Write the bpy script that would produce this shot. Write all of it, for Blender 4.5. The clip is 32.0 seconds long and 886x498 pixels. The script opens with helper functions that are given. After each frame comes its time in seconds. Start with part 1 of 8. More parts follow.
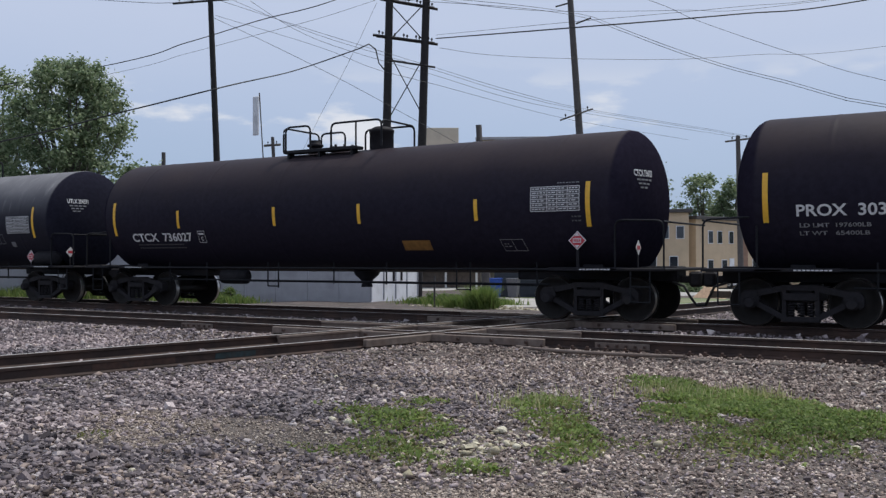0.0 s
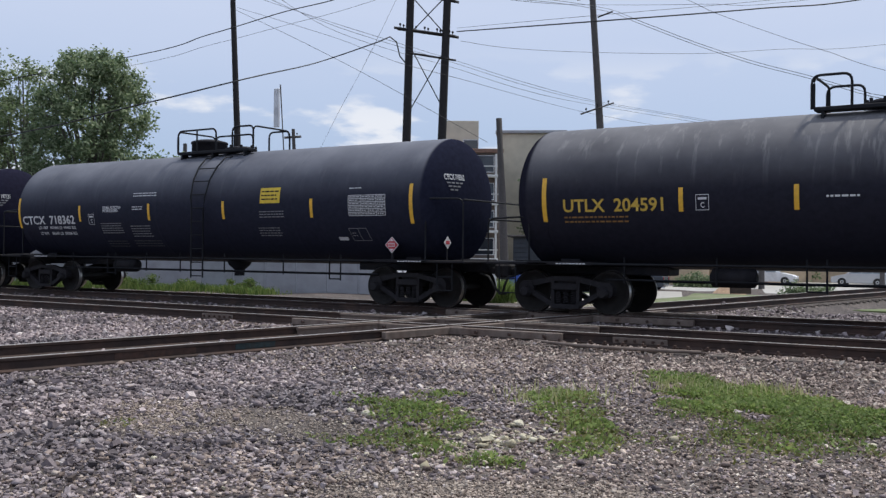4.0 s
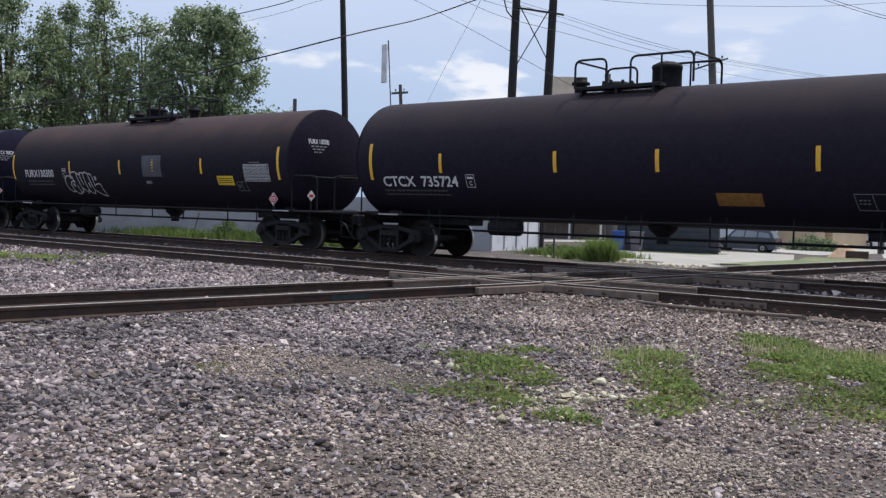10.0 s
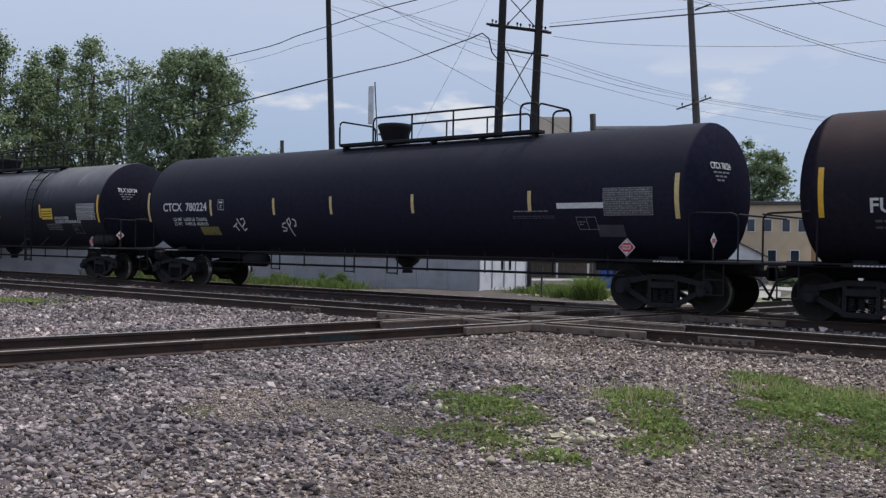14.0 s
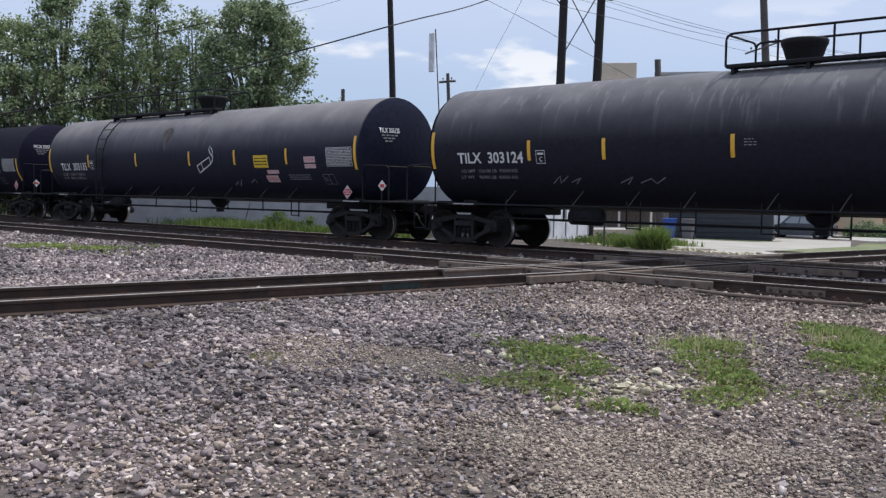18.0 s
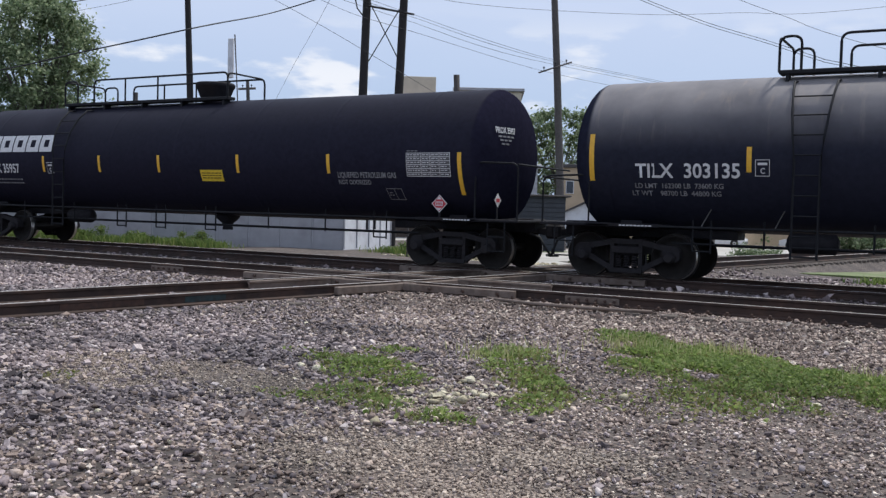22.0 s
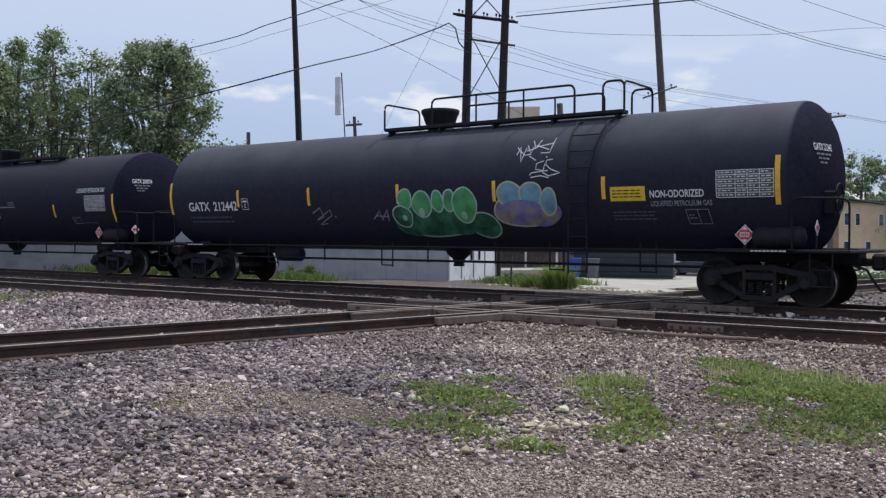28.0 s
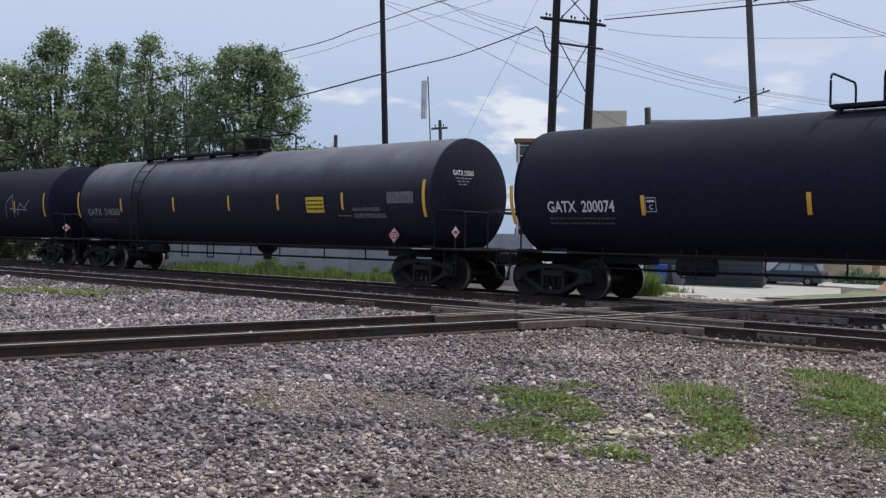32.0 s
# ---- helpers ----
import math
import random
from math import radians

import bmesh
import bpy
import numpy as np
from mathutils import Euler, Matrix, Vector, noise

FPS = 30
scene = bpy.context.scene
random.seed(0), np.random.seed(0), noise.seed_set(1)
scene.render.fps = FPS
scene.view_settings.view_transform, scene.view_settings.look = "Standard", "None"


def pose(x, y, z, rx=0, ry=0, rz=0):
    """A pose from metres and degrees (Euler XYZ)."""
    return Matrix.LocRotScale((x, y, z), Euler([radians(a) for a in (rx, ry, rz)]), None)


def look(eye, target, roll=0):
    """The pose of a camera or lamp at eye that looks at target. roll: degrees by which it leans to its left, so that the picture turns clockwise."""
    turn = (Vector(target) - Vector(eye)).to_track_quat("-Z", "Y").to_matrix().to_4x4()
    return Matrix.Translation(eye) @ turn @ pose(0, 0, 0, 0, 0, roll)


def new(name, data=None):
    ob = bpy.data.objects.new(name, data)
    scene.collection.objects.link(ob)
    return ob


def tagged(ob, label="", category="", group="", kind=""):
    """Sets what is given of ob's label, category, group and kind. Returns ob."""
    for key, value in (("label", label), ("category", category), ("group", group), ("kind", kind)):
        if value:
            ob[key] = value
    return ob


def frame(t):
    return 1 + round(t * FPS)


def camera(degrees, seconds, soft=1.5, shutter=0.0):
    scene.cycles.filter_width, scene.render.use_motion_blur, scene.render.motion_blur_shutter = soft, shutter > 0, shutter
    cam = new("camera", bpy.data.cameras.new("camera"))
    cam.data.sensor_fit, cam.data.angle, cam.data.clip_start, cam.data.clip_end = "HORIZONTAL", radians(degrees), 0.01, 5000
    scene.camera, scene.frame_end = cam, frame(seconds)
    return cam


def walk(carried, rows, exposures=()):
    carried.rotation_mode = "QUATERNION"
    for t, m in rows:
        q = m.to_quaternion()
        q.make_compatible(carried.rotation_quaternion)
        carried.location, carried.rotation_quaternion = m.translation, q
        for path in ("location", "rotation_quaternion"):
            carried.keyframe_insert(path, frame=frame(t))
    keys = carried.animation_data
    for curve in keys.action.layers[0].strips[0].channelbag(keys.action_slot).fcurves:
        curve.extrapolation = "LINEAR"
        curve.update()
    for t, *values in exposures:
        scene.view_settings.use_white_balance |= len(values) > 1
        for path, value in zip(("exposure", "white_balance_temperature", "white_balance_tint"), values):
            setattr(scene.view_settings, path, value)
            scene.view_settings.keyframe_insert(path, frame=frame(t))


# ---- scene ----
cam = camera(49.8, 32.0, soft=1.35)
PATH = [
    (0.0, pose(0.058, 0.025, 1.275, 90.605, 0.076, 31.414)),
    (0.5, pose(0.061, 0.018, 1.275, 90.295, 0.194, 30.867)),
    (1.0, pose(0.073, 0.014, 1.275, 90.522, 0.200, 31.696)),
    (1.5, pose(0.100, -0.025, 1.284, 90.699, 0.541, 33.123)),
    (2.0, pose(0.109, -0.045, 1.288, 90.787, 0.263, 33.567)),
    (2.5, pose(0.107, -0.052, 1.290, 91.247, -0.190, 33.209)),
    (4.5, pose(0.094, -0.018, 1.284, 89.913, -0.542, 32.304)),
    (5.0, pose(0.108, -0.011, 1.285, 90.315, -0.113, 31.149)),
    (5.5, pose(0.098, -0.008, 1.283, 90.668, -0.158, 30.867)),
    (6.0, pose(0.111, -0.023, 1.285, 90.744, -0.719, 33.152)),
    (6.5, pose(0.112, -0.025, 1.289, 90.337, -1.162, 35.512)),
    (7.0, pose(0.160, 0.029, 1.294, 89.290, -0.415, 34.486)),
    (7.5, pose(0.232, 0.065, 1.276, 89.005, 0.031, 33.825)),
    (8.0, pose(0.267, 0.067, 1.280, 88.130, 0.831, 35.740)),
    (8.5, pose(0.269, 0.074, 1.280, 87.094, 0.726, 37.350)),
    (9.0, pose(0.268, 0.066, 1.275, 86.586, -0.760, 38.804)),
    (9.5, pose(0.262, 0.065, 1.273, 86.550, -1.331, 39.551)),
    (10.0, pose(0.275, 0.051, 1.274, 87.490, -1.414, 38.957)),
    (10.5, pose(0.283, 0.050, 1.276, 89.016, -1.041, 37.930)),
    (11.0, pose(0.288, 0.053, 1.280, 89.784, -0.391, 36.799)),
    (11.5, pose(0.297, 0.065, 1.282, 90.947, -0.356, 36.393)),
    (12.0, pose(0.299, 0.064, 1.281, 91.612, -0.469, 36.649)),
    (12.5, pose(0.288, 0.067, 1.279, 91.049, -0.553, 37.596)),
    (13.0, pose(0.284, 0.061, 1.277, 90.157, -0.645, 38.539)),
    (13.5, pose(0.285, 0.049, 1.280, 89.863, -0.889, 38.564)),
    (15.5, pose(0.242, 0.084, 1.271, 90.289, -0.375, 37.064)),
    (16.0, pose(0.234, 0.088, 1.268, 88.686, 0.213, 38.252)),
    (16.5, pose(0.226, 0.095, 1.268, 87.235, 0.102, 38.686)),
    (17.0, pose(0.219, 0.091, 1.262, 87.287, -0.011, 39.408)),
    (17.5, pose(0.202, 0.106, 1.259, 87.076, -0.180, 41.273)),
    (18.0, pose(0.201, 0.088, 1.269, 86.769, -0.913, 41.825)),
    (18.5, pose(0.138, 0.090, 1.280, 86.865, -1.992, 37.520)),
    (19.0, pose(0.087, 0.073, 1.278, 87.394, -2.364, 33.975)),
    (19.5, pose(0.053, 0.051, 1.267, 87.420, -2.232, 32.464)),
    (20.0, pose(0.052, 0.055, 1.262, 86.587, -2.020, 31.679)),
    (20.5, pose(0.045, 0.045, 1.249, 85.362, -2.173, 31.630)),
    (21.0, pose(0.036, 0.067, 1.265, 85.756, -1.912, 30.872)),
    (21.5, pose(0.044, 0.043, 1.266, 87.106, -1.717, 30.140)),
    (22.0, pose(0.049, 0.056, 1.265, 87.653, -1.560, 29.855)),
    (22.5, pose(0.047, 0.057, 1.267, 87.600, -1.142, 29.796)),
    (23.0, pose(0.052, 0.059, 1.268, 87.865, -0.889, 29.574)),
    (23.5, pose(0.051, 0.051, 1.268, 89.047, -0.193, 29.286)),
    (24.0, pose(0.061, 0.053, 1.269, 89.816, -0.038, 29.091)),
    (24.5, pose(0.055, 0.050, 1.270, 89.557, 0.157, 29.281)),
    (25.0, pose(0.065, 0.062, 1.270, 89.522, 0.592, 30.103)),
    (25.5, pose(0.074, 0.070, 1.280, 90.331, 0.343, 30.871)),
    (27.5, pose(0.224, 0.090, 1.275, 88.519, 0.854, 35.015)),
    (28.0, pose(0.232, 0.072, 1.271, 89.357, -0.280, 36.327)),
    (28.5, pose(0.233, 0.056, 1.269, 89.491, -1.087, 37.680)),
    (29.0, pose(0.236, 0.050, 1.271, 88.643, -1.855, 38.572)),
    (29.5, pose(0.229, 0.047, 1.266, 88.736, -1.767, 38.792)),
    (30.0, pose(0.236, 0.049, 1.271, 89.558, -1.045, 39.184)),
    (30.5, pose(0.238, 0.036, 1.273, 90.516, -0.518, 39.300)),
    (31.0, pose(0.236, 0.025, 1.275, 89.735, -0.167, 39.939)),
    (31.5, pose(0.236, 0.028, 1.274, 88.990, -0.654, 40.780)),
    (32.0, pose(0.231, 0.032, 1.275, 89.506, -1.133, 41.314)),
]
EXPOSURES = [(0, -0.05), (2, 0.08), (5, 0.1), (7, 0.05), (9, 0.46), (10, 0.2), (11, -0.03), (12, 0.05), (13, -0.1), (16, 0.1), (17, 0.22), (20, 0.18), (21, 0.38), (22, 0.2), (23, 0.05), (25, 0.1), (28, 0.12), (29, 0.02), (30, 0.14), (31, 0.05), (32, 0.05)]
walk(cam, PATH, EXPOSURES)

# ---- world and light ----
world = bpy.data.worlds.new("sky")
scene.world = world
world.use_nodes = True
wn, wl = world.node_tree.nodes, world.node_tree.links
wn.clear()
SUN_EL, SUN_AZ = 65.0, 26.0


def build_sky():
    out = wn.new("ShaderNodeOutputWorld")
    bg = wn.new("ShaderNodeBackground")
    sky = wn.new("ShaderNodeTexSky")
    sky.sky_type = 'NISHITA'
    sky.sun_disc = False
    sky.sun_elevation = radians(SUN_EL)
    sky.sun_rotation = radians(SUN_AZ)
    sky.air_density, sky.dust_density, sky.ozone_density = 1.0, 2.0, 1.5
    co = wn.new("ShaderNodeTexCoord")
    sep = wn.new("ShaderNodeSeparateXYZ")
    wl.new(co.outputs["Generated"], sep.inputs[0])
    # broad veil of cloud, thicker overhead than near the horizon
    n1 = wn.new("ShaderNodeTexNoise")
    n1.inputs["Scale"].default_value = 2.2
    n1.inputs["Detail"].default_value = 6
    n1.inputs["Roughness"].default_value = 0.55
    mp = wn.new("ShaderNodeMapping")
    mp.inputs["Scale"].default_value = (1.0, 1.0, 3.0)
    wl.new(co.outputs["Generated"], mp.inputs[0])
    wl.new(mp.outputs[0], n1.inputs["Vector"])
    veil = wn.new("ShaderNodeMapRange")
    veil.inputs["From Min"].default_value, veil.inputs["From Max"].default_value = 0.05, 0.24
    veil.inputs["To Min"].default_value, veil.inputs["To Max"].default_value = 0.15, 0.97
    wl.new(sep.outputs["Z"], veil.inputs["Value"])
    soft = wn.new("ShaderNodeMath")
    soft.operation = 'MULTIPLY_ADD'
    soft.inputs[1].default_value, soft.inputs[2].default_value = 0.35, -0.17
    wl.new(n1.outputs["Fac"], soft.inputs[0])
    add = wn.new("ShaderNodeMath")
    add.operation = 'ADD'
    add.use_clamp = True
    wl.new(veil.outputs[0], add.inputs[0])
    wl.new(soft.outputs[0], add.inputs[1])
    mixv = wn.new("ShaderNodeMix")
    mixv.data_type = 'RGBA'
    wl.new(add.outputs[0], mixv.inputs[0])
    band = wn.new("ShaderNodeMix")
    band.data_type = 'RGBA'
    band.inputs[0].default_value = 0.7
    wl.new(sky.outputs[0], band.inputs[6])
    band.inputs[7].default_value = (*LOWBLUE, 1)
    wl.new(band.outputs[2], mixv.inputs[6])
    mixv.inputs[7].default_value = (VEIL[0], VEIL[1], VEIL[2], 1)
    # small heaped clouds in a band over the horizon
    n2 = wn.new("ShaderNodeTexNoise")
    n2.inputs["Scale"].default_value = 7.0
    n2.inputs["Detail"].default_value = 7
    n2.inputs["Roughness"].default_value = 0.52
    mp2 = wn.new("ShaderNodeMapping")
    mp2.inputs["Scale"].default_value = (1.0, 1.0, 3.2)
    wl.new(co.outputs["Generated"], mp2.inputs[0])
    wl.new(mp2.outputs[0], n2.inputs["Vector"])
    thr = wn.new("ShaderNodeMapRange")
    thr.interpolation_type = 'SMOOTHSTEP'
    thr.inputs["From Min"].default_value, thr.inputs["From Max"].default_value = 0.53, 0.63
    wl.new(n2.outputs["Fac"], thr.inputs["Value"])
    lo = wn.new("ShaderNodeMapRange")
    lo.interpolation_type = 'SMOOTHSTEP'
    lo.inputs["From Min"].default_value, lo.inputs["From Max"].default_value = 0.215, 0.13
    wl.new(sep.outputs["Z"], lo.inputs["Value"])
    mul = wn.new("ShaderNodeMath")
    mul.operation = 'MULTIPLY'
    wl.new(thr.outputs[0], mul.inputs[0])
    wl.new(lo.outputs[0], mul.inputs[1])
    mul2 = wn.new("ShaderNodeMath")
    mul2.operation = 'MULTIPLY'
    mul2.inputs[1].default_value = 0.9
    wl.new(mul.outputs[0], mul2.inputs[0])
    mixc = wn.new("ShaderNodeMix")
    mixc.data_type = 'RGBA'
    wl.new(mul2.outputs[0], mixc.inputs[0])
    wl.new(mixv.outputs[2], mixc.inputs[6])
    mixc.inputs[7].default_value = (CLOUD[0], CLOUD[1], CLOUD[2], 1)
    wl.new(mixc.outputs[2], bg.inputs[0])
    bg.inputs[1].default_value = SKY_STRENGTH
    wl.new(bg.outputs[0], out.inputs[0])


SKY_STRENGTH = 0.11
VEIL = (4.95, 5.65, 7.3)
LOWBLUE = (3.0, 4.3, 6.6)
CLOUD = (7.2, 7.4, 7.9)
build_sky()

sun_data = bpy.data.lights.new("sun", 'SUN')
sun_data.energy, sun_data.angle, sun_data.color = 3.0, radians(6), (1.0, 0.97, 0.9)
sun = new("sun", sun_data)
_d = Vector((math.sin(radians(SUN_AZ)) * math.cos(radians(SUN_EL)), math.cos(radians(SUN_AZ)) * math.cos(radians(SUN_EL)), math.sin(radians(SUN_EL))))
sun.matrix_world = look(_d * 60, (0, 0, 0))


# ---- materials ----
def material(name, build):
    m = bpy.data.materials.new(name)
    m.use_nodes = True
    nt = m.node_tree
    nt.nodes.clear()
    out = nt.nodes.new("ShaderNodeOutputMaterial")
    b = nt.nodes.new("ShaderNodeBsdfPrincipled")
    nt.links.new(b.outputs[0], out.inputs[0])
    build(nt, b)
    return m


def noise_tex(nt, scale, detail=4, rough=0.55, vec=None, stretch=None):
    n = nt.nodes.new("ShaderNodeTexNoise")
    n.inputs["Scale"].default_value, n.inputs["Detail"].default_value, n.inputs["Roughness"].default_value = scale, detail, rough
    if vec is None:
        co = nt.nodes.new("ShaderNodeTexCoord")
        vec = co.outputs["Object"]
    if stretch:
        mp = nt.nodes.new("ShaderNodeMapping")
        mp.inputs["Scale"].default_value = stretch
        nt.links.new(vec, mp.inputs[0])
        vec = mp.outputs[0]
    nt.links.new(vec, n.inputs["Vector"])
    return n.outputs["Fac"]


def ramp(nt, fac, stops):
    r = nt.nodes.new("ShaderNodeValToRGB")
    el = r.color_ramp.elements
    while len(el) < len(stops):
        el.new(0.5)
    for e, (p, c) in zip(el, stops):
        e.position, e.color = p, (*c, 1)
    nt.links.new(fac, r.inputs[0])
    return r.outputs[0]


def mix(nt, fac, a, b, mode='MIX'):
    m = nt.nodes.new("ShaderNodeMix")
    m.data_type, m.blend_type = 'RGBA', mode
    for sock, v in ((m.inputs[0], fac), (m.inputs[6], a), (m.inputs[7], b)):
        if isinstance(v, (int, float)):
            sock.default_value = v
        elif isinstance(v, tuple):
            sock.default_value = (*v, 1)
        else:
            nt.links.new(v, sock)
    return m.outputs[2]


def bump(nt, b, height, strength=0.3, dist=0.02):
    n = nt.nodes.new("ShaderNodeBump")
    n.inputs["Strength"].default_value, n.inputs["Distance"].default_value = strength, dist
    nt.links.new(height, n.inputs["Height"])
    nt.links.new(n.outputs[0], b.inputs["Normal"])


def plain(name, color, rough=0.6, metal=0.0, var=0.25, scale=6.0, bumpy=0.15, dist=0.01, spec=0.5, dirt=None, dirt_scale=1.2):
    def build(nt, b):
        n = noise_tex(nt, scale, 5)
        lo = tuple(c * (1 - var) for c in color)
        hi = tuple(min(1.0, c * (1 + var)) for c in color)
        col = ramp(nt, n, [(0.3, lo), (0.7, hi)])
        if dirt:
            d = noise_tex(nt, dirt_scale, 6, 0.6)
            fac = ramp(nt, d, [(0.48, (0, 0, 0)), (0.68, (0.8, 0.8, 0.8))])
            col = mix(nt, fac, col, dirt)
        nt.links.new(col, b.inputs["Base Color"])
        b.inputs["Roughness"].default_value, b.inputs["Metallic"].default_value = rough, metal
        b.inputs["Specular IOR Level"].default_value = spec
        if bumpy:
            bump(nt, b, noise_tex(nt, scale * 6, 4), bumpy, dist)
    return material(name, build)


def tank_paint(name, base, dust_sheen, dust_sheen_amount, rough, streak=(0.35, 0.33, 0.31), streak_amount=0.0, gloss=0.06):
    """Black tank paint: dust and a painted sky sheen on the upper half, thin runs down the side, road film."""
    def build(nt, b):
        geo = nt.nodes.new("ShaderNodeTexCoord")
        sep = nt.nodes.new("ShaderNodeSeparateXYZ")
        nt.links.new(geo.outputs["Object"], sep.inputs[0])
        fine = noise_tex(nt, 9.0, 6)
        broad = noise_tex(nt, 0.9, 4)
        run = noise_tex(nt, 2.2, 5, 0.6, stretch=(3.0, 1.0, 0.22))
        col = ramp(nt, fine, [(0.3, tuple(c * 1.05 for c in base)), (0.72, tuple(c * 1.5 for c in base))])
        # lighter from mid height up: settled dust and the sky's sheen painted as one
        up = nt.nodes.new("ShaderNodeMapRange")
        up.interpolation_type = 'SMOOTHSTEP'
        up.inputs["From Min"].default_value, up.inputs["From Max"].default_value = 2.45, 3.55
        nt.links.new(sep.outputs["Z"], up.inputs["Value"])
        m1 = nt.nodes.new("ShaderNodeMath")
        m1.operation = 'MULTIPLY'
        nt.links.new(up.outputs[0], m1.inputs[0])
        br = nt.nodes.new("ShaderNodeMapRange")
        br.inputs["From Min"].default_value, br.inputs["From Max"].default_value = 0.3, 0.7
        br.inputs["To Min"].default_value, br.inputs["To Max"].default_value = 0.55 * dust_sheen_amount, dust_sheen_amount
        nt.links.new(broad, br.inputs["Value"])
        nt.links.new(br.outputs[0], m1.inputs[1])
        # masked off the domed ends by their facing, which holds them in painted shade
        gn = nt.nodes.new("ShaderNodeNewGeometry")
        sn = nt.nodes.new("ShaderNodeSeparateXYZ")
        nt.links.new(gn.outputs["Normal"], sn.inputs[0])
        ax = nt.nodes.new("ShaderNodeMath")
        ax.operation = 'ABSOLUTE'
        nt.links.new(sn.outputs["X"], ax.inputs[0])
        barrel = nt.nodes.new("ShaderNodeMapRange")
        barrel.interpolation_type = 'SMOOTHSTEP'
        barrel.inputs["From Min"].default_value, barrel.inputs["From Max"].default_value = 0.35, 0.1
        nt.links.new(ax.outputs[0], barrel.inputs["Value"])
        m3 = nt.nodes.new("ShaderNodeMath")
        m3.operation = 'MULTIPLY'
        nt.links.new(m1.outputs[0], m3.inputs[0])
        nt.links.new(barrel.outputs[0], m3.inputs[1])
        col = mix(nt, m3.outputs[0], col, dust_sheen)
        if streak_amount:
            st = nt.nodes.new("ShaderNodeMapRange")
            st.inputs["From Min"].default_value, st.inputs["From Max"].default_value = 0.56, 0.75
            st.inputs["To Max"].default_value = streak_amount
            nt.links.new(run, st.inputs["Value"])
            m2 = nt.nodes.new("ShaderNodeMath")
            m2.operation = 'MULTIPLY'
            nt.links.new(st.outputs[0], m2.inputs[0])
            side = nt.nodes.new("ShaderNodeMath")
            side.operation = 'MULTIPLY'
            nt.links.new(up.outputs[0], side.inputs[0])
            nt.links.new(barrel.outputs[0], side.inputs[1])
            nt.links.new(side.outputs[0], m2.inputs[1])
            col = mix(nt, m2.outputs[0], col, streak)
        nt.links.new(col, b.inputs["Base Color"])
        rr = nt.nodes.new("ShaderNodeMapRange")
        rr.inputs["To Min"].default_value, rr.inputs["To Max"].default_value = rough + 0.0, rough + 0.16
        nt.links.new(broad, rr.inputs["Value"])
        # the ends are set a little rougher than the barrel, to dull their highlight
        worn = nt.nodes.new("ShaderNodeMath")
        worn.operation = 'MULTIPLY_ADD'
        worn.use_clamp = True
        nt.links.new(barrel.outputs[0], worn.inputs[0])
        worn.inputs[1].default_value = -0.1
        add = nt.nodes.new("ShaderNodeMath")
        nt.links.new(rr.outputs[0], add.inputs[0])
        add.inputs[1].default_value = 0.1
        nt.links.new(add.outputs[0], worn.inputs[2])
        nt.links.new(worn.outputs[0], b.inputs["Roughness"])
        # gloss is cut to nothing on the ends, darkening them as if in shade
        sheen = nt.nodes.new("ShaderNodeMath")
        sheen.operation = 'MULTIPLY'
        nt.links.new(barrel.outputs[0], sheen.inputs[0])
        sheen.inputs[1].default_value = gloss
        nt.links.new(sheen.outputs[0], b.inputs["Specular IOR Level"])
        bump(nt, b, noise_tex(nt, 1.6, 3), 0.12, 0.03)
    return material(name, build)


def stones(name, stops, wash=((0.5, 0.5, 0.52), (1.06, 1.0, 0.97))):
    return material(name, lambda nt, b: ballast_build(nt, b, stops, wash))


def ballast_build(nt, b, stops, wash):
    geo = nt.nodes.new("ShaderNodeNewGeometry")
    col = ramp(nt, geo.outputs["Random Per Island"], stops)
    n = noise_tex(nt, 0.55, 4)
    tint = ramp(nt, n, [(0.38, wash[0]), (0.6, wash[1])])
    col = mix(nt, 1.0, col, tint, 'MULTIPLY')
    g = noise_tex(nt, 60, 3)
    col = mix(nt, 0.7, col, ramp(nt, g, [(0.32, (0.6, 0.6, 0.6)), (0.68, (1.3, 1.3, 1.3))]), 'MULTIPLY')
    nt.links.new(col, b.inputs["Base Color"])
    b.inputs["Roughness"].default_value = 0.88


def soil_build(nt, b):
    v = nt.nodes.new("ShaderNodeTexVoronoi")
    v.inputs["Scale"].default_value = 22
    co = nt.nodes.new("ShaderNodeTexCoord")
    nt.links.new(co.outputs["Object"], v.inputs["Vector"])
    col = ramp(nt, noise_tex(nt, 1.4, 5), [(0.3, (0.06, 0.05, 0.046)), (0.6, (0.105, 0.087, 0.078)), (0.8, (0.16, 0.135, 0.12))])
    sep = nt.nodes.new("ShaderNodeSeparateColor")
    nt.links.new(v.outputs["Color"], sep.inputs[0])
    peb = ramp(nt, sep.outputs[0], [(0.0, (0.55, 0.53, 0.53)), (0.6, (1.0, 0.98, 0.97)), (1.0, (1.7, 1.6, 1.55))])
    col = mix(nt, 0.8, col, peb, 'MULTIPLY')
    nt.links.new(col, b.inputs["Base Color"])
    b.inputs["Roughness"].default_value = 0.95
    bump(nt, b, v.outputs["Distance"], 0.8, 0.03)


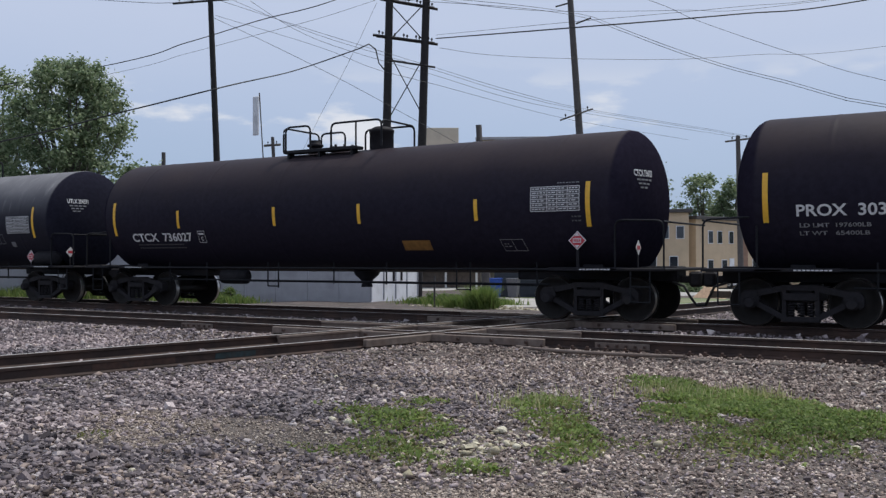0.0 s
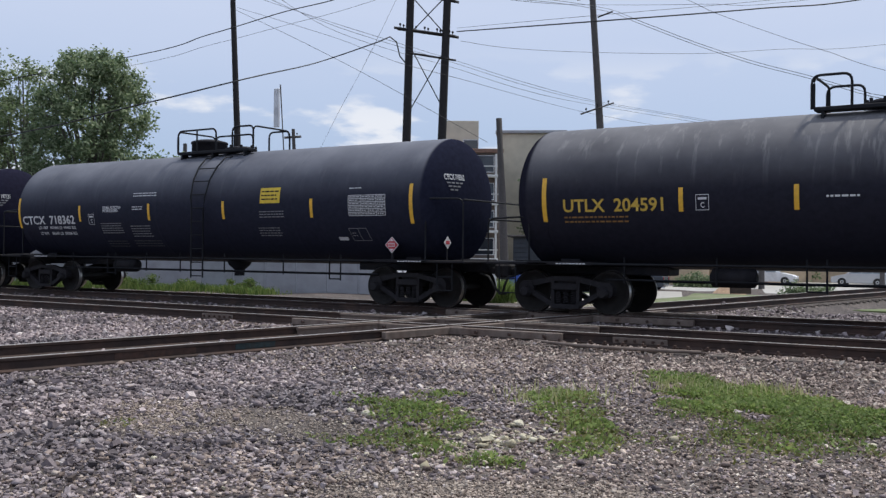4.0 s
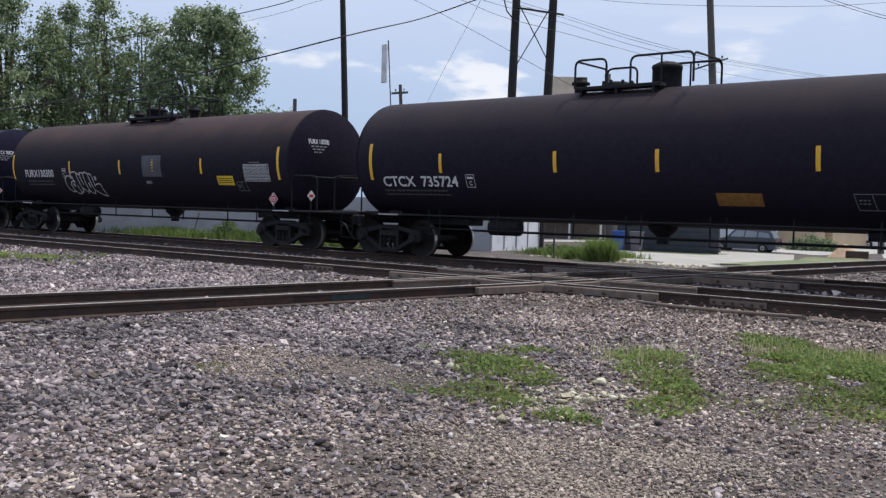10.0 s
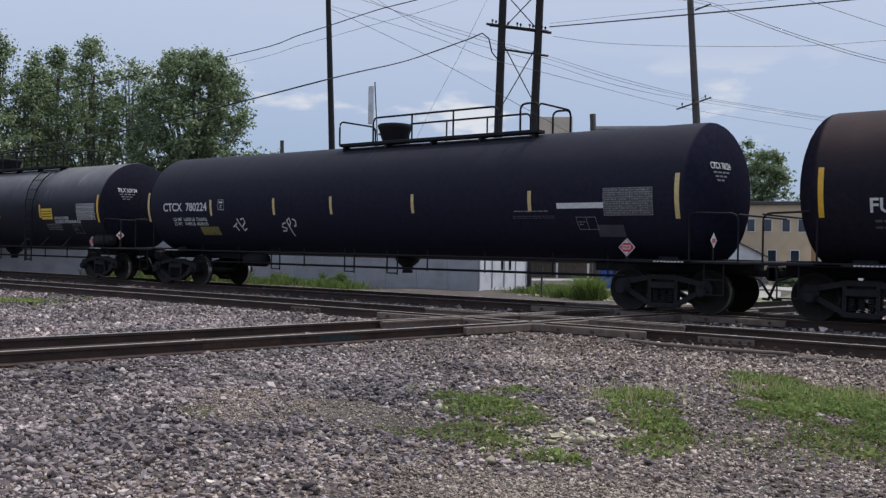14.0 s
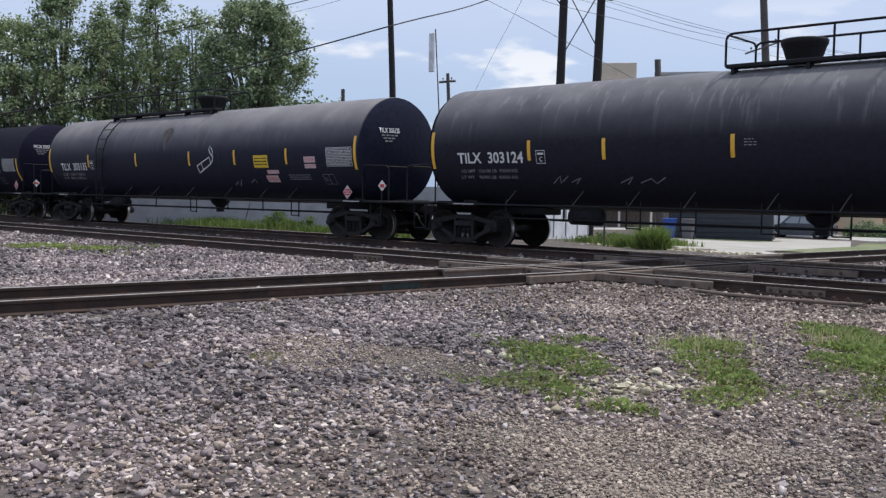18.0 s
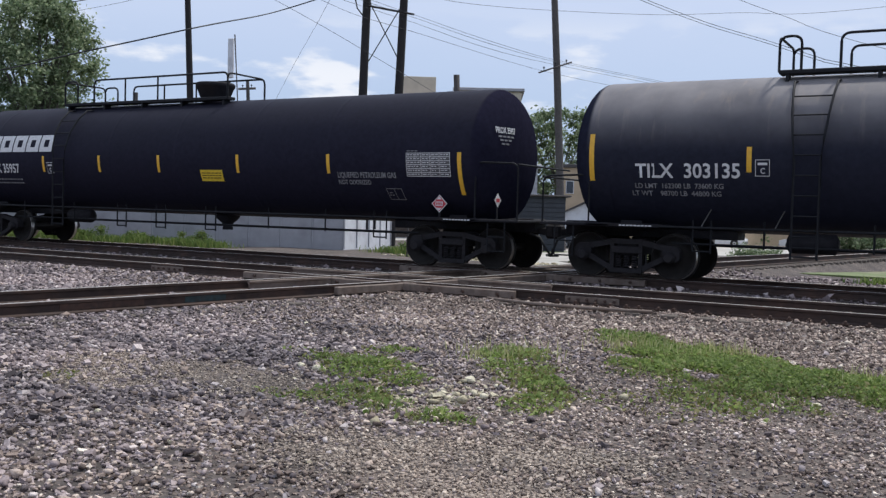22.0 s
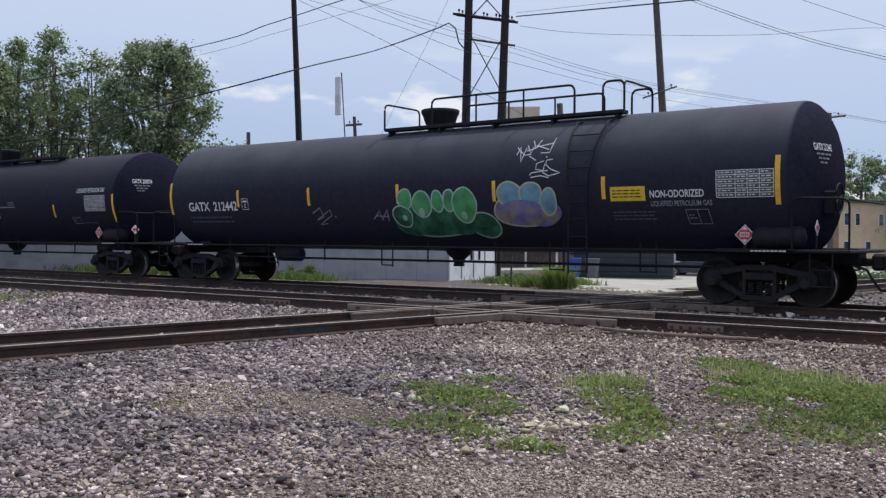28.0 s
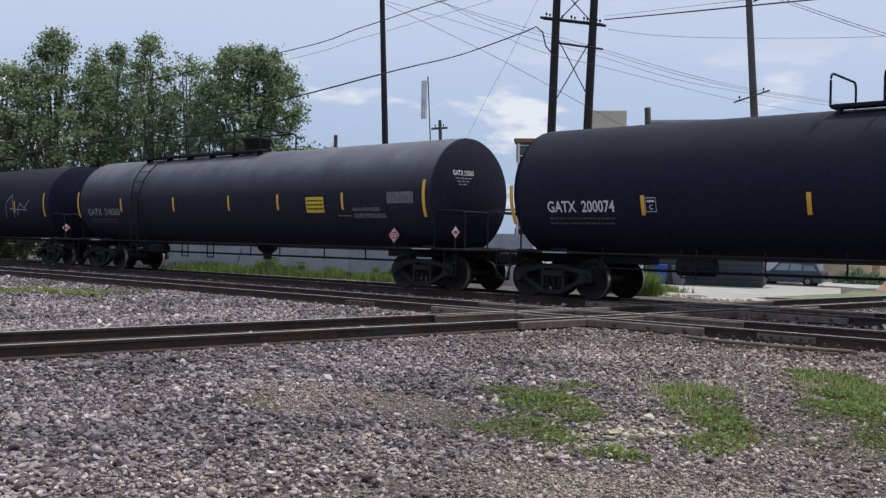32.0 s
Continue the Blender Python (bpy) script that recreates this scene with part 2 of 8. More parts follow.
def leaf_build(lo, mid, hi):
    def build(nt, b):
        geo = nt.nodes.new("ShaderNodeNewGeometry")
        col = ramp(nt, geo.outputs["Random Per Island"], [(0.0, lo), (0.5, mid), (1.0, hi)])
        n = noise_tex(nt, 0.35, 3)
        col = mix(nt, 0.6, col, ramp(nt, n, [(0.35, (0.6, 0.65, 0.6)), (0.65, (1.15, 1.12, 1.0))]), 'MULTIPLY')
        nt.links.new(col, b.inputs["Base Color"])
        b.inputs["Roughness"].default_value = 0.6
        b.inputs["Specular IOR Level"].default_value = 0.25
        tr = nt.nodes.new("ShaderNodeBsdfTranslucent")
        nt.links.new(col, tr.inputs[0])
        ms = nt.nodes.new("ShaderNodeMixShader")
        ms.inputs[0].default_value = 0.55
        nt.links.new(b.outputs[0], ms.inputs[1])
        nt.links.new(tr.outputs[0], ms.inputs[2])
        out = [n for n in nt.nodes if n.type == 'OUTPUT_MATERIAL'][0]
        nt.links.new(ms.outputs[0], out.inputs[0])
    return build


M_BALLAST = stones("ballast_stone", [(0.0, (0.08, 0.067, 0.07)), (0.3, (0.2, 0.168, 0.172)), (0.65, (0.35, 0.3, 0.303)), (0.92, (0.5, 0.44, 0.435)), (1.0, (0.72, 0.67, 0.64))], ((0.5, 0.49, 0.51), (1.0, 0.945, 0.925)))
M_BALLASTBROWN = stones("ballast_browned", [(0.0, (0.09, 0.068, 0.058)), (0.3, (0.23, 0.178, 0.155)), (0.65, (0.41, 0.33, 0.288)), (0.9, (0.56, 0.47, 0.41)), (1.0, (0.82, 0.74, 0.64))], ((0.7, 0.67, 0.65), (0.97, 0.945, 0.92)))
M_PALESTONE = stones("limestone", [(0.0, (0.26, 0.225, 0.15)), (0.5, (0.44, 0.39, 0.28)), (1.0, (0.66, 0.61, 0.48))], ((0.9, 0.9, 0.88), (1.0, 1.0, 0.98)))
M_SOIL = material("gravel_soil", soil_build)
M_GRASS = material("grass", leaf_build((0.105, 0.16, 0.042), (0.205, 0.29, 0.082), (0.35, 0.42, 0.16)))
M_DRYGRASS = material("dry_grass", leaf_build((0.1, 0.11, 0.035), (0.19, 0.19, 0.07), (0.36, 0.33, 0.17)))
M_SEED = material("seed_heads", leaf_build((0.3, 0.31, 0.15), (0.42, 0.42, 0.22), (0.55, 0.54, 0.32)))
M_WEED = material("tall_grass", leaf_build((0.08, 0.14, 0.035), (0.14, 0.21, 0.06), (0.24, 0.28, 0.1)))
M_LEAF = material("leaves", leaf_build((0.105, 0.16, 0.085), (0.22, 0.285, 0.165), (0.4, 0.45, 0.31)))
M_LEAFPALE = material("pale_leaves", leaf_build((0.135, 0.19, 0.095), (0.235, 0.3, 0.165), (0.38, 0.43, 0.29)))
M_BARK = plain("bark", (0.13, 0.115, 0.1), 0.9, scale=9, bumpy=0.6, dist=0.03)
M_RAILTOP = plain("polished_rail", (0.5, 0.48, 0.46), 0.5, 0.35, 0.15, 20, 0.05)
M_RAIL = plain("rusty_rail", (0.035, 0.021, 0.017), 0.8, 0.05, 0.35, 7, 0.3, dirt=(0.085, 0.044, 0.03))
M_TEAL = plain("teal_paint", (0.02, 0.04, 0.042), 0.7, 0, 0.5, 9, 0.1, dirt=(0.03, 0.022, 0.018), dirt_scale=6)
M_RUST = plain("orange_rust", (0.065, 0.034, 0.024), 0.85, 0, 0.4, 9, 0.2, dirt=(0.03, 0.022, 0.018), dirt_scale=6)
M_RAILGREY = plain("brown_grey_steel", (0.16, 0.125, 0.105), 0.75, 0.1, 0.25, 9, 0.25, dirt=(0.095, 0.06, 0.045))
M_TIE = plain("tie_wood", (0.10, 0.082, 0.07), 0.9, 0, 0.35, 14, 0.5, 0.01)
M_BLACKIRON = plain("black_iron", (0.016, 0.0155, 0.019), 0.7, 0.0, 0.3, 8, 0.2, dirt=(0.025, 0.022, 0.022), spec=0.15)
M_BOGIE = plain("bogie_iron", (0.02, 0.0185, 0.021), 0.75, 0.0, 0.35, 10, 0.3, dirt=(0.03, 0.026, 0.026), spec=0.2)
M_WHEEL = plain("wheel_iron", (0.014, 0.012, 0.011), 0.7, 0.0, 0.3, 9, 0.15, spec=0.25)
M_TREAD = plain("wheel_tread", (0.5, 0.48, 0.46), 0.35, 1.0, 0.1, 20, 0.0)
M_RAILING = plain("railing_paint", (0.012, 0.013, 0.016), 0.65, 0.0, 0.2, 12, 0.0, spec=0.2)
M_YELLOW = plain("yellow_reflector", (0.75, 0.42, 0.035), 0.45, 0, 0.12, 10, 0.0)
M_YELLOWP = plain("yellow_panel", (0.68, 0.47, 0.03), 0.5, 0, 0.12, 8, 0.0)
M_ORANGEP = plain("faded_orange_panel", (0.24, 0.12, 0.03), 0.6, 0, 0.3, 8, 0.0)
M_WHITE = plain("white_lettering", (0.62, 0.62, 0.62), 0.6, 0, 0.12, 14, 0.0)
M_GREYL = plain("weathered_lettering", (0.22, 0.22, 0.23), 0.7, 0, 0.3, 14, 0.0)
M_STRAP = plain("strap_steel", (0.06, 0.058, 0.056), 0.7, 0, 0.3, 14, 0.0)
M_DIML = plain("dim_lettering", (0.08, 0.08, 0.085), 0.7, 0, 0.3, 14, 0.0)
M_GOLDL = plain("yellow_lettering", (0.55, 0.36, 0.05), 0.6, 0, 0.15, 14, 0.0)
M_PALESTRIPE = plain("pale_reflector", (0.6, 0.46, 0.2), 0.5, 0, 0.15, 10, 0.0)
M_YELLOWF = plain("faded_yellow_panel", (0.2, 0.17, 0.05), 0.6, 0, 0.25, 8, 0.0)
M_FADE = plain("faded_grey_patch", (0.06, 0.065, 0.08), 0.6, 0, 0.3, 3, 0.0)
M_GOLDF = plain("pale_yellow_spray", (0.4, 0.38, 0.24), 0.6, 0, 0.2, 9, 0.0)
M_GREEN1 = plain("green_spray", (0.06, 0.27, 0.1), 0.5, 0, 0.45, 2.5, 0.0)
M_GREEN2 = plain("dark_green_spray", (0.012, 0.075, 0.04), 0.5, 0, 0.6, 3.5, 0.0, dirt=(0.06, 0.26, 0.15), dirt_scale=2.2)
M_PURP = plain("purple_spray", (0.14, 0.12, 0.27), 0.5, 0, 0.4, 3.0, 0.0, dirt=(0.3, 0.26, 0.1), dirt_scale=2.6)
M_CYAN = plain("pale_blue_spray", (0.12, 0.27, 0.33), 0.5, 0, 0.35, 3.0, 0.0)
M_MINT = plain("mint_spray", (0.28, 0.45, 0.35), 0.5, 0, 0.2, 6.0, 0.0)
M_RED = plain("placard_red", (0.5, 0.045, 0.06), 0.5, 0, 0.1, 10, 0.0)
M_PINKP = plain("faded_pink_sticker", (0.58, 0.4, 0.41), 0.6, 0, 0.3, 22, 0.0)
M_POLE = plain("creosote_pole", (0.016, 0.014, 0.015), 0.85, 0, 0.3, 9, 0.3)
M_POLEGREY = plain("weathered_pole", (0.085, 0.077, 0.075), 0.85, 0, 0.25, 9, 0.3)
M_WIRE = plain("wire", (0.02, 0.02, 0.022), 0.6, 0, 0.1, 4, 0.0)
M_CONC = plain("pale_concrete", (0.38, 0.36, 0.325), 0.9, 0, 0.2, 1.2, 0.2, dirt=(0.26, 0.24, 0.21), dirt_scale=0.6)
M_ASPHALT = plain("pale_asphalt", (0.4, 0.385, 0.36), 0.92, 0, 0.15, 2.0, 0.2)
M_SHED = plain("white_metal", (0.66, 0.67, 0.7), 0.55, 0, 0.08, 2.0, 0.05, dirt=(0.5, 0.5, 0.52))
M_SHEDGREY = plain("grey_metal", (0.36, 0.37, 0.4), 0.6, 0, 0.1, 2.0, 0.05, dirt=(0.27, 0.27, 0.29))
M_CREAM = plain("cream_stucco", (0.55, 0.5, 0.4), 0.9, 0, 0.1, 1.0, 0.1)
M_TAN = plain("tan_stucco", (0.5, 0.39, 0.27), 0.9, 0, 0.1, 1.0, 0.1)
M_BRICK = plain("brown_brick", (0.2, 0.12, 0.09), 0.9, 0, 0.2, 3.0, 0.2)
M_DKBLUE = plain("slate_siding", (0.03, 0.036, 0.048), 0.7, 0, 0.15, 3.0, 0.1)
M_ROOF = plain("dark_shingle", (0.07, 0.065, 0.065), 0.9, 0, 0.2, 6.0, 0.3)
M_GLASS = plain("dark_glass", (0.02, 0.025, 0.035), 0.08, 0, 0.1, 2.0, 0.0, spec=0.8)
M_BLUEBIN = plain("blue_plastic", (0.02, 0.07, 0.32), 0.45, 0, 0.1, 4, 0.0)
# car windows: the sky's reflection is mixed into the base colour
M_CARGLASS = plain("sky_bright_glass", (0.16, 0.19, 0.22), 0.06, 0, 0.05, 2.0, 0.0, spec=1.0)
M_GREYBIN = plain("grey_plastic", (0.12, 0.12, 0.13), 0.5, 0, 0.1, 4, 0.0)
M_CARPAINT = plain("grey_blue_car_paint", (0.075, 0.088, 0.11), 0.25, 0.4, 0.06, 3, 0.0)
M_SILVER = plain("silver_car_paint", (0.5, 0.51, 0.53), 0.25, 0.4, 0.05, 3, 0.0)
M_GRIT = stones("dusty_grit", [(0.0, (0.17, 0.14, 0.12)), (0.5, (0.3, 0.25, 0.21)), (1.0, (0.46, 0.4, 0.34))], ((0.85, 0.84, 0.83), (1.05, 1.0, 0.97)))
M_STAINB = plain("brown_stain", (0.065, 0.053, 0.048), 0.75, 0, 0.45, 6, 0.0, dirt=(0.12, 0.1, 0.09), dirt_scale=2.5)
M_LAWN = plain("lawn", (0.12, 0.155, 0.06), 0.95, 0, 0.35, 2.0, 0.5, dirt=(0.24, 0.21, 0.14), dirt_scale=0.5)
M_BALCONY = plain("white_balcony", (0.6, 0.6, 0.58), 0.85, 0, 0.1, 2.0, 0.05)
M_DKWALL = plain("shaded_brick", (0.13, 0.105, 0.09), 0.9, 0, 0.25, 3.0, 0.2)
M_LAMPRED = plain("red_lens", (0.3, 0.02, 0.02), 0.2, 0, 0.1, 5, 0.0)
M_CRATE = plain("brown_crate", (0.07, 0.05, 0.036), 0.85, 0, 0.25, 6, 0.2)
M_HEAP = plain("tan_sand", (0.5, 0.34, 0.22), 0.95, 0, 0.2, 6, 0.3)
M_RUBBER = plain("tyre_rubber", (0.02, 0.02, 0.02), 0.8, 0, 0.2, 8, 0.0)
M_RIM = plain("alloy_rim", (0.45, 0.45, 0.46), 0.3, 0.8, 0.1, 8, 0.0)


# ---- mesh building ----
class Mesh:
    """Collects vertices and faces of one part."""

    def __init__(self):
        self.v, self.f, self.s, self.m, self.mi = [], [], [], [], 0

    def add(self, verts, faces, smooth=False):
        o = len(self.v)
        self.v += [tuple(p) for p in verts]
        for f in faces:
            self.f.append([i + o for i in f])
            self.s.append(smooth)
            self.m.append(self.mi)
        return self

    def box(self, x0, x1, y0, y1, z0, z1, c=0.0):
        """A box; c is the width of its chamfers."""
        if c <= 0:
            p = [(x, y, z) for z in (z0, z1) for y in (y0, y1) for x in (x0, x1)]
            return self.add(p, [(0, 2, 3, 1), (4, 5, 7, 6), (0, 1, 5, 4), (2, 6, 7, 3), (0, 4, 6, 2), (1, 3, 7, 5)])
        bm = bmesh.new()
        bmesh.ops.create_cube(bm, size=1.0)
        for q in bm.verts:
            q.co = (x0 + (q.co.x + 0.5) * (x1 - x0), y0 + (q.co.y + 0.5) * (y1 - y0), z0 + (q.co.z + 0.5) * (z1 - z0))
        bmesh.ops.bevel(bm, geom=bm.edges[:], offset=c, segments=1, affect='EDGES')
        bm.verts.index_update()
        self.add([q.co[:] for q in bm.verts], [[q.index for q in f.verts] for f in bm.faces])
        bm.free()
        return self

    def tube(self, pts, r, n=8, closed=False, smooth=True):
        """A round bar along a line of points."""
        pts = [Vector(p) for p in pts]
        rings, up = [], Vector((0, 0, 1))
        for i, p in enumerate(pts):
            a = pts[i - 1] if i else pts[-1] if closed else p
            b = pts[i + 1] if i + 1 < len(pts) else pts[0] if closed else p
            d = (b - a).normalized()
            s = d.cross(up)
            if s.length < 0.05:
                s = d.cross(Vector((0, 1, 0)))
            s.normalize()
            t = s.cross(d)
            rr = r[i] if isinstance(r, (list, tuple)) else r
            rings.append([p + s * (rr * math.cos(2 * math.pi * k / n)) + t * (rr * math.sin(2 * math.pi * k / n)) for k in range(n)])
        verts = [q for ring in rings for q in ring]
        faces = []
        m = len(pts)
        for i in range(m if closed else m - 1):
            j = (i + 1) % m
            faces += [(i * n + k, i * n + (k + 1) % n, j * n + (k + 1) % n, j * n + k) for k in range(n)]
        self.add(verts, faces, smooth)
        if not closed:
            self.add(rings[0], [list(range(n))[::-1]])
            self.add(rings[-1], [list(range(n))])
        return self

    def lathe(self, profile, n, place, smooth=True, caps=True):
        """profile: (along, radius) pairs, turned about an axis; place(along, a, b) gives the vertex."""
        verts = [place(u, r * math.cos(2 * math.pi * k / n), r * math.sin(2 * math.pi * k / n)) for u, r in profile for k in range(n)]
        faces = [(i * n + k, i * n + (k + 1) % n, (i + 1) * n + (k + 1) % n, (i + 1) * n + k) for i in range(len(profile) - 1) for k in range(n)]
        self.add(verts, faces, smooth)
        if caps and profile[0][1] > 1e-4:
            self.add(verts[:n], [list(range(n))[::-1]])
        if caps and profile[-1][1] > 1e-4:
            self.add(verts[-n:], [list(range(n))])
        return self

    def beam(self, p, q, w, d, c=0.0):
        """A straight bar from p to q in an x-z plane, w high across, d deep along y."""
        p, q = Vector(p), Vector(q)
        t = (q - p).normalized()
        s = Vector((-t.z, 0, t.x)) * (w / 2)
        y = Vector((0, d / 2, 0))
        v = [p + s - y, p - s - y, q - s - y, q + s - y, p + s + y, p - s + y, q - s + y, q + s + y]
        return self.add(v, [(0, 1, 2, 3), (7, 6, 5, 4), (0, 4, 5, 1), (1, 5, 6, 2), (2, 6, 7, 3), (3, 7, 4, 0)])

    def prism(self, outline, y0, y1):
        """An outline in x-z, extruded along y."""
        n = len(outline)
        v = [(x, y0, z) for x, z in outline] + [(x, y1, z) for x, z in outline]
        return self.add(v, [list(range(n)), list(range(2 * n - 1, n - 1, -1))] + [(i, i + n, (i + 1) % n + n, (i + 1) % n) for i in range(n)])

    def data(self, name):
        me = bpy.data.meshes.new(name)
        me.from_pydata(self.v, [], self.f)
        me.polygons.foreach_set("use_smooth", self.s)
        me.polygons.foreach_set("material_index", self.m)
        me.update()
        return me


def part(name, mesh, mat, parent=None, label="", at=None):
    """Links a Mesh (or mesh data) as one object, under a thing or a part."""
    me = mesh.data(name) if isinstance(mesh, Mesh) else mesh
    if not me.materials:
        for m in (mat if isinstance(mat, (list, tuple)) else [mat]):
            me.materials.append(m)
    ob = new(name, me)
    if parent is not None:
        ob.parent = parent
    if at is not None:
        ob.matrix_basis = at
    if label:
        tagged(ob, label)
    return ob


def thing(name, at, label, category, group="", kind=""):
    ob = new(name)
    ob.empty_display_size = 0.3
    ob.matrix_basis = at
    return tagged(ob, label, category, group, kind)


def soup(name, verts, faces, mat, smooth=False):
    """Mesh data from arrays, all faces of one size."""
    me = bpy.data.meshes.new(name)
    nf, k = faces.shape
    me.vertices.add(len(verts))
    me.vertices.foreach_set("co", np.asarray(verts, np.float32).ravel())
    me.loops.add(nf * k)
    me.loops.foreach_set("vertex_index", faces.astype(np.int32).ravel())
    me.polygons.add(nf)
    me.polygons.foreach_set("loop_start", np.arange(0, nf * k, k, dtype=np.int32))
    me.polygons.foreach_set("use_smooth", np.full(nf, smooth))
    me.update(calc_edges=True)
    me.materials.append(mat)
    return me


# ---- ground ----
YA, YB = 19.42, 15.03          # centre lines of the two parallel tracks
CX, CA = -9.547, radians(79.9)  # the crossing track: where it meets the nearer one, and its heading
GAUGE = 1.505
C_DIR = Vector((math.cos(CA), math.sin(CA), 0))
C_NOR = Vector((-C_DIR.y, C_DIR.x, 0))


def c_off(x, y):
    """How far a place lies from the crossing track's centre line."""
    return (x - CX) * C_NOR.x + (y - YB) * C_NOR.y


def drop(y):
    """The land falls gently away behind the tracks."""
    return -0.027 * np.clip(np.asarray(y, float) - 30.0, 0, 33)


def ground_z(x, y):
    """Height of the ground under x, y (arrays)."""
    x, y = np.asarray(x, float), np.asarray(y, float)
    z = np.full(np.broadcast(x, y).shape, -0.30)
    z = z + 0.02 * np.sin(x * 1.3 + 0.7 * y) + 0.018 * np.sin(0.9 * x - 1.7 * y + 1.0)
    z = z + 0.014 * np.sin(4.3 * x + 1.9 * y + 1.2 * np.sin(1.7 * y)) * np.sin(2.1 * x - 3.7 * y + 0.6) * np.clip(16 - y, 0, 1)
    z = z + np.where(y > 26, -0.10, 0.0) * np.clip((y - 24) / 4, 0, 1) + drop(y)
    bed = np.zeros_like(z)
    for d in (np.abs(y - YA), np.abs(y - YB), np.abs(c_off(x, y))):
        s = np.clip((2.0 - d) / 1.0, 0, 1)
        bed = np.maximum(bed, s * s * (3 - 2 * s))
    return z * (1 - bed) + bed * -0.195


def spaced(lo, hi, step, far, grow=1.35):
    a = list(np.arange(lo, hi + 1e-6, step))
    s, v = step, hi
    while v < far:
        s *= grow
        v += s
        a.append(v)
    s, v = step, lo
    while v > -far:
        s *= grow
        v -= s
        a.insert(0, v)
    return np.array(a)


def build_ground():
    xs, ys = spaced(-34, 6, 0.3, 2500), spaced(1, 30, 0.3, 2500)
    X, Y = np.meshgrid(xs, ys)
    V = np.stack([X, Y, ground_z(X, Y)], -1).reshape(-1, 3)
    nx, ny = len(xs), len(ys)
    i = (np.arange(ny - 1)[:, None] * nx + np.arange(nx - 1)[None]).ravel()
    F = np.stack([i, i + 1, i + nx + 1, i + nx], -1)
    ob = new("ground", soup("ground", V, F, M_SOIL, True))
    return tagged(ob, "grey-brown stony soil under loose railway ballast", "ground", kind="structure")


build_ground()


def rock_shapes(rng, n):
    """Broken stones: boxes with every corner knocked about."""
    base = np.array([(x, y, z) for z in (-1, 1) for y in (-1, 1) for x in (-1, 1)], float) * 0.62
    faces = np.array([(0, 2, 3), (0, 3, 1), (4, 5, 7), (4, 7, 6), (0, 1, 5), (0, 5, 4), (2, 6, 7), (2, 7, 3), (0, 4, 6), (0, 6, 2), (1, 3, 7), (1, 7, 5)])
    out = [base * rng.uniform(0.6, 1.2, (8, 3)) * rng.uniform([1.05, 0.8, 0.48], [1.65, 1.15, 0.8]) for _ in range(n)]
    return np.array(out), faces


def chip_shapes(rng, n):
    """Simpler broken stones for places further off."""
    base = np.array([(1, 0, 0), (-1, 0, 0), (0, 1, 0), (0, -1, 0), (0, 0, 1), (0, 0, -1)], float)
    faces = np.array([(0, 2, 4), (2, 1, 4), (1, 3, 4), (3, 0, 4), (2, 0, 5), (1, 2, 5), (3, 1, 5), (0, 3, 5)])
    return np.array([(base * rng.uniform(0.7, 1.25, (6, 1)) + rng.normal(0, 0.25, (6, 3))) * rng.uniform([0.9, 0.75, 0.55], [1.3, 1.1, 0.9]) for _ in range(n)]), faces


def scatter_rocks(name, xy, size, rng, mat, label, low=-0.45, high=0.85, shape=None):
    """Stones turned every way and heaped on the ground; low, high: how far their centres lie above it, in their own sizes."""
    shapes, faces = (shape or rock_shapes)(rng, 60)
    n = len(xy)
    v = shapes[rng.integers(0, 60, n)]
    a = rng.uniform(0, 2 * np.pi, n)
    for p, q, ang in ((1, 2, rng.normal(0, 0.38, n)), (0, 2, rng.normal(0, 0.34, n)), (0, 1, a)):
        c, w = np.cos(ang)[:, None], np.sin(ang)[:, None]
        r, t = v[:, :, p] * c - v[:, :, q] * w, v[:, :, p] * w + v[:, :, q] * c
        v = v.copy()
        v[:, :, p], v[:, :, q] = r, t
    gz = ground_z(xy[:, 0], xy[:, 1]) + size * rng.uniform(low, high, n)
    V = (v * size[:, None, None] + np.stack([xy[:, 0], xy[:, 1], gz], -1)[:, None, :]).reshape(-1, 3)
    F = (faces[None] + (np.arange(n) * shapes.shape[1])[:, None, None]).reshape(-1, 3)
    me = soup(name, V, F, mat)
    me.polygons.foreach_set("use_smooth", np.repeat(rng.uniform(0, 1, n) < (0.5 if shape is None else 0.3), len(faces)))
    return tagged(new(name, me), label, "gravel", kind="stuff")


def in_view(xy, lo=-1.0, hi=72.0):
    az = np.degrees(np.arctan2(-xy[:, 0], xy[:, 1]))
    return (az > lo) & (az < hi)


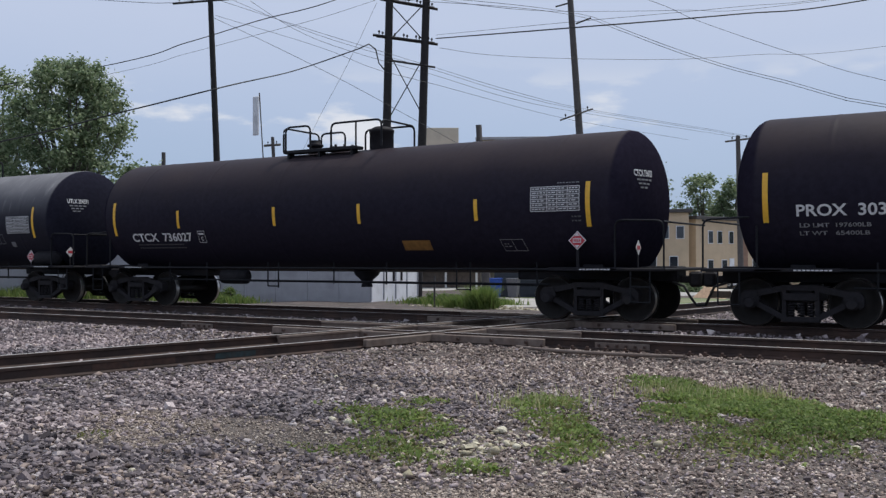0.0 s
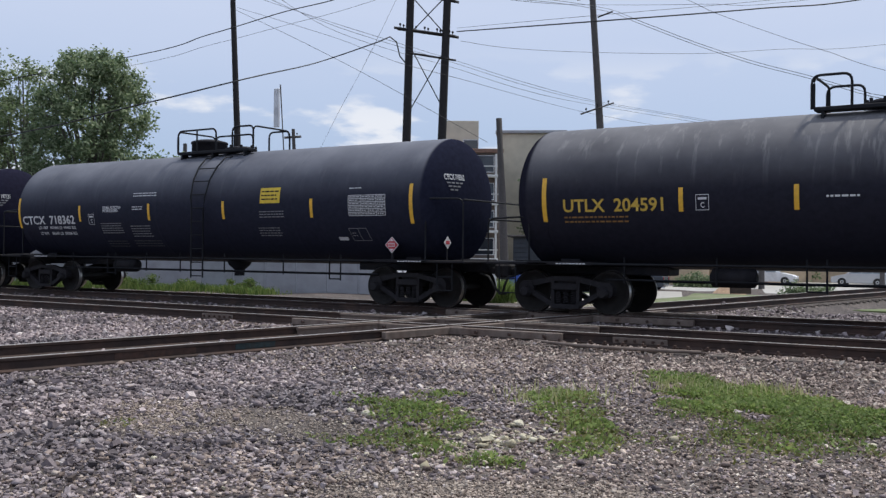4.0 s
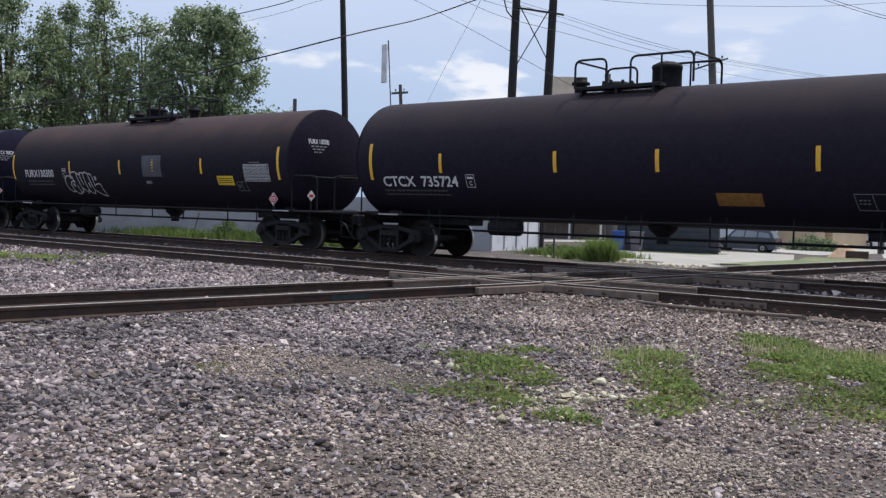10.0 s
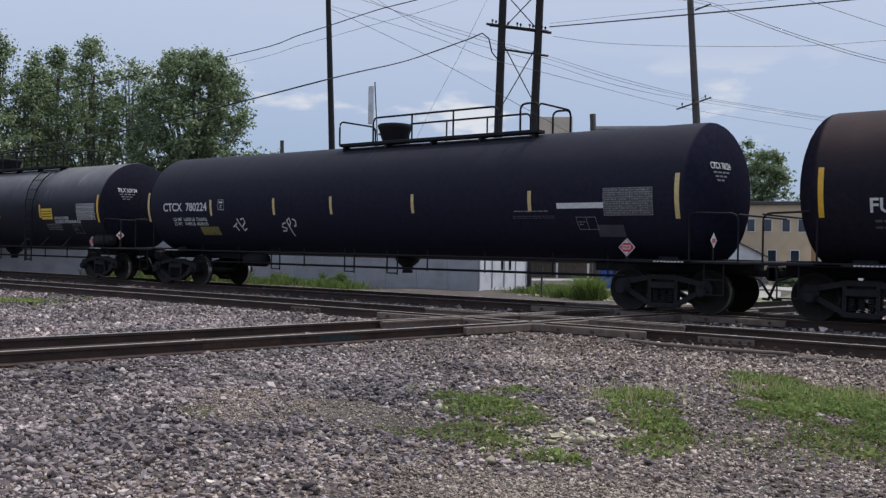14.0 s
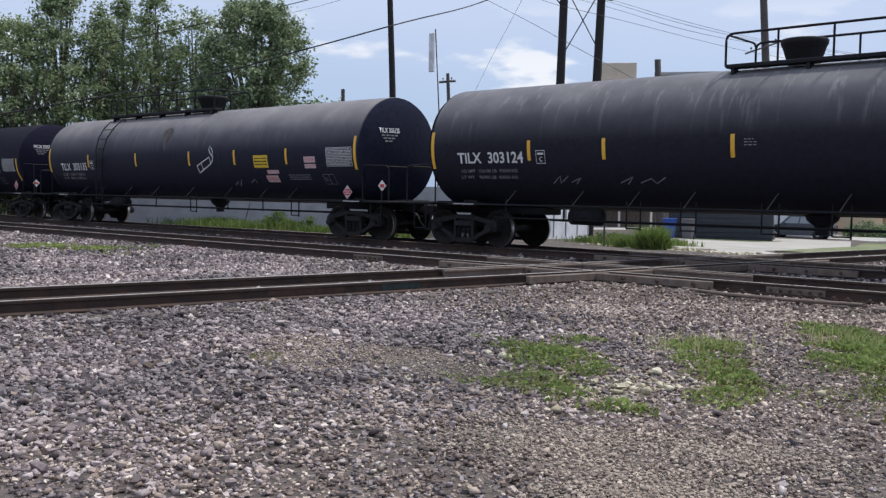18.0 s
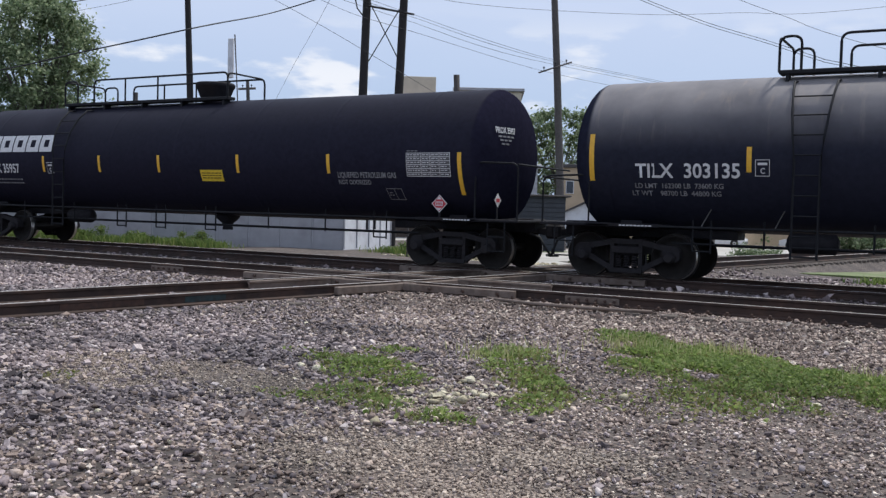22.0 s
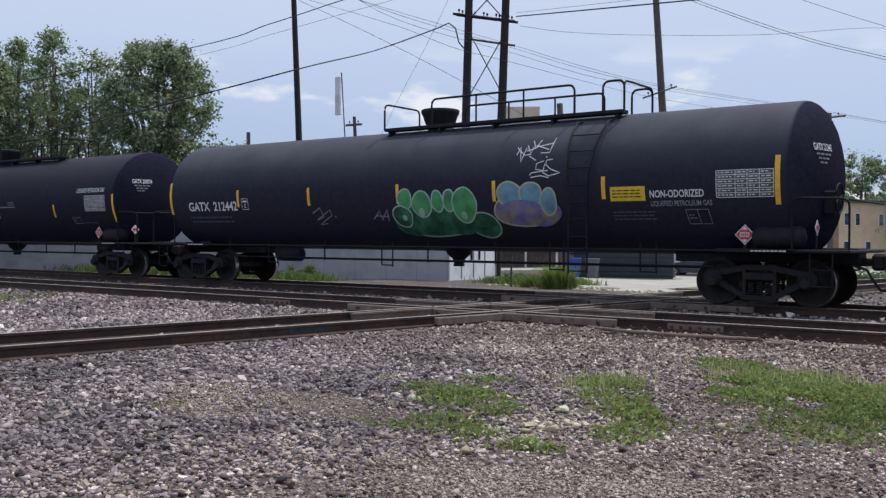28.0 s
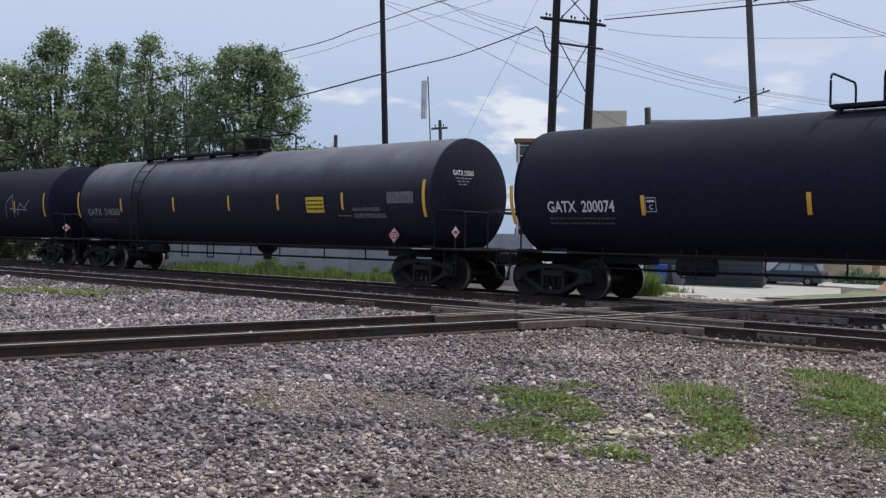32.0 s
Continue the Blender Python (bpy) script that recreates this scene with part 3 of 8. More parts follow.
PATCHES = [  # grass in the gravel: x, y, radius along x, radius along y, turn, thickness
    (-6.25, 8.3, 0.38, 0.3, 0, 0.62), (-5.65, 8.85, 0.4, 0.3, 0, 0.68), (-5.6, 8.05, 0.45, 0.38, 0, 0.68), (-5.05, 7.65, 0.45, 0.4, 0, 0.8), (-4.55, 7.35, 0.34, 0.3, 0, 0.78), (-4.7, 6.85, 0.5, 0.35, 0, 0.7), (-4.2, 6.45, 0.38, 0.27, 0, 0.78), (-5.0, 6.35, 0.4, 0.15, 0, 0.55),
    (-4.4, 9.3, 0.45, 0.5, 10, 0.85), (-3.82, 8.6, 0.42, 0.7, 25, 0.9), (-3.45, 7.9, 0.36, 0.6, 15, 0.8), (-3.12, 7.1, 0.3, 0.6, 0, 0.7), (-3.4, 6.15, 0.33, 0.18, 0, 0.9),
    (-3.8, 11.5, 0.55, 0.55, 0, 1.0), (-3.1, 10.9, 0.7, 0.8, -20, 1.0), (-2.3, 10.2, 0.85, 0.9, -20, 1.0), (-2.75, 9.4, 0.55, 0.75, 0, 0.85), (-1.5, 9.7, 0.9, 0.9, -10, 0.95), (-0.6, 9.6, 0.8, 0.75, 0, 0.95), (-1.7, 8.5, 0.75, 0.55, 0, 0.6), (-2.2, 7.7, 0.7, 0.5, -15, 0.32),
    (-24.2, 12.2, 2.2, 0.75, 30, 0.9), (-20.7, 11.9, 0.8, 0.5, 20, 0.6), (-7.0, 5.6, 0.2, 0.15, 0, 0.5),
]


def patch_cover(xy):
    best = np.zeros(len(xy))
    rag = np.zeros(len(xy))
    for k in range(14):
        a, f = k * 2.399, 2.2 * 1.22 ** k
        rag += np.sin((xy[:, 0] * math.cos(a) + xy[:, 1] * math.sin(a)) * f + k * 1.7) * 0.42 / (1 + 0.1 * k)
    for px_, py_, rx_, ry_, turn, th in PATCHES:
        a = radians(turn)
        dx, dy = xy[:, 0] - px_, xy[:, 1] - py_
        u, v = (dx * math.cos(a) + dy * math.sin(a)) / rx_, (-dx * math.sin(a) + dy * math.cos(a)) / ry_
        best = np.maximum(best, th * np.clip(1.3 - (u * u + v * v) + 0.55 * rag, 0, 1))
    return best


def pebble(rng, s):
    """A rounded, chipped stone."""
    bm = bmesh.new()
    bmesh.ops.create_icosphere(bm, subdivisions=2, radius=s)
    k = rng.uniform([1.0, 0.75, 0.55], [1.3, 1.0, 0.75])
    for v in bm.verts:
        w = 1 + 0.14 * math.sin(v.co.x / s * 3.1 + k[0] * 9) + 0.12 * math.sin(v.co.y / s * 4.3 + k[1] * 7) + 0.06 * float(rng.normal())
        v.co = (v.co.x * k[0] * w, v.co.y * k[1] * w, v.co.z * k[2] * w)
    bm.verts.index_update()
    m = Mesh().add([v.co[:] for v in bm.verts], [[v.index for v in f.verts] for f in bm.faces])
    bm.free()
    return m


def build_ballast():
    rng = np.random.default_rng(3)

    def spots(n, x0, x1, y0, y1):
        return np.stack([rng.uniform(x0, x1, n), rng.uniform(y0, y1, n)], -1)

    def clear(xy):
        keep = np.ones(len(xy), bool)
        for d in (xy[:, 1] - YA, xy[:, 1] - YB, c_off(xy[:, 0], xy[:, 1])):
            keep &= np.abs(np.abs(d) - GAUGE / 2) > 0.1
        return keep
    def bare(xy):
        """How bare of stones the ground is: worn dirt and sand."""
        out = np.zeros(len(xy))
        for x, y, rx, ry, k in BARE:
            out = np.maximum(out, k * np.clip(1.35 - ((xy[:, 0] - x) / rx) ** 2 - ((xy[:, 1] - y) / ry) ** 2, 0, 1))
        return out
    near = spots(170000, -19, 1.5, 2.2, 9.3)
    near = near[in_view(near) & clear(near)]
    near = near[rng.uniform(0, 1, len(near)) > 0.6 * patch_cover(near)]
    near = near[rng.uniform(0, 1, len(near)) > bare(near)]
    size = np.clip(rng.lognormal(-4.2, 0.36, len(near)), 0.008, 0.045) * (0.8 + 0.5 * np.clip((-near[:, 0] - 2.5) / 4, 0, 1))
    pick = rng.uniform(0, 1, len(near)) < np.clip((near[:, 0] + 6.5) / 5, 0.05, 0.75)
    scatter_rocks("ballast_foreground", near[~pick], size[~pick], rng, M_BALLAST, "loose purple-grey crushed ballast stones beside the tracks")
    scatter_rocks("ballast_foreground", near[pick], size[pick], rng, M_BALLASTBROWN, "loose brownish crushed ballast stones beside the tracks")
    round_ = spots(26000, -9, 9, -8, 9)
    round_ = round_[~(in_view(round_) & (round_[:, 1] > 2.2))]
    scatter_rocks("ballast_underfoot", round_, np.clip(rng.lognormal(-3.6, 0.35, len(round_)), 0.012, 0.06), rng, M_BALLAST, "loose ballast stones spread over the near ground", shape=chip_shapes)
    g = np.concatenate([rng.normal(0, 0.62, (3600, 2)) * (rx, ry) + (x, y) for x, y, rx, ry, k in BARE])
    scatter_rocks("grit", g, np.clip(rng.lognormal(-4.75, 0.4, len(g)), 0.004, 0.02), rng, M_GRIT, "dusty brown grit on worn bare ground")
    a = np.concatenate([rng.normal(0, 1, (300, 2)) * [0.24, 0.36] + [-3.85, 6.9], rng.normal(0, 1, (60, 2)) * [0.7, 1.0] + [-3.9, 7.2]])
    scatter_rocks("pale_rubble", a, np.clip(rng.lognormal(-4.0, 0.5, len(a)), 0.01, 0.06), rng, M_PALESTONE, "scattered pale yellowish broken limestone in the grass", 0.0, 0.9)
    k = rng.uniform(0, 1, 900)
    edge = np.stack([-17.8 + 8.2 * k, 28.9 - 2.3 * k], -1) + rng.normal(0, 1, (900, 2)) * [0.5, 0.22]
    scatter_rocks("apron_rubble", edge, np.clip(rng.lognormal(-3.1, 0.4, 900), 0.02, 0.1), rng, M_PALESTONE, "pale broken stone along the apron's front edge")
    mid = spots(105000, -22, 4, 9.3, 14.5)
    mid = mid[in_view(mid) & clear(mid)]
    mid = mid[rng.uniform(0, 1, len(mid)) > 0.6 * patch_cover(mid)]
    size = np.clip(rng.lognormal(-3.9, 0.32, len(mid)), 0.012, 0.045)
    brown = np.clip(0.6 + (mid[:, 1] - 11.0) * 0.18 + (mid[:, 0] + 6.0) * 0.07, 0.05, 0.95)
    pick = rng.uniform(0, 1, len(mid)) < brown
    scatter_rocks("ballast_shoulder", mid[pick], size[pick], rng, M_BALLASTBROWN, "rust-browned ballast stones packed along the rails", shape=chip_shapes)
    scatter_rocks("ballast_shoulder", mid[~pick], size[~pick], rng, M_BALLAST, "purple-grey ballast stones packed along the rails", shape=chip_shapes)
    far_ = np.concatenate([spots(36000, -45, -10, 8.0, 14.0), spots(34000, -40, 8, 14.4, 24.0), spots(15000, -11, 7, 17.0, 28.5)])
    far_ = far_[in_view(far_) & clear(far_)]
    size = np.clip(rng.lognormal(-3.35, 0.3, len(far_)), 0.022, 0.08)
    scatter_rocks("ballast_far", far_, size, rng, M_BALLAST, "ballast stones between and beyond the tracks", shape=chip_shapes)
    for x, y, s in ((-4.0, 7.7, 0.10), (-4.12, 6.19, 0.05), (-5.56, 4.83, 0.045), (-1.17, 8.63, 0.07), (-7.64, 9.95, 0.06), (-5.75, 7.45, 0.07), (-5.45, 7.35, 0.09), (-3.98, 9.6, 0.07)):
        m = pebble(rng, s * 0.62)
        z = float(ground_z(x, y)) + s * 0.3
        tagged(part("pale_stone", m, M_PALESTONE, None, "", pose(x, y, z, 0, 0, x * 100)), "single pale stone lying among the ballast", "stone", "pale stones in the gravel")


BARE = [  # worn ground with few stones: x, y, radii, strength
    (-5.9, 6.6, 1.1, 0.6, 0.95), (-6.7, 5.8, 0.9, 0.45, 0.8), (-3.2, 4.9, 0.85, 0.4, 0.9), (-7.4, 6.4, 0.8, 0.35, 0.7), (-2.2, 5.6, 0.6, 0.3, 0.7), (-3.1, 5.35, 1.1, 0.28, 0.85), (-2.31, 4.35, 0.55, 0.3, 0.9), (-2.07, 4.71, 0.5, 0.28, 0.85),
]
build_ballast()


def blades(name, xy, h, w, rng, mat, label, category="grass", z=None, lean=0.5):
    n = len(xy)
    a = rng.uniform(0, 2 * np.pi, n)
    dx, dy = np.cos(a), np.sin(a)
    la = rng.uniform(0, 2 * np.pi, n)
    ln = h * rng.uniform(0.1, lean * 1.6, n)
    gz = ground_z(xy[:, 0], xy[:, 1]) if z is None else z
    b0 = np.stack([xy[:, 0] - dx * w, xy[:, 1] - dy * w, gz], -1)
    b1 = np.stack([xy[:, 0] + dx * w, xy[:, 1] + dy * w, gz], -1)
    mx, my = xy[:, 0] + np.cos(la) * ln * 0.4, xy[:, 1] + np.sin(la) * ln * 0.4
    m0 = np.stack([mx - dx * w * 0.8, my - dy * w * 0.8, gz + h * 0.6], -1)
    m1 = np.stack([mx + dx * w * 0.8, my + dy * w * 0.8, gz + h * 0.6], -1)
    tip = np.stack([xy[:, 0] + np.cos(la) * ln, xy[:, 1] + np.sin(la) * ln, gz + h], -1)
    V = np.stack([b0, b1, m0, m1, tip], 1).reshape(-1, 3)
    o = (np.arange(n) * 5)[:, None]
    F = np.concatenate([o + [[0, 1, 3]], o + [[0, 3, 2]], o + [[2, 3, 4]]])
    ob = new(name, soup(name, V, F, mat))
    return tagged(ob, label, category, kind="stuff")


def build_grass():
    rng = np.random.default_rng(11)
    xs = []
    for px_, py_, rx_, ry_, turn, th in PATCHES:
        n = int(11500 * rx_ * ry_ * math.sqrt(th))
        r, a = np.sqrt(rng.uniform(0, 1.7, n)), rng.uniform(0, 2 * np.pi, n)
        u, v = r * np.cos(a) * rx_, r * np.sin(a) * ry_
        t = radians(turn)
        xs.append(np.stack([px_ + u * math.cos(t) - v * math.sin(t), py_ + u * math.sin(t) + v * math.cos(t)], -1))
    xy = np.concatenate(xs)
    c = patch_cover(xy)
    keep = rng.uniform(0, 1, len(xy)) < c ** 1.4 * 0.95
    xy, c = xy[keep], c[keep]
    dry = rng.uniform(0, 1, len(xy)) < np.clip(0.95 - c * 0.95, 0.08, 0.7)
    leafy = rng.uniform(0, 1, len(xy)) < 0.72
    for pick, mat, label in ((~dry & ~leafy, M_GRASS, "short green grass blades in the gravel"), (dry & ~leafy, M_DRYGRASS, "yellowed grass blades among the gravel")):
        h = rng.uniform(0.025, 0.1, pick.sum()) * (0.45 + 0.75 * c[pick])
        blades("grass_patches", xy[pick], h, np.full(pick.sum(), 0.005), rng, mat, label, lean=0.9)
    for pick, mat, label in ((~dry & leafy, M_GRASS, "low green leafy weeds growing through the gravel"), (dry & leafy, M_DRYGRASS, "withered yellow-brown weeds among the gravel")):
        n = pick.sum()
        p = np.concatenate([xy[pick], (ground_z(xy[pick, 0], xy[pick, 1]) + rng.uniform(0.01, 0.075, n) * (0.4 + 0.7 * c[pick]))[:, None]], 1)
        nr = rng.normal(0, 0.6, (n, 3)) + [0, -0.25, 0.9]
        nr /= np.linalg.norm(nr, axis=1)[:, None]
        t = np.cross(nr, rng.normal(size=(n, 3)))
        t /= np.linalg.norm(t, axis=1)[:, None]
        b = np.cross(nr, t)
        s = rng.uniform(0.010, 0.032, n)[:, None]
        V = np.stack([p - t * s, p + b * s * 0.65, p + t * s, p - b * s * 0.65], 1).reshape(-1, 3)
        ob = new("weed_leaves", soup("weed_leaves", V, np.arange(n * 4).reshape(-1, 4), mat))
        tagged(ob, label, "weeds", kind="stuff")
    s = np.concatenate([rng.normal(0, 1, (160, 2)) * r + p for p, r in (((-3.5, 10.9), (0.35, 0.3)), ((-0.7, 10.2), (0.25, 0.2)), ((-2.6, 11.2), (0.3, 0.25)), ((-4.4, 9.3), (0.3, 0.3)))])
    blades("seed_grass", s, rng.uniform(0.07, 0.2, len(s)), np.full(len(s), 0.006), rng, M_SEED, "pale seed heads of grass over the weeds", lean=0.3)


build_grass()


# ---- tracks ----
def rail_mesh(length):
    """A rail along +x from 0, its running surface at z = 0."""
    half = [(0.075, -0.172), (0.075, -0.158), (0.012, -0.135), (0.011, -0.05), (0.036, -0.038), (0.037, -0.008), (0.026, 0.0)]
    prof = half + [(-y, z) for y, z in reversed(half)]
    m = Mesh()
    n = len(prof)
    v = [(x, y, z) for x in (0.0, length) for y, z in prof]
    for i in range(n):
        j = (i + 1) % n
        m.mi = 1 if i == 6 else 0
        m.add([v[i], v[j], v[j + n], v[i + n]], [(0, 1, 2, 3)])
    m.mi = 0
    m.add(v[:n], [list(range(n))[::-1]])
    m.add(v[n:], [list(range(n))])
    return m


TIE = Mesh().box(-0.11, 0.11, -1.3, 1.3, -0.35, -0.178, 0.012).data("tie")
TIE.materials.append(M_TIE)
SPIKE = Mesh().box(-0.015, 0.015, -0.02, 0.02, -0.18, -0.135, 0.006).box(-0.09, 0.09, -0.1, 0.1, -0.178, -0.168, 0.003).data("spike")
SPIKE.materials.append(M_RAIL)


def track(name, origin, heading, lo, hi, label, near):
    """A track whose centre line passes through origin; lo, hi: metres along it; near: the stretch whose ties are parts."""
    t = thing(name, Matrix.Translation(origin) @ Matrix.Rotation(heading, 4, 'Z'), label, "railway track", kind="structure")
    for side in (-1, 1):
        part("rail", rail_mesh(hi - lo), [M_RAIL, M_RAILTOP], t, at=pose(lo, side * GAUGE / 2, 0))
    k = 0
    x = near[0]
    while x < near[1]:
        part("tie", TIE, M_TIE, t, at=pose(x, random.uniform(-0.04, 0.04), random.uniform(-0.012, 0.0), 0, 0, random.uniform(-1, 1)))
        x += 0.53
        k += 1
    return t


TRACK_FAR = track("track_1", (0, YA, 0), 0.0, -160, 90, "far railway track carrying the train", (-34, 6))
TRACK_NEAR = track("track_2", (0, YB, 0), 0.0, -160, 90, "empty railway track with rusty rails and bright running tops", (-40, 5))
TRACK_X = track("track_3", (CX, YB, 0), CA, -22, 60, "railway track crossing the other two at a diamond", (-12, 30))


def joint_bar(x, y, side, length=0.9):
    """A bolted fishplate on the near side of a rail."""
    m = Mesh().box(-length / 2, length / 2, -0.028, 0.0, -0.145, -0.045, 0.008)
    ob = part("joint_bar", m, M_RAILGREY, TRACK_NEAR, at=pose(x, y - 0.012, 0))
    for i in range(6):
        b = Mesh().lathe([(0, 0.024), (0.03, 0.024), (0.034, 0.012)], 6, lambda u, a, c: (a, -u, c), False)
        part("bolt", b, M_RAIL, ob, at=pose(-length / 2 + (i + 0.5) * length / 6, -0.028, -0.095))
    return ob


for jx in (-5.35, 1.2, -14.6):
    joint_bar(jx, -GAUGE / 2, -1)


def rail_anchor(x, y, parent):
    """A spring clip gripping the foot of a rail, with a bolt beside it."""
    m = Mesh().box(-0.05, 0.05, -0.11, 0.0, -0.185, -0.145, 0.008).box(-0.02, 0.02, -0.14, -0.08, -0.17, -0.11, 0.008)
    return part("rail_anchor", m, M_RAIL, parent, at=pose(x, y - 0.02, 0))


rng_track = random.Random(4)
for i in range(34):
    rail_anchor(-6.9 + i * 0.265 + rng_track.uniform(-0.06, 0.06), -GAUGE / 2, TRACK_NEAR)
for i in range(26):
    rail_anchor(-7.0 + i * 0.53 + rng_track.uniform(-0.05, 0.05), GAUGE / 2 + 0.02, TRACK_NEAR)


def crossing(name, y, label):
    """A diamond: guard rails, flangeway fillers and heavy castings where two tracks cross at grade."""
    cx = CX + (y - YB) / math.tan(CA)
    d = thing(name, pose(cx, y, 0), label, "rail crossing", kind="structure")
    reach = 2.9
    for side in (-1, 1):
        g = side * (GAUGE / 2 - 0.115)
        part("guard_rail", rail_mesh(2 * reach), [M_RAILGREY, M_RAILGREY], d, at=pose(-reach, g, -0.012))
        part("guard_rail", rail_mesh(2 * reach), [M_RAILGREY, M_RAILGREY], d, at=Matrix.Rotation(CA, 4, 'Z') @ pose(-reach, g, -0.012))
        o = side * (GAUGE / 2 + 0.105)
        part("wing_bar", Mesh().box(-reach, reach, -0.05, 0.05, -0.16, -0.03, 0.012), M_RAILGREY, d, at=pose(0, o, 0))
        part("wing_bar", Mesh().box(-reach * 0.8, reach * 0.8, -0.05, 0.05, -0.16, -0.03, 0.012), M_RAILGREY, d, at=Matrix.Rotation(CA, 4, 'Z') @ pose(0, o, 0))
        for i in range(9):
            b = Mesh().lathe([(0, 0.03), (0.04, 0.03), (0.045, 0.015)], 6, lambda u, a, c: (a, -u, c), False)
            part("bolt", b, M_RAIL, d, at=pose(-reach + 0.3 + i * 0.65, o - 0.05, -0.09))
    # corner castings
    for s1 in (-1, 1):
        for s2 in (-1, 1):
            v = Vector((s2 * GAUGE / 2 / math.sin(CA) + s1 * GAUGE / 2 / math.tan(CA), s1 * GAUGE / 2, 0))
            part("frog_casting", Mesh().box(-0.34, 0.34, -0.15, 0.15, -0.17, -0.02, 0.02), M_RAILGREY, d, at=Matrix.Translation(v))
    return d


crossing("crossing_1", YB, "grey steel diamond crossing of two railway tracks")
crossing("crossing_2", YA, "steel diamond crossing under the passing train")

smear = Mesh().box(-0.35, 0.35, -0.004, 0.0, -0.13, -0.045)
part("paint_smear", smear, M_TEAL, TRACK_X, "faded teal paint on the rail's web", pose(-4.79, -GAUGE / 2 - 0.016, 0))
part("rust_patch", Mesh().box(-0.6, 0.6, -0.004, 0.0, -0.13, -0.045), M_RUST, TRACK_X, "orange rust on the rail's web", pose(-4.79 - 1.6, -GAUGE / 2 - 0.016, 0))
cable = Mesh().tube([(-1.5, 0.35, 0.02), (-1.1, 0.12, 0.03), (-0.6, -0.02, 0.03), (0, -0.08, 0.03), (0.6, -0.06, 0.03), (1.0, 0.02, 0.03), (1.35, 0.14, 0.025)], 0.028, 8)
tagged(part("bond_cable", cable, M_RAILGREY, None, "", pose(-5.6, 13.72, -0.19)), "rusty cable lying curved in the ballast beside the rail", "cable")


# ---- tank cars ----
TANK_R, TANK_Z = 1.52, 2.48
HEAD = 0.63   # depth of the domed ends
WHEEL_R = 0.457


def ring_place(u, a, b):
    return (u, a, TANK_Z + b)


def tank_mesh(half):
    cyl = half - HEAD
    prof = [(-half, 0.0)]
    for i in range(1, 10):
        a = i / 10 * math.pi / 2
        prof.append((-cyl - HEAD * math.cos(a), TANK_R * math.sin(a)))
    prof.append((-cyl, TANK_R))
    k = max(4, round(2 * cyl / 2.6))
    for i in range(k):
        x = -cyl + 2 * cyl * (i + 0.5) / k
        prof += [(x - 0.09, TANK_R), (x - 0.05, TANK_R), (x - 0.015, TANK_R + 0.005), (x + 0.015, TANK_R + 0.005), (x + 0.05, TANK_R), (x + 0.09, TANK_R)]
    prof += [(-u, r) for u, r in reversed(prof[:11])]
    return Mesh().lathe(prof, 64, ring_place)


def wrap(u, v, lift=0.006):
    """A place on the near side of the tank, u along it and v its height above the rails."""
    s = max(-0.999, min(0.999, (v - TANK_Z) / TANK_R))
    a = math.asin(s)
    r = TANK_R + lift
    return (u, -r * math.cos(a), TANK_Z + r * math.sin(a))


def decal(m, u0, u1, v0, v1, lift=0.006, skew=0.0):
    """A thin painted or stuck rectangle on the tank's near side."""
    n = max(1, int((v1 - v0) / 0.08))
    w = []
    for i in range(n + 1):
        v = v0 + (v1 - v0) * i / n
        o = skew * i / n
        w += [wrap(u0 + o, v, lift), wrap(u1 + o, v, lift)]
    m.add(w, [(2 * i, 2 * i + 1, 2 * i + 3, 2 * i + 2) for i in range(n)])
    return m


def text_data(words, height, spread=1.0, bold=0.02):
    """Mesh data of words in the built-in font, lower left at the origin; x along, y up."""
    cu = bpy.data.curves.new("lettering", 'FONT')
    cu.body, cu.size, cu.resolution_u = words, 1.0, 3
    cu.offset = bold
    ob = bpy.data.objects.new("lettering", cu)
    scene.collection.objects.link(ob)
    dg = bpy.context.evaluated_depsgraph_get()
    me = bpy.data.meshes.new_from_object(ob.evaluated_get(dg))
    bpy.data.objects.remove(ob)
    bpy.data.curves.remove(cu)
    k = height / 0.70
    for v in me.vertices:
        v.co = (v.co.x * k * spread, v.co.y * k, 0)
    return me


def lettering(car, words, u, v, width, height, mat, label="", end=0):
    """Words on the tank's near side from u, base at height v, fitted to a width."""
    me = text_data(words, height)
    w = max((q.co.x for q in me.vertices), default=1.0)
    for q in me.vertices:
        q.co = wrap(u + q.co.x * width / w, v + q.co.y, 0.008)
    return part("lettering", me, mat, car, label)


def bars(m, u, v, width, height, count, gaps, lift=0.008):
    """Lines of writing too small to read: rows of short bars."""
    rng = random.Random(int(abs(u * 91 + v * 37) * 10))
    row = height / count
    for i in range(count):
        y = v + height - (i + 1) * row
        x = u
        while x < u + width - 0.04:
            w = min(rng.uniform(0.05, 0.16) * gaps, u + width - x)
            decal(m, x, x + w, y + row * 0.36, y + row * 0.72, lift)
            x += w + 0.025
    return m


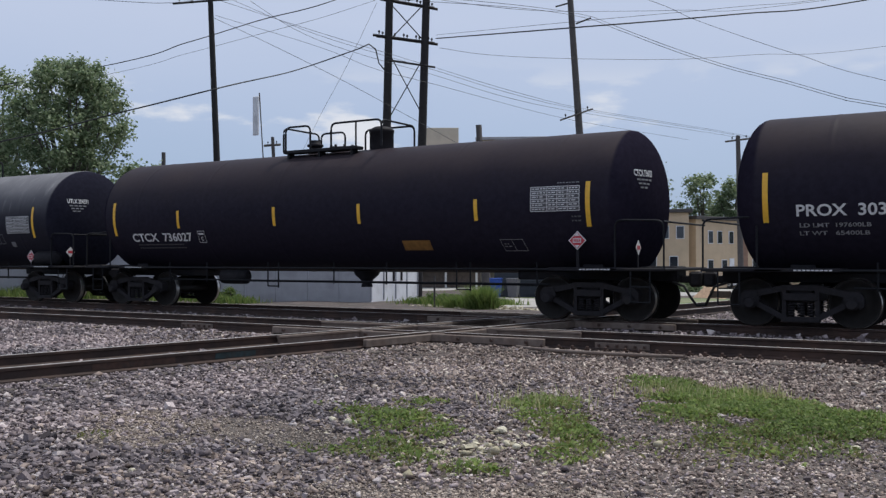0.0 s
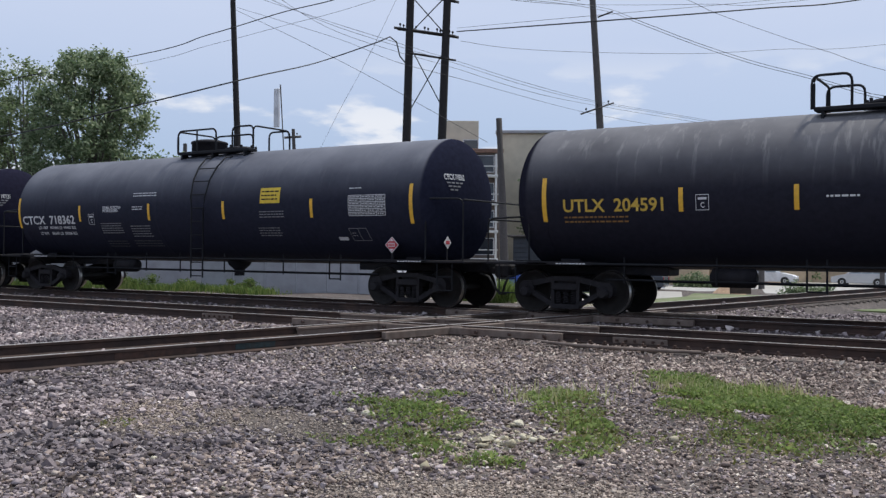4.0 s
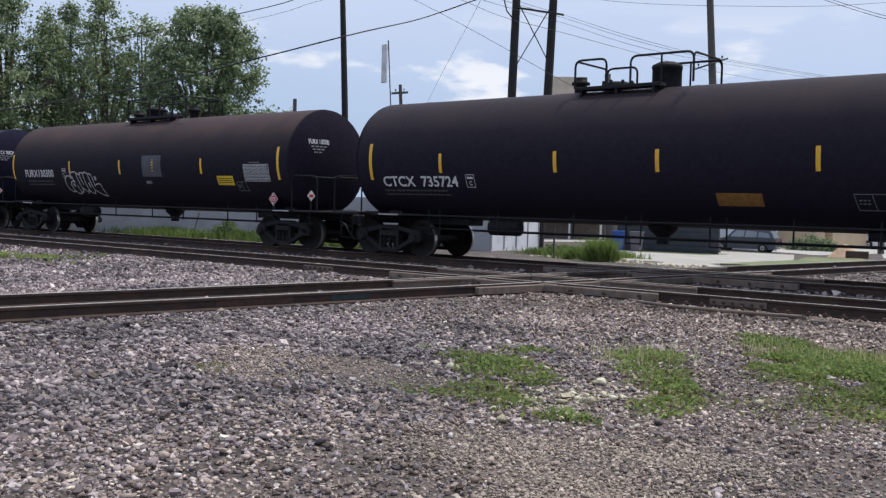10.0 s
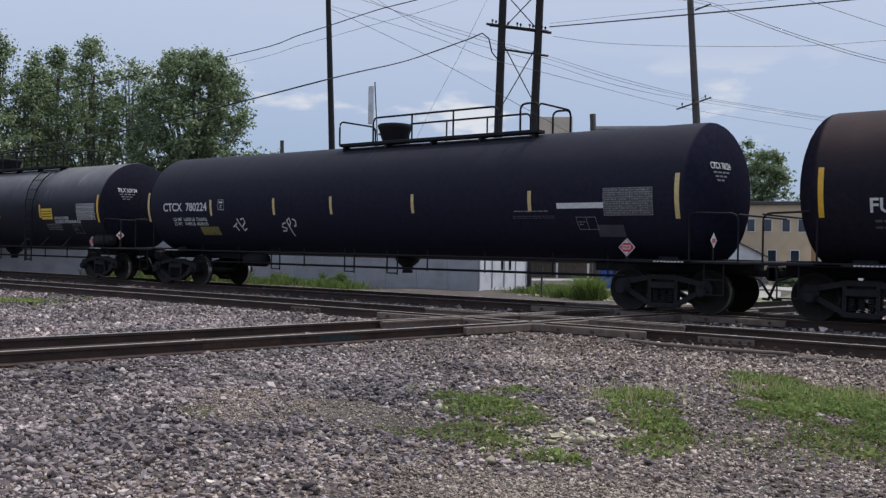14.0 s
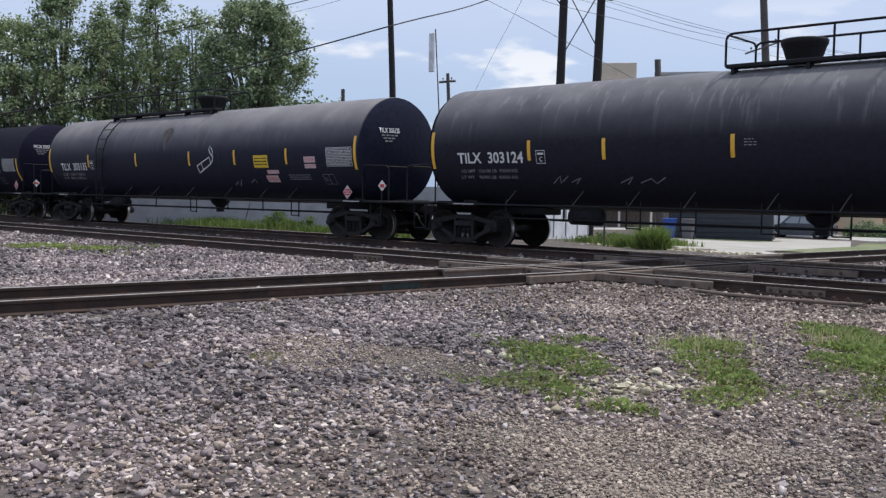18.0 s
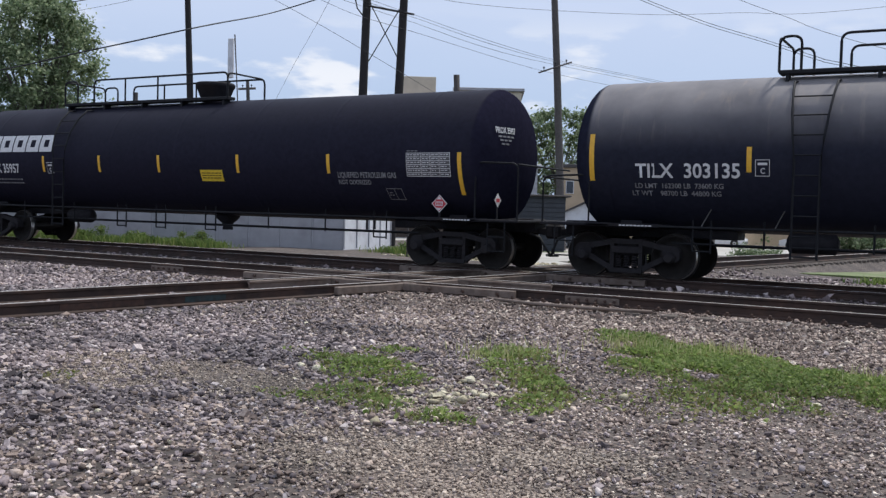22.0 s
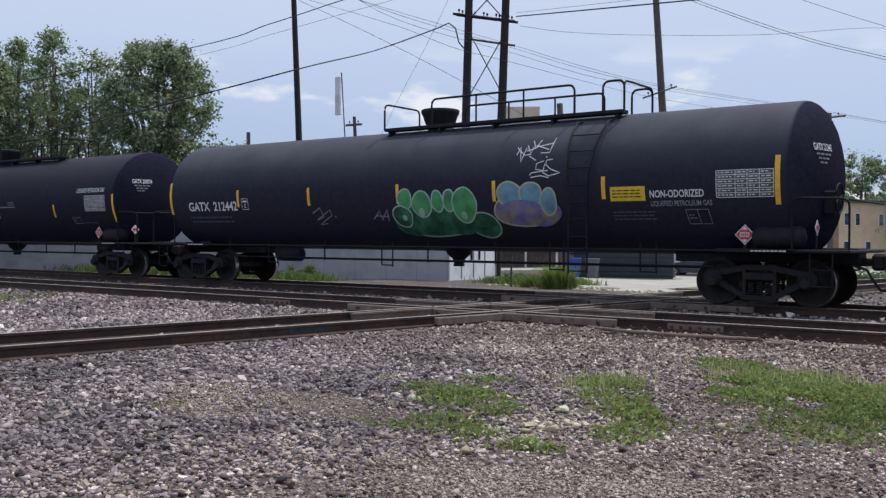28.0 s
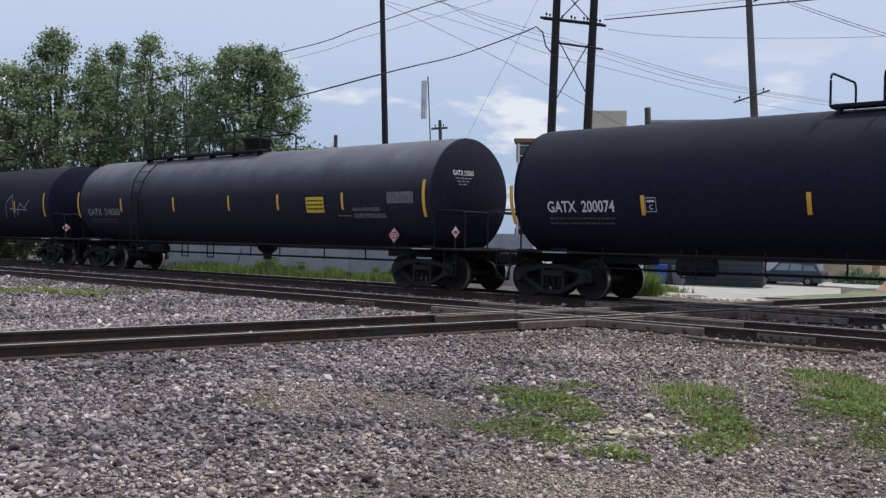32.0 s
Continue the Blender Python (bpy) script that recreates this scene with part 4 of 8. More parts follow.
def side_frame():
    """One cast side frame of a bogie, centred between its axles; z from the rails."""
    m = Mesh()
    for s in (-1, 1):
        m.beam((s * 0.92, 0, 0.60), (s * 0.30, 0, 0.73), 0.11, 0.16)
        m.beam((s * 0.80, 0, 0.45), (s * 0.26, 0, 0.165), 0.10, 0.15)
        m.prism([(s * 0.72, 0.52), (s * 0.78, 0.68), (s * 1.0, 0.68), (s * 1.08, 0.58), (s * 1.08, 0.42), (s * 1.0, 0.36), (s * 0.98, 0.40), (s * 0.8, 0.40)][::s], -0.1, 0.1)
        m.beam((s * 0.29, 0, 0.16), (s * 0.29, 0, 0.72), 0.075, 0.15)
        m.lathe([(0, 0.115), (0.13, 0.115), (0.15, 0.09), (0.17, 0.085)], 12, lambda u, a, b, s=s: (s * 0.89 + a, -0.06 - u, 0.457 + b))
    m.beam((-0.33, 0, 0.74), (0.33, 0, 0.74), 0.10, 0.18)
    m.beam((-0.33, 0, 0.16), (0.33, 0, 0.16), 0.09, 0.2)
    return m


def spring_mesh():
    pts = [(0.055 * math.cos(a), 0.055 * math.sin(a) - 0.02, 0.21 + 0.26 * a / (2 * math.pi * 5.5)) for a in np.linspace(0, 2 * math.pi * 5.5, 45)]
    return Mesh().tube(pts, 0.016, 5)


def wheel_mesh(s):
    """One wheel with its half of the axle, on the side s of the track; the axle lies along y through the origin."""
    m = Mesh()
    y0 = s * 0.685
    turn = lambda u, a, b: (a, u, b)
    m.lathe([(y0 + s * u, r) for u, r in ((0.02, 0.09), (0.02, 0.12), (0.045, 0.2), (0.05, 0.34), (0.0, 0.385), (0.0, 0.43))], 40, turn, True, False)
    m.lathe([(y0, 0.43), (y0, 0.482), (y0 + s * 0.03, 0.482), (y0 + s * 0.042, 0.459)], 40, turn, True, False)
    m.mi = 1
    m.lathe([(y0 + s * 0.042, 0.459), (y0 + s * 0.125, 0.455), (y0 + s * 0.14, 0.446)], 40, turn, True, False)
    m.mi = 0
    m.lathe([(y0 + s * 0.14, 0.446), (y0 + s * 0.14, 0.385), (y0 + s * 0.1, 0.36), (y0 + s * 0.1, 0.2), (y0 + s * 0.15, 0.13), (y0 + s * 0.17, 0.1), (y0 + s * 0.17, 0.07)], 40, turn, True, False)
    m.lathe([(0.0, 0.09), (s * 0.6, 0.09), (s * 0.8, 0.075), (s * 0.98, 0.07)], 16, turn)
    return m


D_SIDE = side_frame().data("side_frame")
D_SIDE.materials.append(M_BOGIE)
D_SPRING = spring_mesh().data("spring")
D_SPRING.materials.append(M_BOGIE)
D_WHEEL = {}
for side in (-1, 1):
    D_WHEEL[side] = wheel_mesh(side).data("wheel")
    D_WHEEL[side].materials.append(M_WHEEL)
    D_WHEEL[side].materials.append(M_TREAD)
D_BOLSTER = Mesh().box(-0.22, 0.22, -1.0, 1.0, 0.46, 0.72, 0.03).box(-0.2, 0.2, -0.2, 0.2, 0.72, 0.82, 0.03).data("bolster")
D_BOLSTER.materials.append(M_BOGIE)
D_SEAT = Mesh().box(-0.3, 0.3, -0.1, 0.1, 0.5, 0.64, 0.015).data("spring_seat")
D_SEAT.materials.append(M_BOGIE)
D_BRAKEBEAM = Mesh().box(-0.04, 0.04, -0.75, 0.75, 0.3, 0.38, 0.01).data("brake_beam")
D_BRAKEBEAM.materials.append(M_BOGIE)
WHEELS = []   # every wheel, with its place in its bogie


def bogie(car, u):
    b = part("bogie", D_BOLSTER, M_BOGIE, car, at=pose(u, 0, 0))
    for y in (-1.0, 1.0):
        part("side_frame", D_SIDE, M_BOGIE, b, at=pose(0, y, 0, 0, 0, 0 if y < 0 else 180))
        part("spring_seat", D_SEAT, M_BOGIE, b, at=pose(0, y, 0))
        for x in (-0.17, 0.0, 0.17):
            part("spring", D_SPRING, M_BOGIE, b, at=pose(x, y, 0))
    for x in (-0.45, 0.45):
        part("brake_beam", D_BRAKEBEAM, M_BOGIE, b, at=pose(x, 0, 0))
    for x in (-0.89, 0.89):
        for s in (-1, 1):
            w = part("wheel", D_WHEEL[s], M_WHEEL, b, "dark steel wheel with a worn bright tread", at=pose(x, 0, WHEEL_R))
            WHEELS.append((w, x))
    return b


def coupler_mesh(s):
    m = Mesh()
    m.box(*sorted((0, s * 0.55)), -0.08, 0.08, 0.78, 0.93, 0.02)
    m.box(*sorted((s * 0.5, s * 0.74)), -0.17, 0.15, 0.70, 1.02, 0.05)
    m.box(*sorted((s * 0.68, s * 0.82)), 0.02, 0.15, 0.72, 1.0, 0.03)
    return m


def hose_mesh(s):
    pts = [(s * 0.25, -0.3, 0.8), (s * 0.5, -0.34, 0.72), (s * 0.62, -0.3, 0.5), (s * 0.72, -0.2, 0.33), (s * 0.86, -0.12, 0.34)]
    return Mesh().tube(pts, 0.028, 7)


def arc_rail(m, pts, r=0.022):
    """A bent pipe: the corners of the line are rounded."""
    out = [Vector(pts[0])]
    for i in range(1, len(pts) - 1):
        p, q, s = Vector(pts[i - 1]), Vector(pts[i]), Vector(pts[i + 1])
        d = min(0.16, (q - p).length * 0.45, (s - q).length * 0.45)
        a, b = q + (p - q).normalized() * d, q + (s - q).normalized() * d
        for k in range(5):
            t = k / 4
            out.append(a * (1 - t) ** 2 + q * 2 * t * (1 - t) + b * t * t)
    out.append(Vector(pts[-1]))
    return m.tube(out, r, 8)


def tank_car(spec, u0, tc):
    """One tank car, its centre at the origin on the rails; spec: what sets it apart."""
    half, pull = tc / 2 + 1.2, tc / 2 + 2.07
    car = thing("tank_car", pose(u0, YA, 0), spec["label"], "tank car", "tank cars of the train")
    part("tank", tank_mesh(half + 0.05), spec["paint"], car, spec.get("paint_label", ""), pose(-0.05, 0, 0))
    for s in (-1, 1):
        bogie(car, s * tc / 2)
        # stub sill, saddle and end platform
        m = Mesh().box(*sorted((s * (tc / 2 - 2.0), s * (pull - 0.45))), -0.32, 0.32, 0.82, 1.12, 0.02)
        part("stub_sill", m, M_BLACKIRON, car)
        m = Mesh()
        c = s * tc / 2
        prof = [(-0.85, 0.98), (-0.82, 1.16), (-0.7, 1.12), (-0.4, 1.02), (0.4, 1.02), (0.7, 1.12), (0.82, 1.16), (0.85, 0.98)]
        n = len(prof)
        m.add([(c + dx, y, z) for dx in (-0.22, 0.22) for y, z in prof], [list(range(n))[::-1], list(range(n, 2 * n))] + [(i, (i + 1) % n, (i + 1) % n + n, i + n) for i in range(n)])
        part("saddle", m, M_BLACKIRON, car)
        m = Mesh().box(*sorted((s * (half - 0.95), s * (pull - 0.33))), -1.42, 1.42, 1.03, 1.09, 0.015)
        part("end_platform", m, M_BLACKIRON, car)
        part("coupler", coupler_mesh(s), M_BOGIE, car, at=pose(s * (pull - 0.76), 0, 0))
        part("air_hose", hose_mesh(s), M_RUBBER, car, at=pose(s * (pull - 0.80), 0, 0))
        # end railing: a pipe loop standing at the platform's near edge
        m = Mesh()
        e0, e1 = s * (half - 0.5), s * (pull - 0.37)
        zt = spec.get("end_rail", 2.05)
        arc_rail(m, [(e0, -1.38, 1.06), (e0, -1.38, zt), (e1, -1.38, zt - 0.03), (e1, -1.38, 1.06)], 0.02)
        arc_rail(m, [(e1, -1.38, zt - 0.05), (e1, -0.3, zt - 0.05), (e1, 0.3, zt - 0.05), (e1, 1.38, zt - 0.05)], 0.02)
        part("end_railing", m, M_RAILING, car)
        # steps and sill step under the platform end
        m = Mesh()
        for dx in (-0.2, 0.2):
            m.tube([(s * (pull - 0.85) + dx, -1.38, 1.05), (s * (pull - 0.85) + dx, -1.38, 0.42)], 0.016, 6)
        for z in (0.42, 0.72):
            m.tube([(s * (pull - 0.85) - 0.2, -1.38, z), (s * (pull - 0.85) + 0.2, -1.38, z)], 0.016, 6)
        part("step", m, M_RAILING, car)
        # stencil on the sill over the bogie
        m = Mesh()
        for i in range(9):
            x = c + i * 0.075 - 0.05
            m.add([(x, -1.425, 1.05), (x + 0.055, -1.425, 1.05), (x + 0.055, -1.425, 1.075), (x, -1.425, 1.075)], [(0, 1, 2, 3)])
        part("stencil", m, M_WHITE, car)
        m = Mesh().box(c - 0.75, c + 0.75, -1.42, 1.42, 1.03, 1.10, 0.01)
        part("running_board", m, M_BLACKIRON, car)
    # small placard on a stem over the leading platform, facing the way the train goes
    px_, r = half - 0.16, 0.15
    ring = [(-0.98 + r * math.sin(a), 1.5 + r * math.cos(a)) for a in (0, math.pi / 2, math.pi, -math.pi / 2)]
    m = Mesh().add([(px_ + dx, y, z) for dx in (0, 0.008) for y, z in ring], [(0, 3, 2, 1), (4, 5, 6, 7), (0, 1, 5, 4), (1, 2, 6, 5), (2, 3, 7, 6), (3, 0, 4, 7)])
    p = part("end_placard", m, M_WHITE, car, "white-edged diamond placard at the car's end")
    part("placard_band", Mesh().box(px_ + 0.009, px_ + 0.013, -1.06, -0.9, 1.46, 1.54), M_RED, p)
    part("placard_stem", Mesh().box(px_ - 0.02, px_, -1.0, -0.96, 1.05, 1.5), M_BLACKIRON, p)
    # long sill pipe, brake pipe and hanging rods on the near side
    m = Mesh()
    m.tube([(-tc / 2 + 0.7, -1.4, 1.06), (tc / 2 - 0.7, -1.4, 1.06)], 0.024, 8)
    part("grab_pipe", m, M_RAILING, car)
    m = Mesh().tube([(-tc / 2 + 0.9, -1.0, 0.74), (tc / 2 - 0.9, -1.0, 0.74)], 0.022, 6)
    m.tube([(-tc / 2 + 0.9, 0.9, 0.66), (tc / 2 - 0.9, 0.9, 0.66)], 0.02, 6)
    part("brake_pipe", m, M_RAILING, car)
    rng = random.Random(spec["seed"])
    x = -tc / 2 + 1.3
    while x < tc / 2 - 1.0:
        m = Mesh()
        w = rng.choice((0.0, 0.0, 0.35))
        m.tube([(x, -1.02, 1.2), (x, -1.02, 0.68)], 0.02, 6)
        if w:
            m.tube([(x + w, -1.02, 1.2), (x + w, -1.02, 0.56)], 0.02, 6)
            m.tube([(x, -1.02, 0.6), (x + w, -1.02, 0.6)], 0.018, 6)
            m.tube([(x, -1.02, 1.2), (x, -1.02, 0.6)], 0.018, 6)
        part("hanger", m, M_RAILING, car)
        if spec.get("straps"):
            part("strap", Mesh().tube([(x + 0.25, -1.4, 1.06), wrap(x + 0.36, 1.42, 0.02)], 0.012, 5), M_STRAP, car)
        x += rng.uniform(1.3, 2.3)
    for x in spec.get("outlets", (0.4,)):
        m = Mesh().lathe([(0, 0.34), (0.1, 0.3), (0.22, 0.16), (0.3, 0.12), (0.34, 0.14), (0.4, 0.14)], 16, lambda u, a, b: (a, b, 0.98 - u))
        part("bottom_outlet", m, M_BLACKIRON, car, at=pose(x, 0, 0))
    for x, l in spec.get("brake", ((-tc / 2 + 3.0, 0.9),)):
        m = Mesh().lathe([(0, 0.1), (0.05, 0.19), (l - 0.05, 0.19), (l, 0.1)], 16, lambda u, a, b: (x + u, -0.75 + a, 0.82 + b))
        part("brake_reservoir", m, M_BLACKIRON, car)
    if spec.get("tank_small"):
        x = spec["tank_small"]
        m = Mesh().lathe([(0, 0.05), (0.04, 0.17), (0.1, 0.21), (0.9, 0.21), (0.96, 0.17), (1.0, 0.05)], 18, lambda u, a, b: (x + u, -1.15 + a, 1.32 + b))
        part("air_reservoir", m, M_BLACKIRON, car)
    part("stiffener", decal(Mesh(), -tc / 2 - 0.45, -tc / 2 - 0.27, 1.12, 1.85, 0.012), spec["paint"], car)
    if spec.get("handbrake"):
        s = spec["handbrake"]
        ring = [(s * (half + 0.14), -0.62 + 0.28 * math.cos(a), 2.05 + 0.28 * math.sin(a)) for a in np.linspace(0, 2 * math.pi, 24, False)]
        bw = part("brake_wheel", Mesh().tube(ring, 0.018, 6, True), M_RAILING, car)
        for a in (0.3, 1.35, 2.4):
            p, q = [(s * (half + 0.14), -0.62 + k * 0.27 * math.cos(a), 2.05 + k * 0.27 * math.sin(a)) for k in (-1, 1)]
            part("spoke", Mesh().tube([p, q], 0.012, 5), M_RAILING, bw)
        part("brake_housing", Mesh().box(*sorted((s * (half - 0.12), s * (half + 0.1))), -0.76, -0.48, 1.75, 2.2, 0.03), M_BLACKIRON, car)
    top_works(car, spec)
    marks(car, spec, half)
    return car


def top_works(car, spec):
    """Platform, railings, housing and valves on top of the tank."""
    p0, p1 = spec["platform"]
    zp = 4.0
    yn = -0.62
    m = Mesh()
    m.box(p0, p1, -0.74, -0.42, zp - 0.04, zp + 0.04, 0.01)
    m.box(p0, p1, 0.42, 0.72, zp - 0.03, zp + 0.03, 0.01)
    for x in np.linspace(p0 + 0.15, p1 - 0.15, max(3, int((p1 - p0) / 1.1))):
        m.box(x - 0.03, x + 0.03, -0.72, -0.5, zp - 0.32, zp - 0.02)
        m.box(x - 0.03, x + 0.03, 0.5, 0.72, zp - 0.32, zp - 0.02)
    part("platform", m, M_RAILING, car)
    zt = zp + spec.get("rail_h", 0.63)
    rails = [r for r in spec["rails"]]
    if spec["domes"][0][3] == "bowl":
        long_rail = max(rails, key=lambda r: r[1] - r[0])
        if spec.get("ladder", 9.0) < 0:
            u = spec["ladder"]
            near = [(p0, max(p0 + 0.35, u - 0.32)), (u + 0.36, p1)]
        elif rails[-1][0] > long_rail[1]:
            near = [long_rail[:2], (rails[-1][0], max(rails[-1][0] + 0.5, p1))]
        else:
            near = [(long_rail[0], p1)]
    else:
        near = [(max(a, p0 - 0.05), min(b, p1 + 0.75)) for a, b, kind in rails]
    for y in (-0.72, 0.72):
        for a, b in near:
            m = Mesh()
            arc_rail(m, [(a, y, zp), (a, y, zt), (b, y, zt), (b, y, zp)], 0.026)
            n = int((b - a) / 1.35)
            for k in range(1, n + 1):
                x = a + (b - a) * k / (n + 1)
                m.tube([(x, y, zp), (x, y, zt)], 0.024, 6)
            part("railing", m, M_RAILING, car)
    for x in (p0, near[-1][1]):
        part("railing_end", arc_rail(Mesh(), [(x, -0.72, zp), (x, -0.72, zt - 0.01), (x, 0.72, zt - 0.01), (x, 0.72, zp)], 0.024), M_RAILING, car)
    for x, r, h, kind in spec["domes"]:
        m = Mesh()
        z0 = 3.93
        if kind == "bowl":
            prof = [(0, r * 0.62), (h * 0.15, r * 0.72), (h * 0.72, r * 0.98), (h * 0.78, r * 1.04), (h * 0.9, r * 1.06), (h * 0.95, r), (h, r * 0.5)]
        elif kind == "drum":
            prof = [(0, r), (h * 0.75, r), (h * 0.76, r * 1.04), (h * 0.86, r * 1.04), (h * 0.9, r * 0.98), (h, r * 0.6)]
        elif kind == "flat":
            prof = [(0, r), (h * 0.55, r), (h * 0.56, r * 1.1), (h * 0.8, r * 1.1), (h, r * 0.7)]
        else:
            prof = [(0, r), (h * 0.6, r), (h * 0.62, r * 1.5), (h * 0.75, r * 1.5), (h * 0.8, r * 1.1), (h, r * 1.0)]
        m.lathe(prof, 24, lambda u, a, b: (x + a, b, z0 + u))
        part({"bowl": "housing", "drum": "housing", "flat": "manway"}.get(kind, "valve"), m, M_BLACKIRON, car)
        if kind == "flat":
            for k in range(8):
                a = k * math.pi / 4
                part("bolt", Mesh().box(-0.03, 0.03, -0.03, 0.03, 0, 0.1, 0.01), M_RAILING, car, at=pose(x + r * math.cos(a), r * math.sin(a), z0 + h * 0.7))
    if spec.get("ladder") is not None:
        x = spec["ladder"]
        m = Mesh()
        for dx in (-0.22, 0.22):
            m.tube([(x + dx, -1.62, 0.55), (x + dx, -1.62, 2.3)] + [wrap(x + dx * (1 + 0.5 * (z - 2.3)), z, 0.1) for z in (2.7, 3.1, 3.45, 3.7)] + [(x + dx * 1.7, -0.66, 3.82)], 0.022, 6)
        z = 0.6
        while z < 3.6:
            w = wrap(x, z, 0.1)
            y = -1.62 if z < 2.4 else w[1]
            k = 0.22 * (1 + 0.5 * max(0, z - 2.3))
            m.tube([(x - k, y, z), (x + k, y, z)], 0.015, 5)
            z += 0.36
        part("ladder", m, M_RAILING, car)


def marks(car, spec, half):
    """Everything painted or stuck on the near side."""
    ym = spec.get("stripe", M_YELLOW)
    for u in spec["stripes"]:
        part("reflector", decal(Mesh(), u - 0.045, u + 0.045, *spec.get("stripe_v", (2.10, 2.56))), ym, car)
    e = half - 0.86
    for u in spec.get("ends", (-e, e)):
        part("reflector", decal(Mesh(), u - 0.05, u + 0.05, *spec.get("end_v", (1.93, 2.84))), ym, car)
    for words, u, v, w, h, mat in spec.get("texts", ()):
        lettering(car, words, u, v, w, h, mat)
    for u, v, w, h, n, g, mat in spec.get("bars", ()):
        part("stencil", bars(Mesh(), u, v, w, h, n, g), mat, car)
    for u, v, w, h in spec.get("tables", ()):
        m = Mesh()
        part("table_ground", decal(Mesh(), u, u + w, v, v + h, 0.006), M_DIML, car, "data panel of fine white rows")
        for i in range(7):
            z = v + h * i / 6
            decal(m, u, u + w, z - 0.006, z + 0.006, 0.010)
        for x in (0, 0.34, 0.55, 0.76, 1.0):
            decal(m, u + w * x - 0.006, u + w * x + 0.006, v, v + h, 0.010)
        for i in range(6):
            for a, b in ((0.03, 0.31), (0.37, 0.52), (0.58, 0.73), (0.79, 0.96)):
                bars(m, u + w * a, v + h * (i + 0.18) / 6, w * (b - a), h * 0.11, 1, 0.6, 0.010)
        part("data_panel", m, M_GREYL if spec.get("dim") else M_WHITE, car)
    for u, v, w, h, mat in spec.get("panels", ()):
        p = part("panel", decal(Mesh(), u, u + w, v, v + h), mat, car)
        if mat in (M_YELLOWP, M_PINKP):
            part("panel_writing", bars(Mesh(), u + 0.05, v + 0.05, w - 0.1, h - 0.1, 3, 1.0, 0.010), M_BLACKIRON if mat is M_YELLOWP else M_RED, p)
    for u, v in spec.get("placards", ()):
        r = 0.17
        y0 = wrap(u, v + r, 0.02)[1]

        def plate(s, lift):
            """An upright diamond plate standing off the tank."""
            ring = [(u + s * math.sin(a), v + s * math.cos(a)) for a in (0, math.pi / 2, math.pi, -math.pi / 2)]
            q = [(x, y0 - lift, z) for x, z in ring] + [(x, y0 - lift + 0.006, z) for x, z in ring]
            return Mesh().add(q, [(0, 3, 2, 1), (4, 5, 6, 7), (0, 1, 5, 4), (1, 2, 6, 5), (2, 3, 7, 6), (3, 0, 4, 7)])
        p = part("placard_holder", plate(r * 1.15, 0.0), M_WHITE, car)
        part("placard", plate(r, 0.008), M_RED, p, "red diamond hazard placard")
        part("placard_number", Mesh().box(u - 0.09, u + 0.09, y0 - 0.02, y0 - 0.012, v - 0.045, v + 0.045), M_WHITE, p)
        for w in (-1, 1):
            tri = [(u, v + w * r * 0.92), (u - 0.06, v + w * r * 0.55), (u + 0.06, v + w * r * 0.55)]
            part("placard_mark", Mesh().add([(x, y0 - 0.016, z) for x, z in tri], [(0, 1, 2)]), M_WHITE, p)
        for k in range(4):
            part("placard_digit", Mesh().box(u - 0.07 + 0.038 * k, u - 0.045 + 0.038 * k, y0 - 0.026, y0 - 0.021, v - 0.028, v + 0.028), M_RED, p)
        part("placard_stem", Mesh().box(u - 0.03, u + 0.03, y0 + 0.008, y0 + 0.05, 1.0, v), M_BLACKIRON, p)
    for u, v, w, h, skew in spec.get("frames", ()):
        m = Mesh()
        t = 0.012
        decal(m, u, u + w, v, v + t, 0.008)
        decal(m, u + skew, u + w + skew, v + h - t, v + h, 0.008)
        decal(m, u, u + t, v, v + h, 0.008, skew)
        decal(m, u + w - t, u + w, v, v + h, 0.008, skew)
        decal(m, u + w * 0.5, u + w * 0.5 + t, v, v + h, 0.008, skew)
        bars(m, u + w * 0.1 + skew * 0.5, v + h * 0.3, w * 0.3, h * 0.4, 2, 0.6, 0.008)
        part("stencil_frame", m, M_GREYL, car)
    for u, v in spec.get("classbox", ()):
        m = Mesh()
        for a, b, c, d in ((0, 0.3, 0, 0.012), (0, 0.3, 0.288, 0.3), (0, 0.012, 0, 0.3), (0.288, 0.3, 0, 0.3), (0.05, 0.25, 0.2, 0.245)):
            decal(m, u + a * 0.85, u + b * 0.85, v + c, v + d, 0.008)
        box = part("stencil_frame", m, M_WHITE, car)
        lettering(box, "C", u + 0.09, v + 0.05, 0.08, 0.10, M_WHITE)
    for strokes, mat, width in spec.get("graffiti", ()):
        for line in strokes:
            part("graffiti", ribbon(Mesh(), line, width), mat, car, "spray-painted graffiti stroke")
    for outline, mat in spec.get("blobs", ()):
        part("graffiti", blob(outline), mat, car, "spray-painted graffiti filling")
    for k, (cu, cv, ru, rv, fill, rim) in enumerate(spec.get("bubbles", ())):
        ring = [(cu + ru * (1 + 0.05 * math.sin(3 * a + k)) * math.sin(a), cv + rv * (1 + 0.06 * math.sin(2 * a + 2 * k)) * math.cos(a)) for a in np.linspace(0.05, 2 * math.pi + 0.05, 25)]
        part("graffiti", blob(ring[:-1], 0.007 + 0.0012 * k), fill, car, "spray-painted graffiti bubble")
        if ru > 0.12:
            part("graffiti", ribbon(Mesh(), ring, 0.035, 0.0076 + 0.0012 * k), rim, car, "pale spray-painted outline")
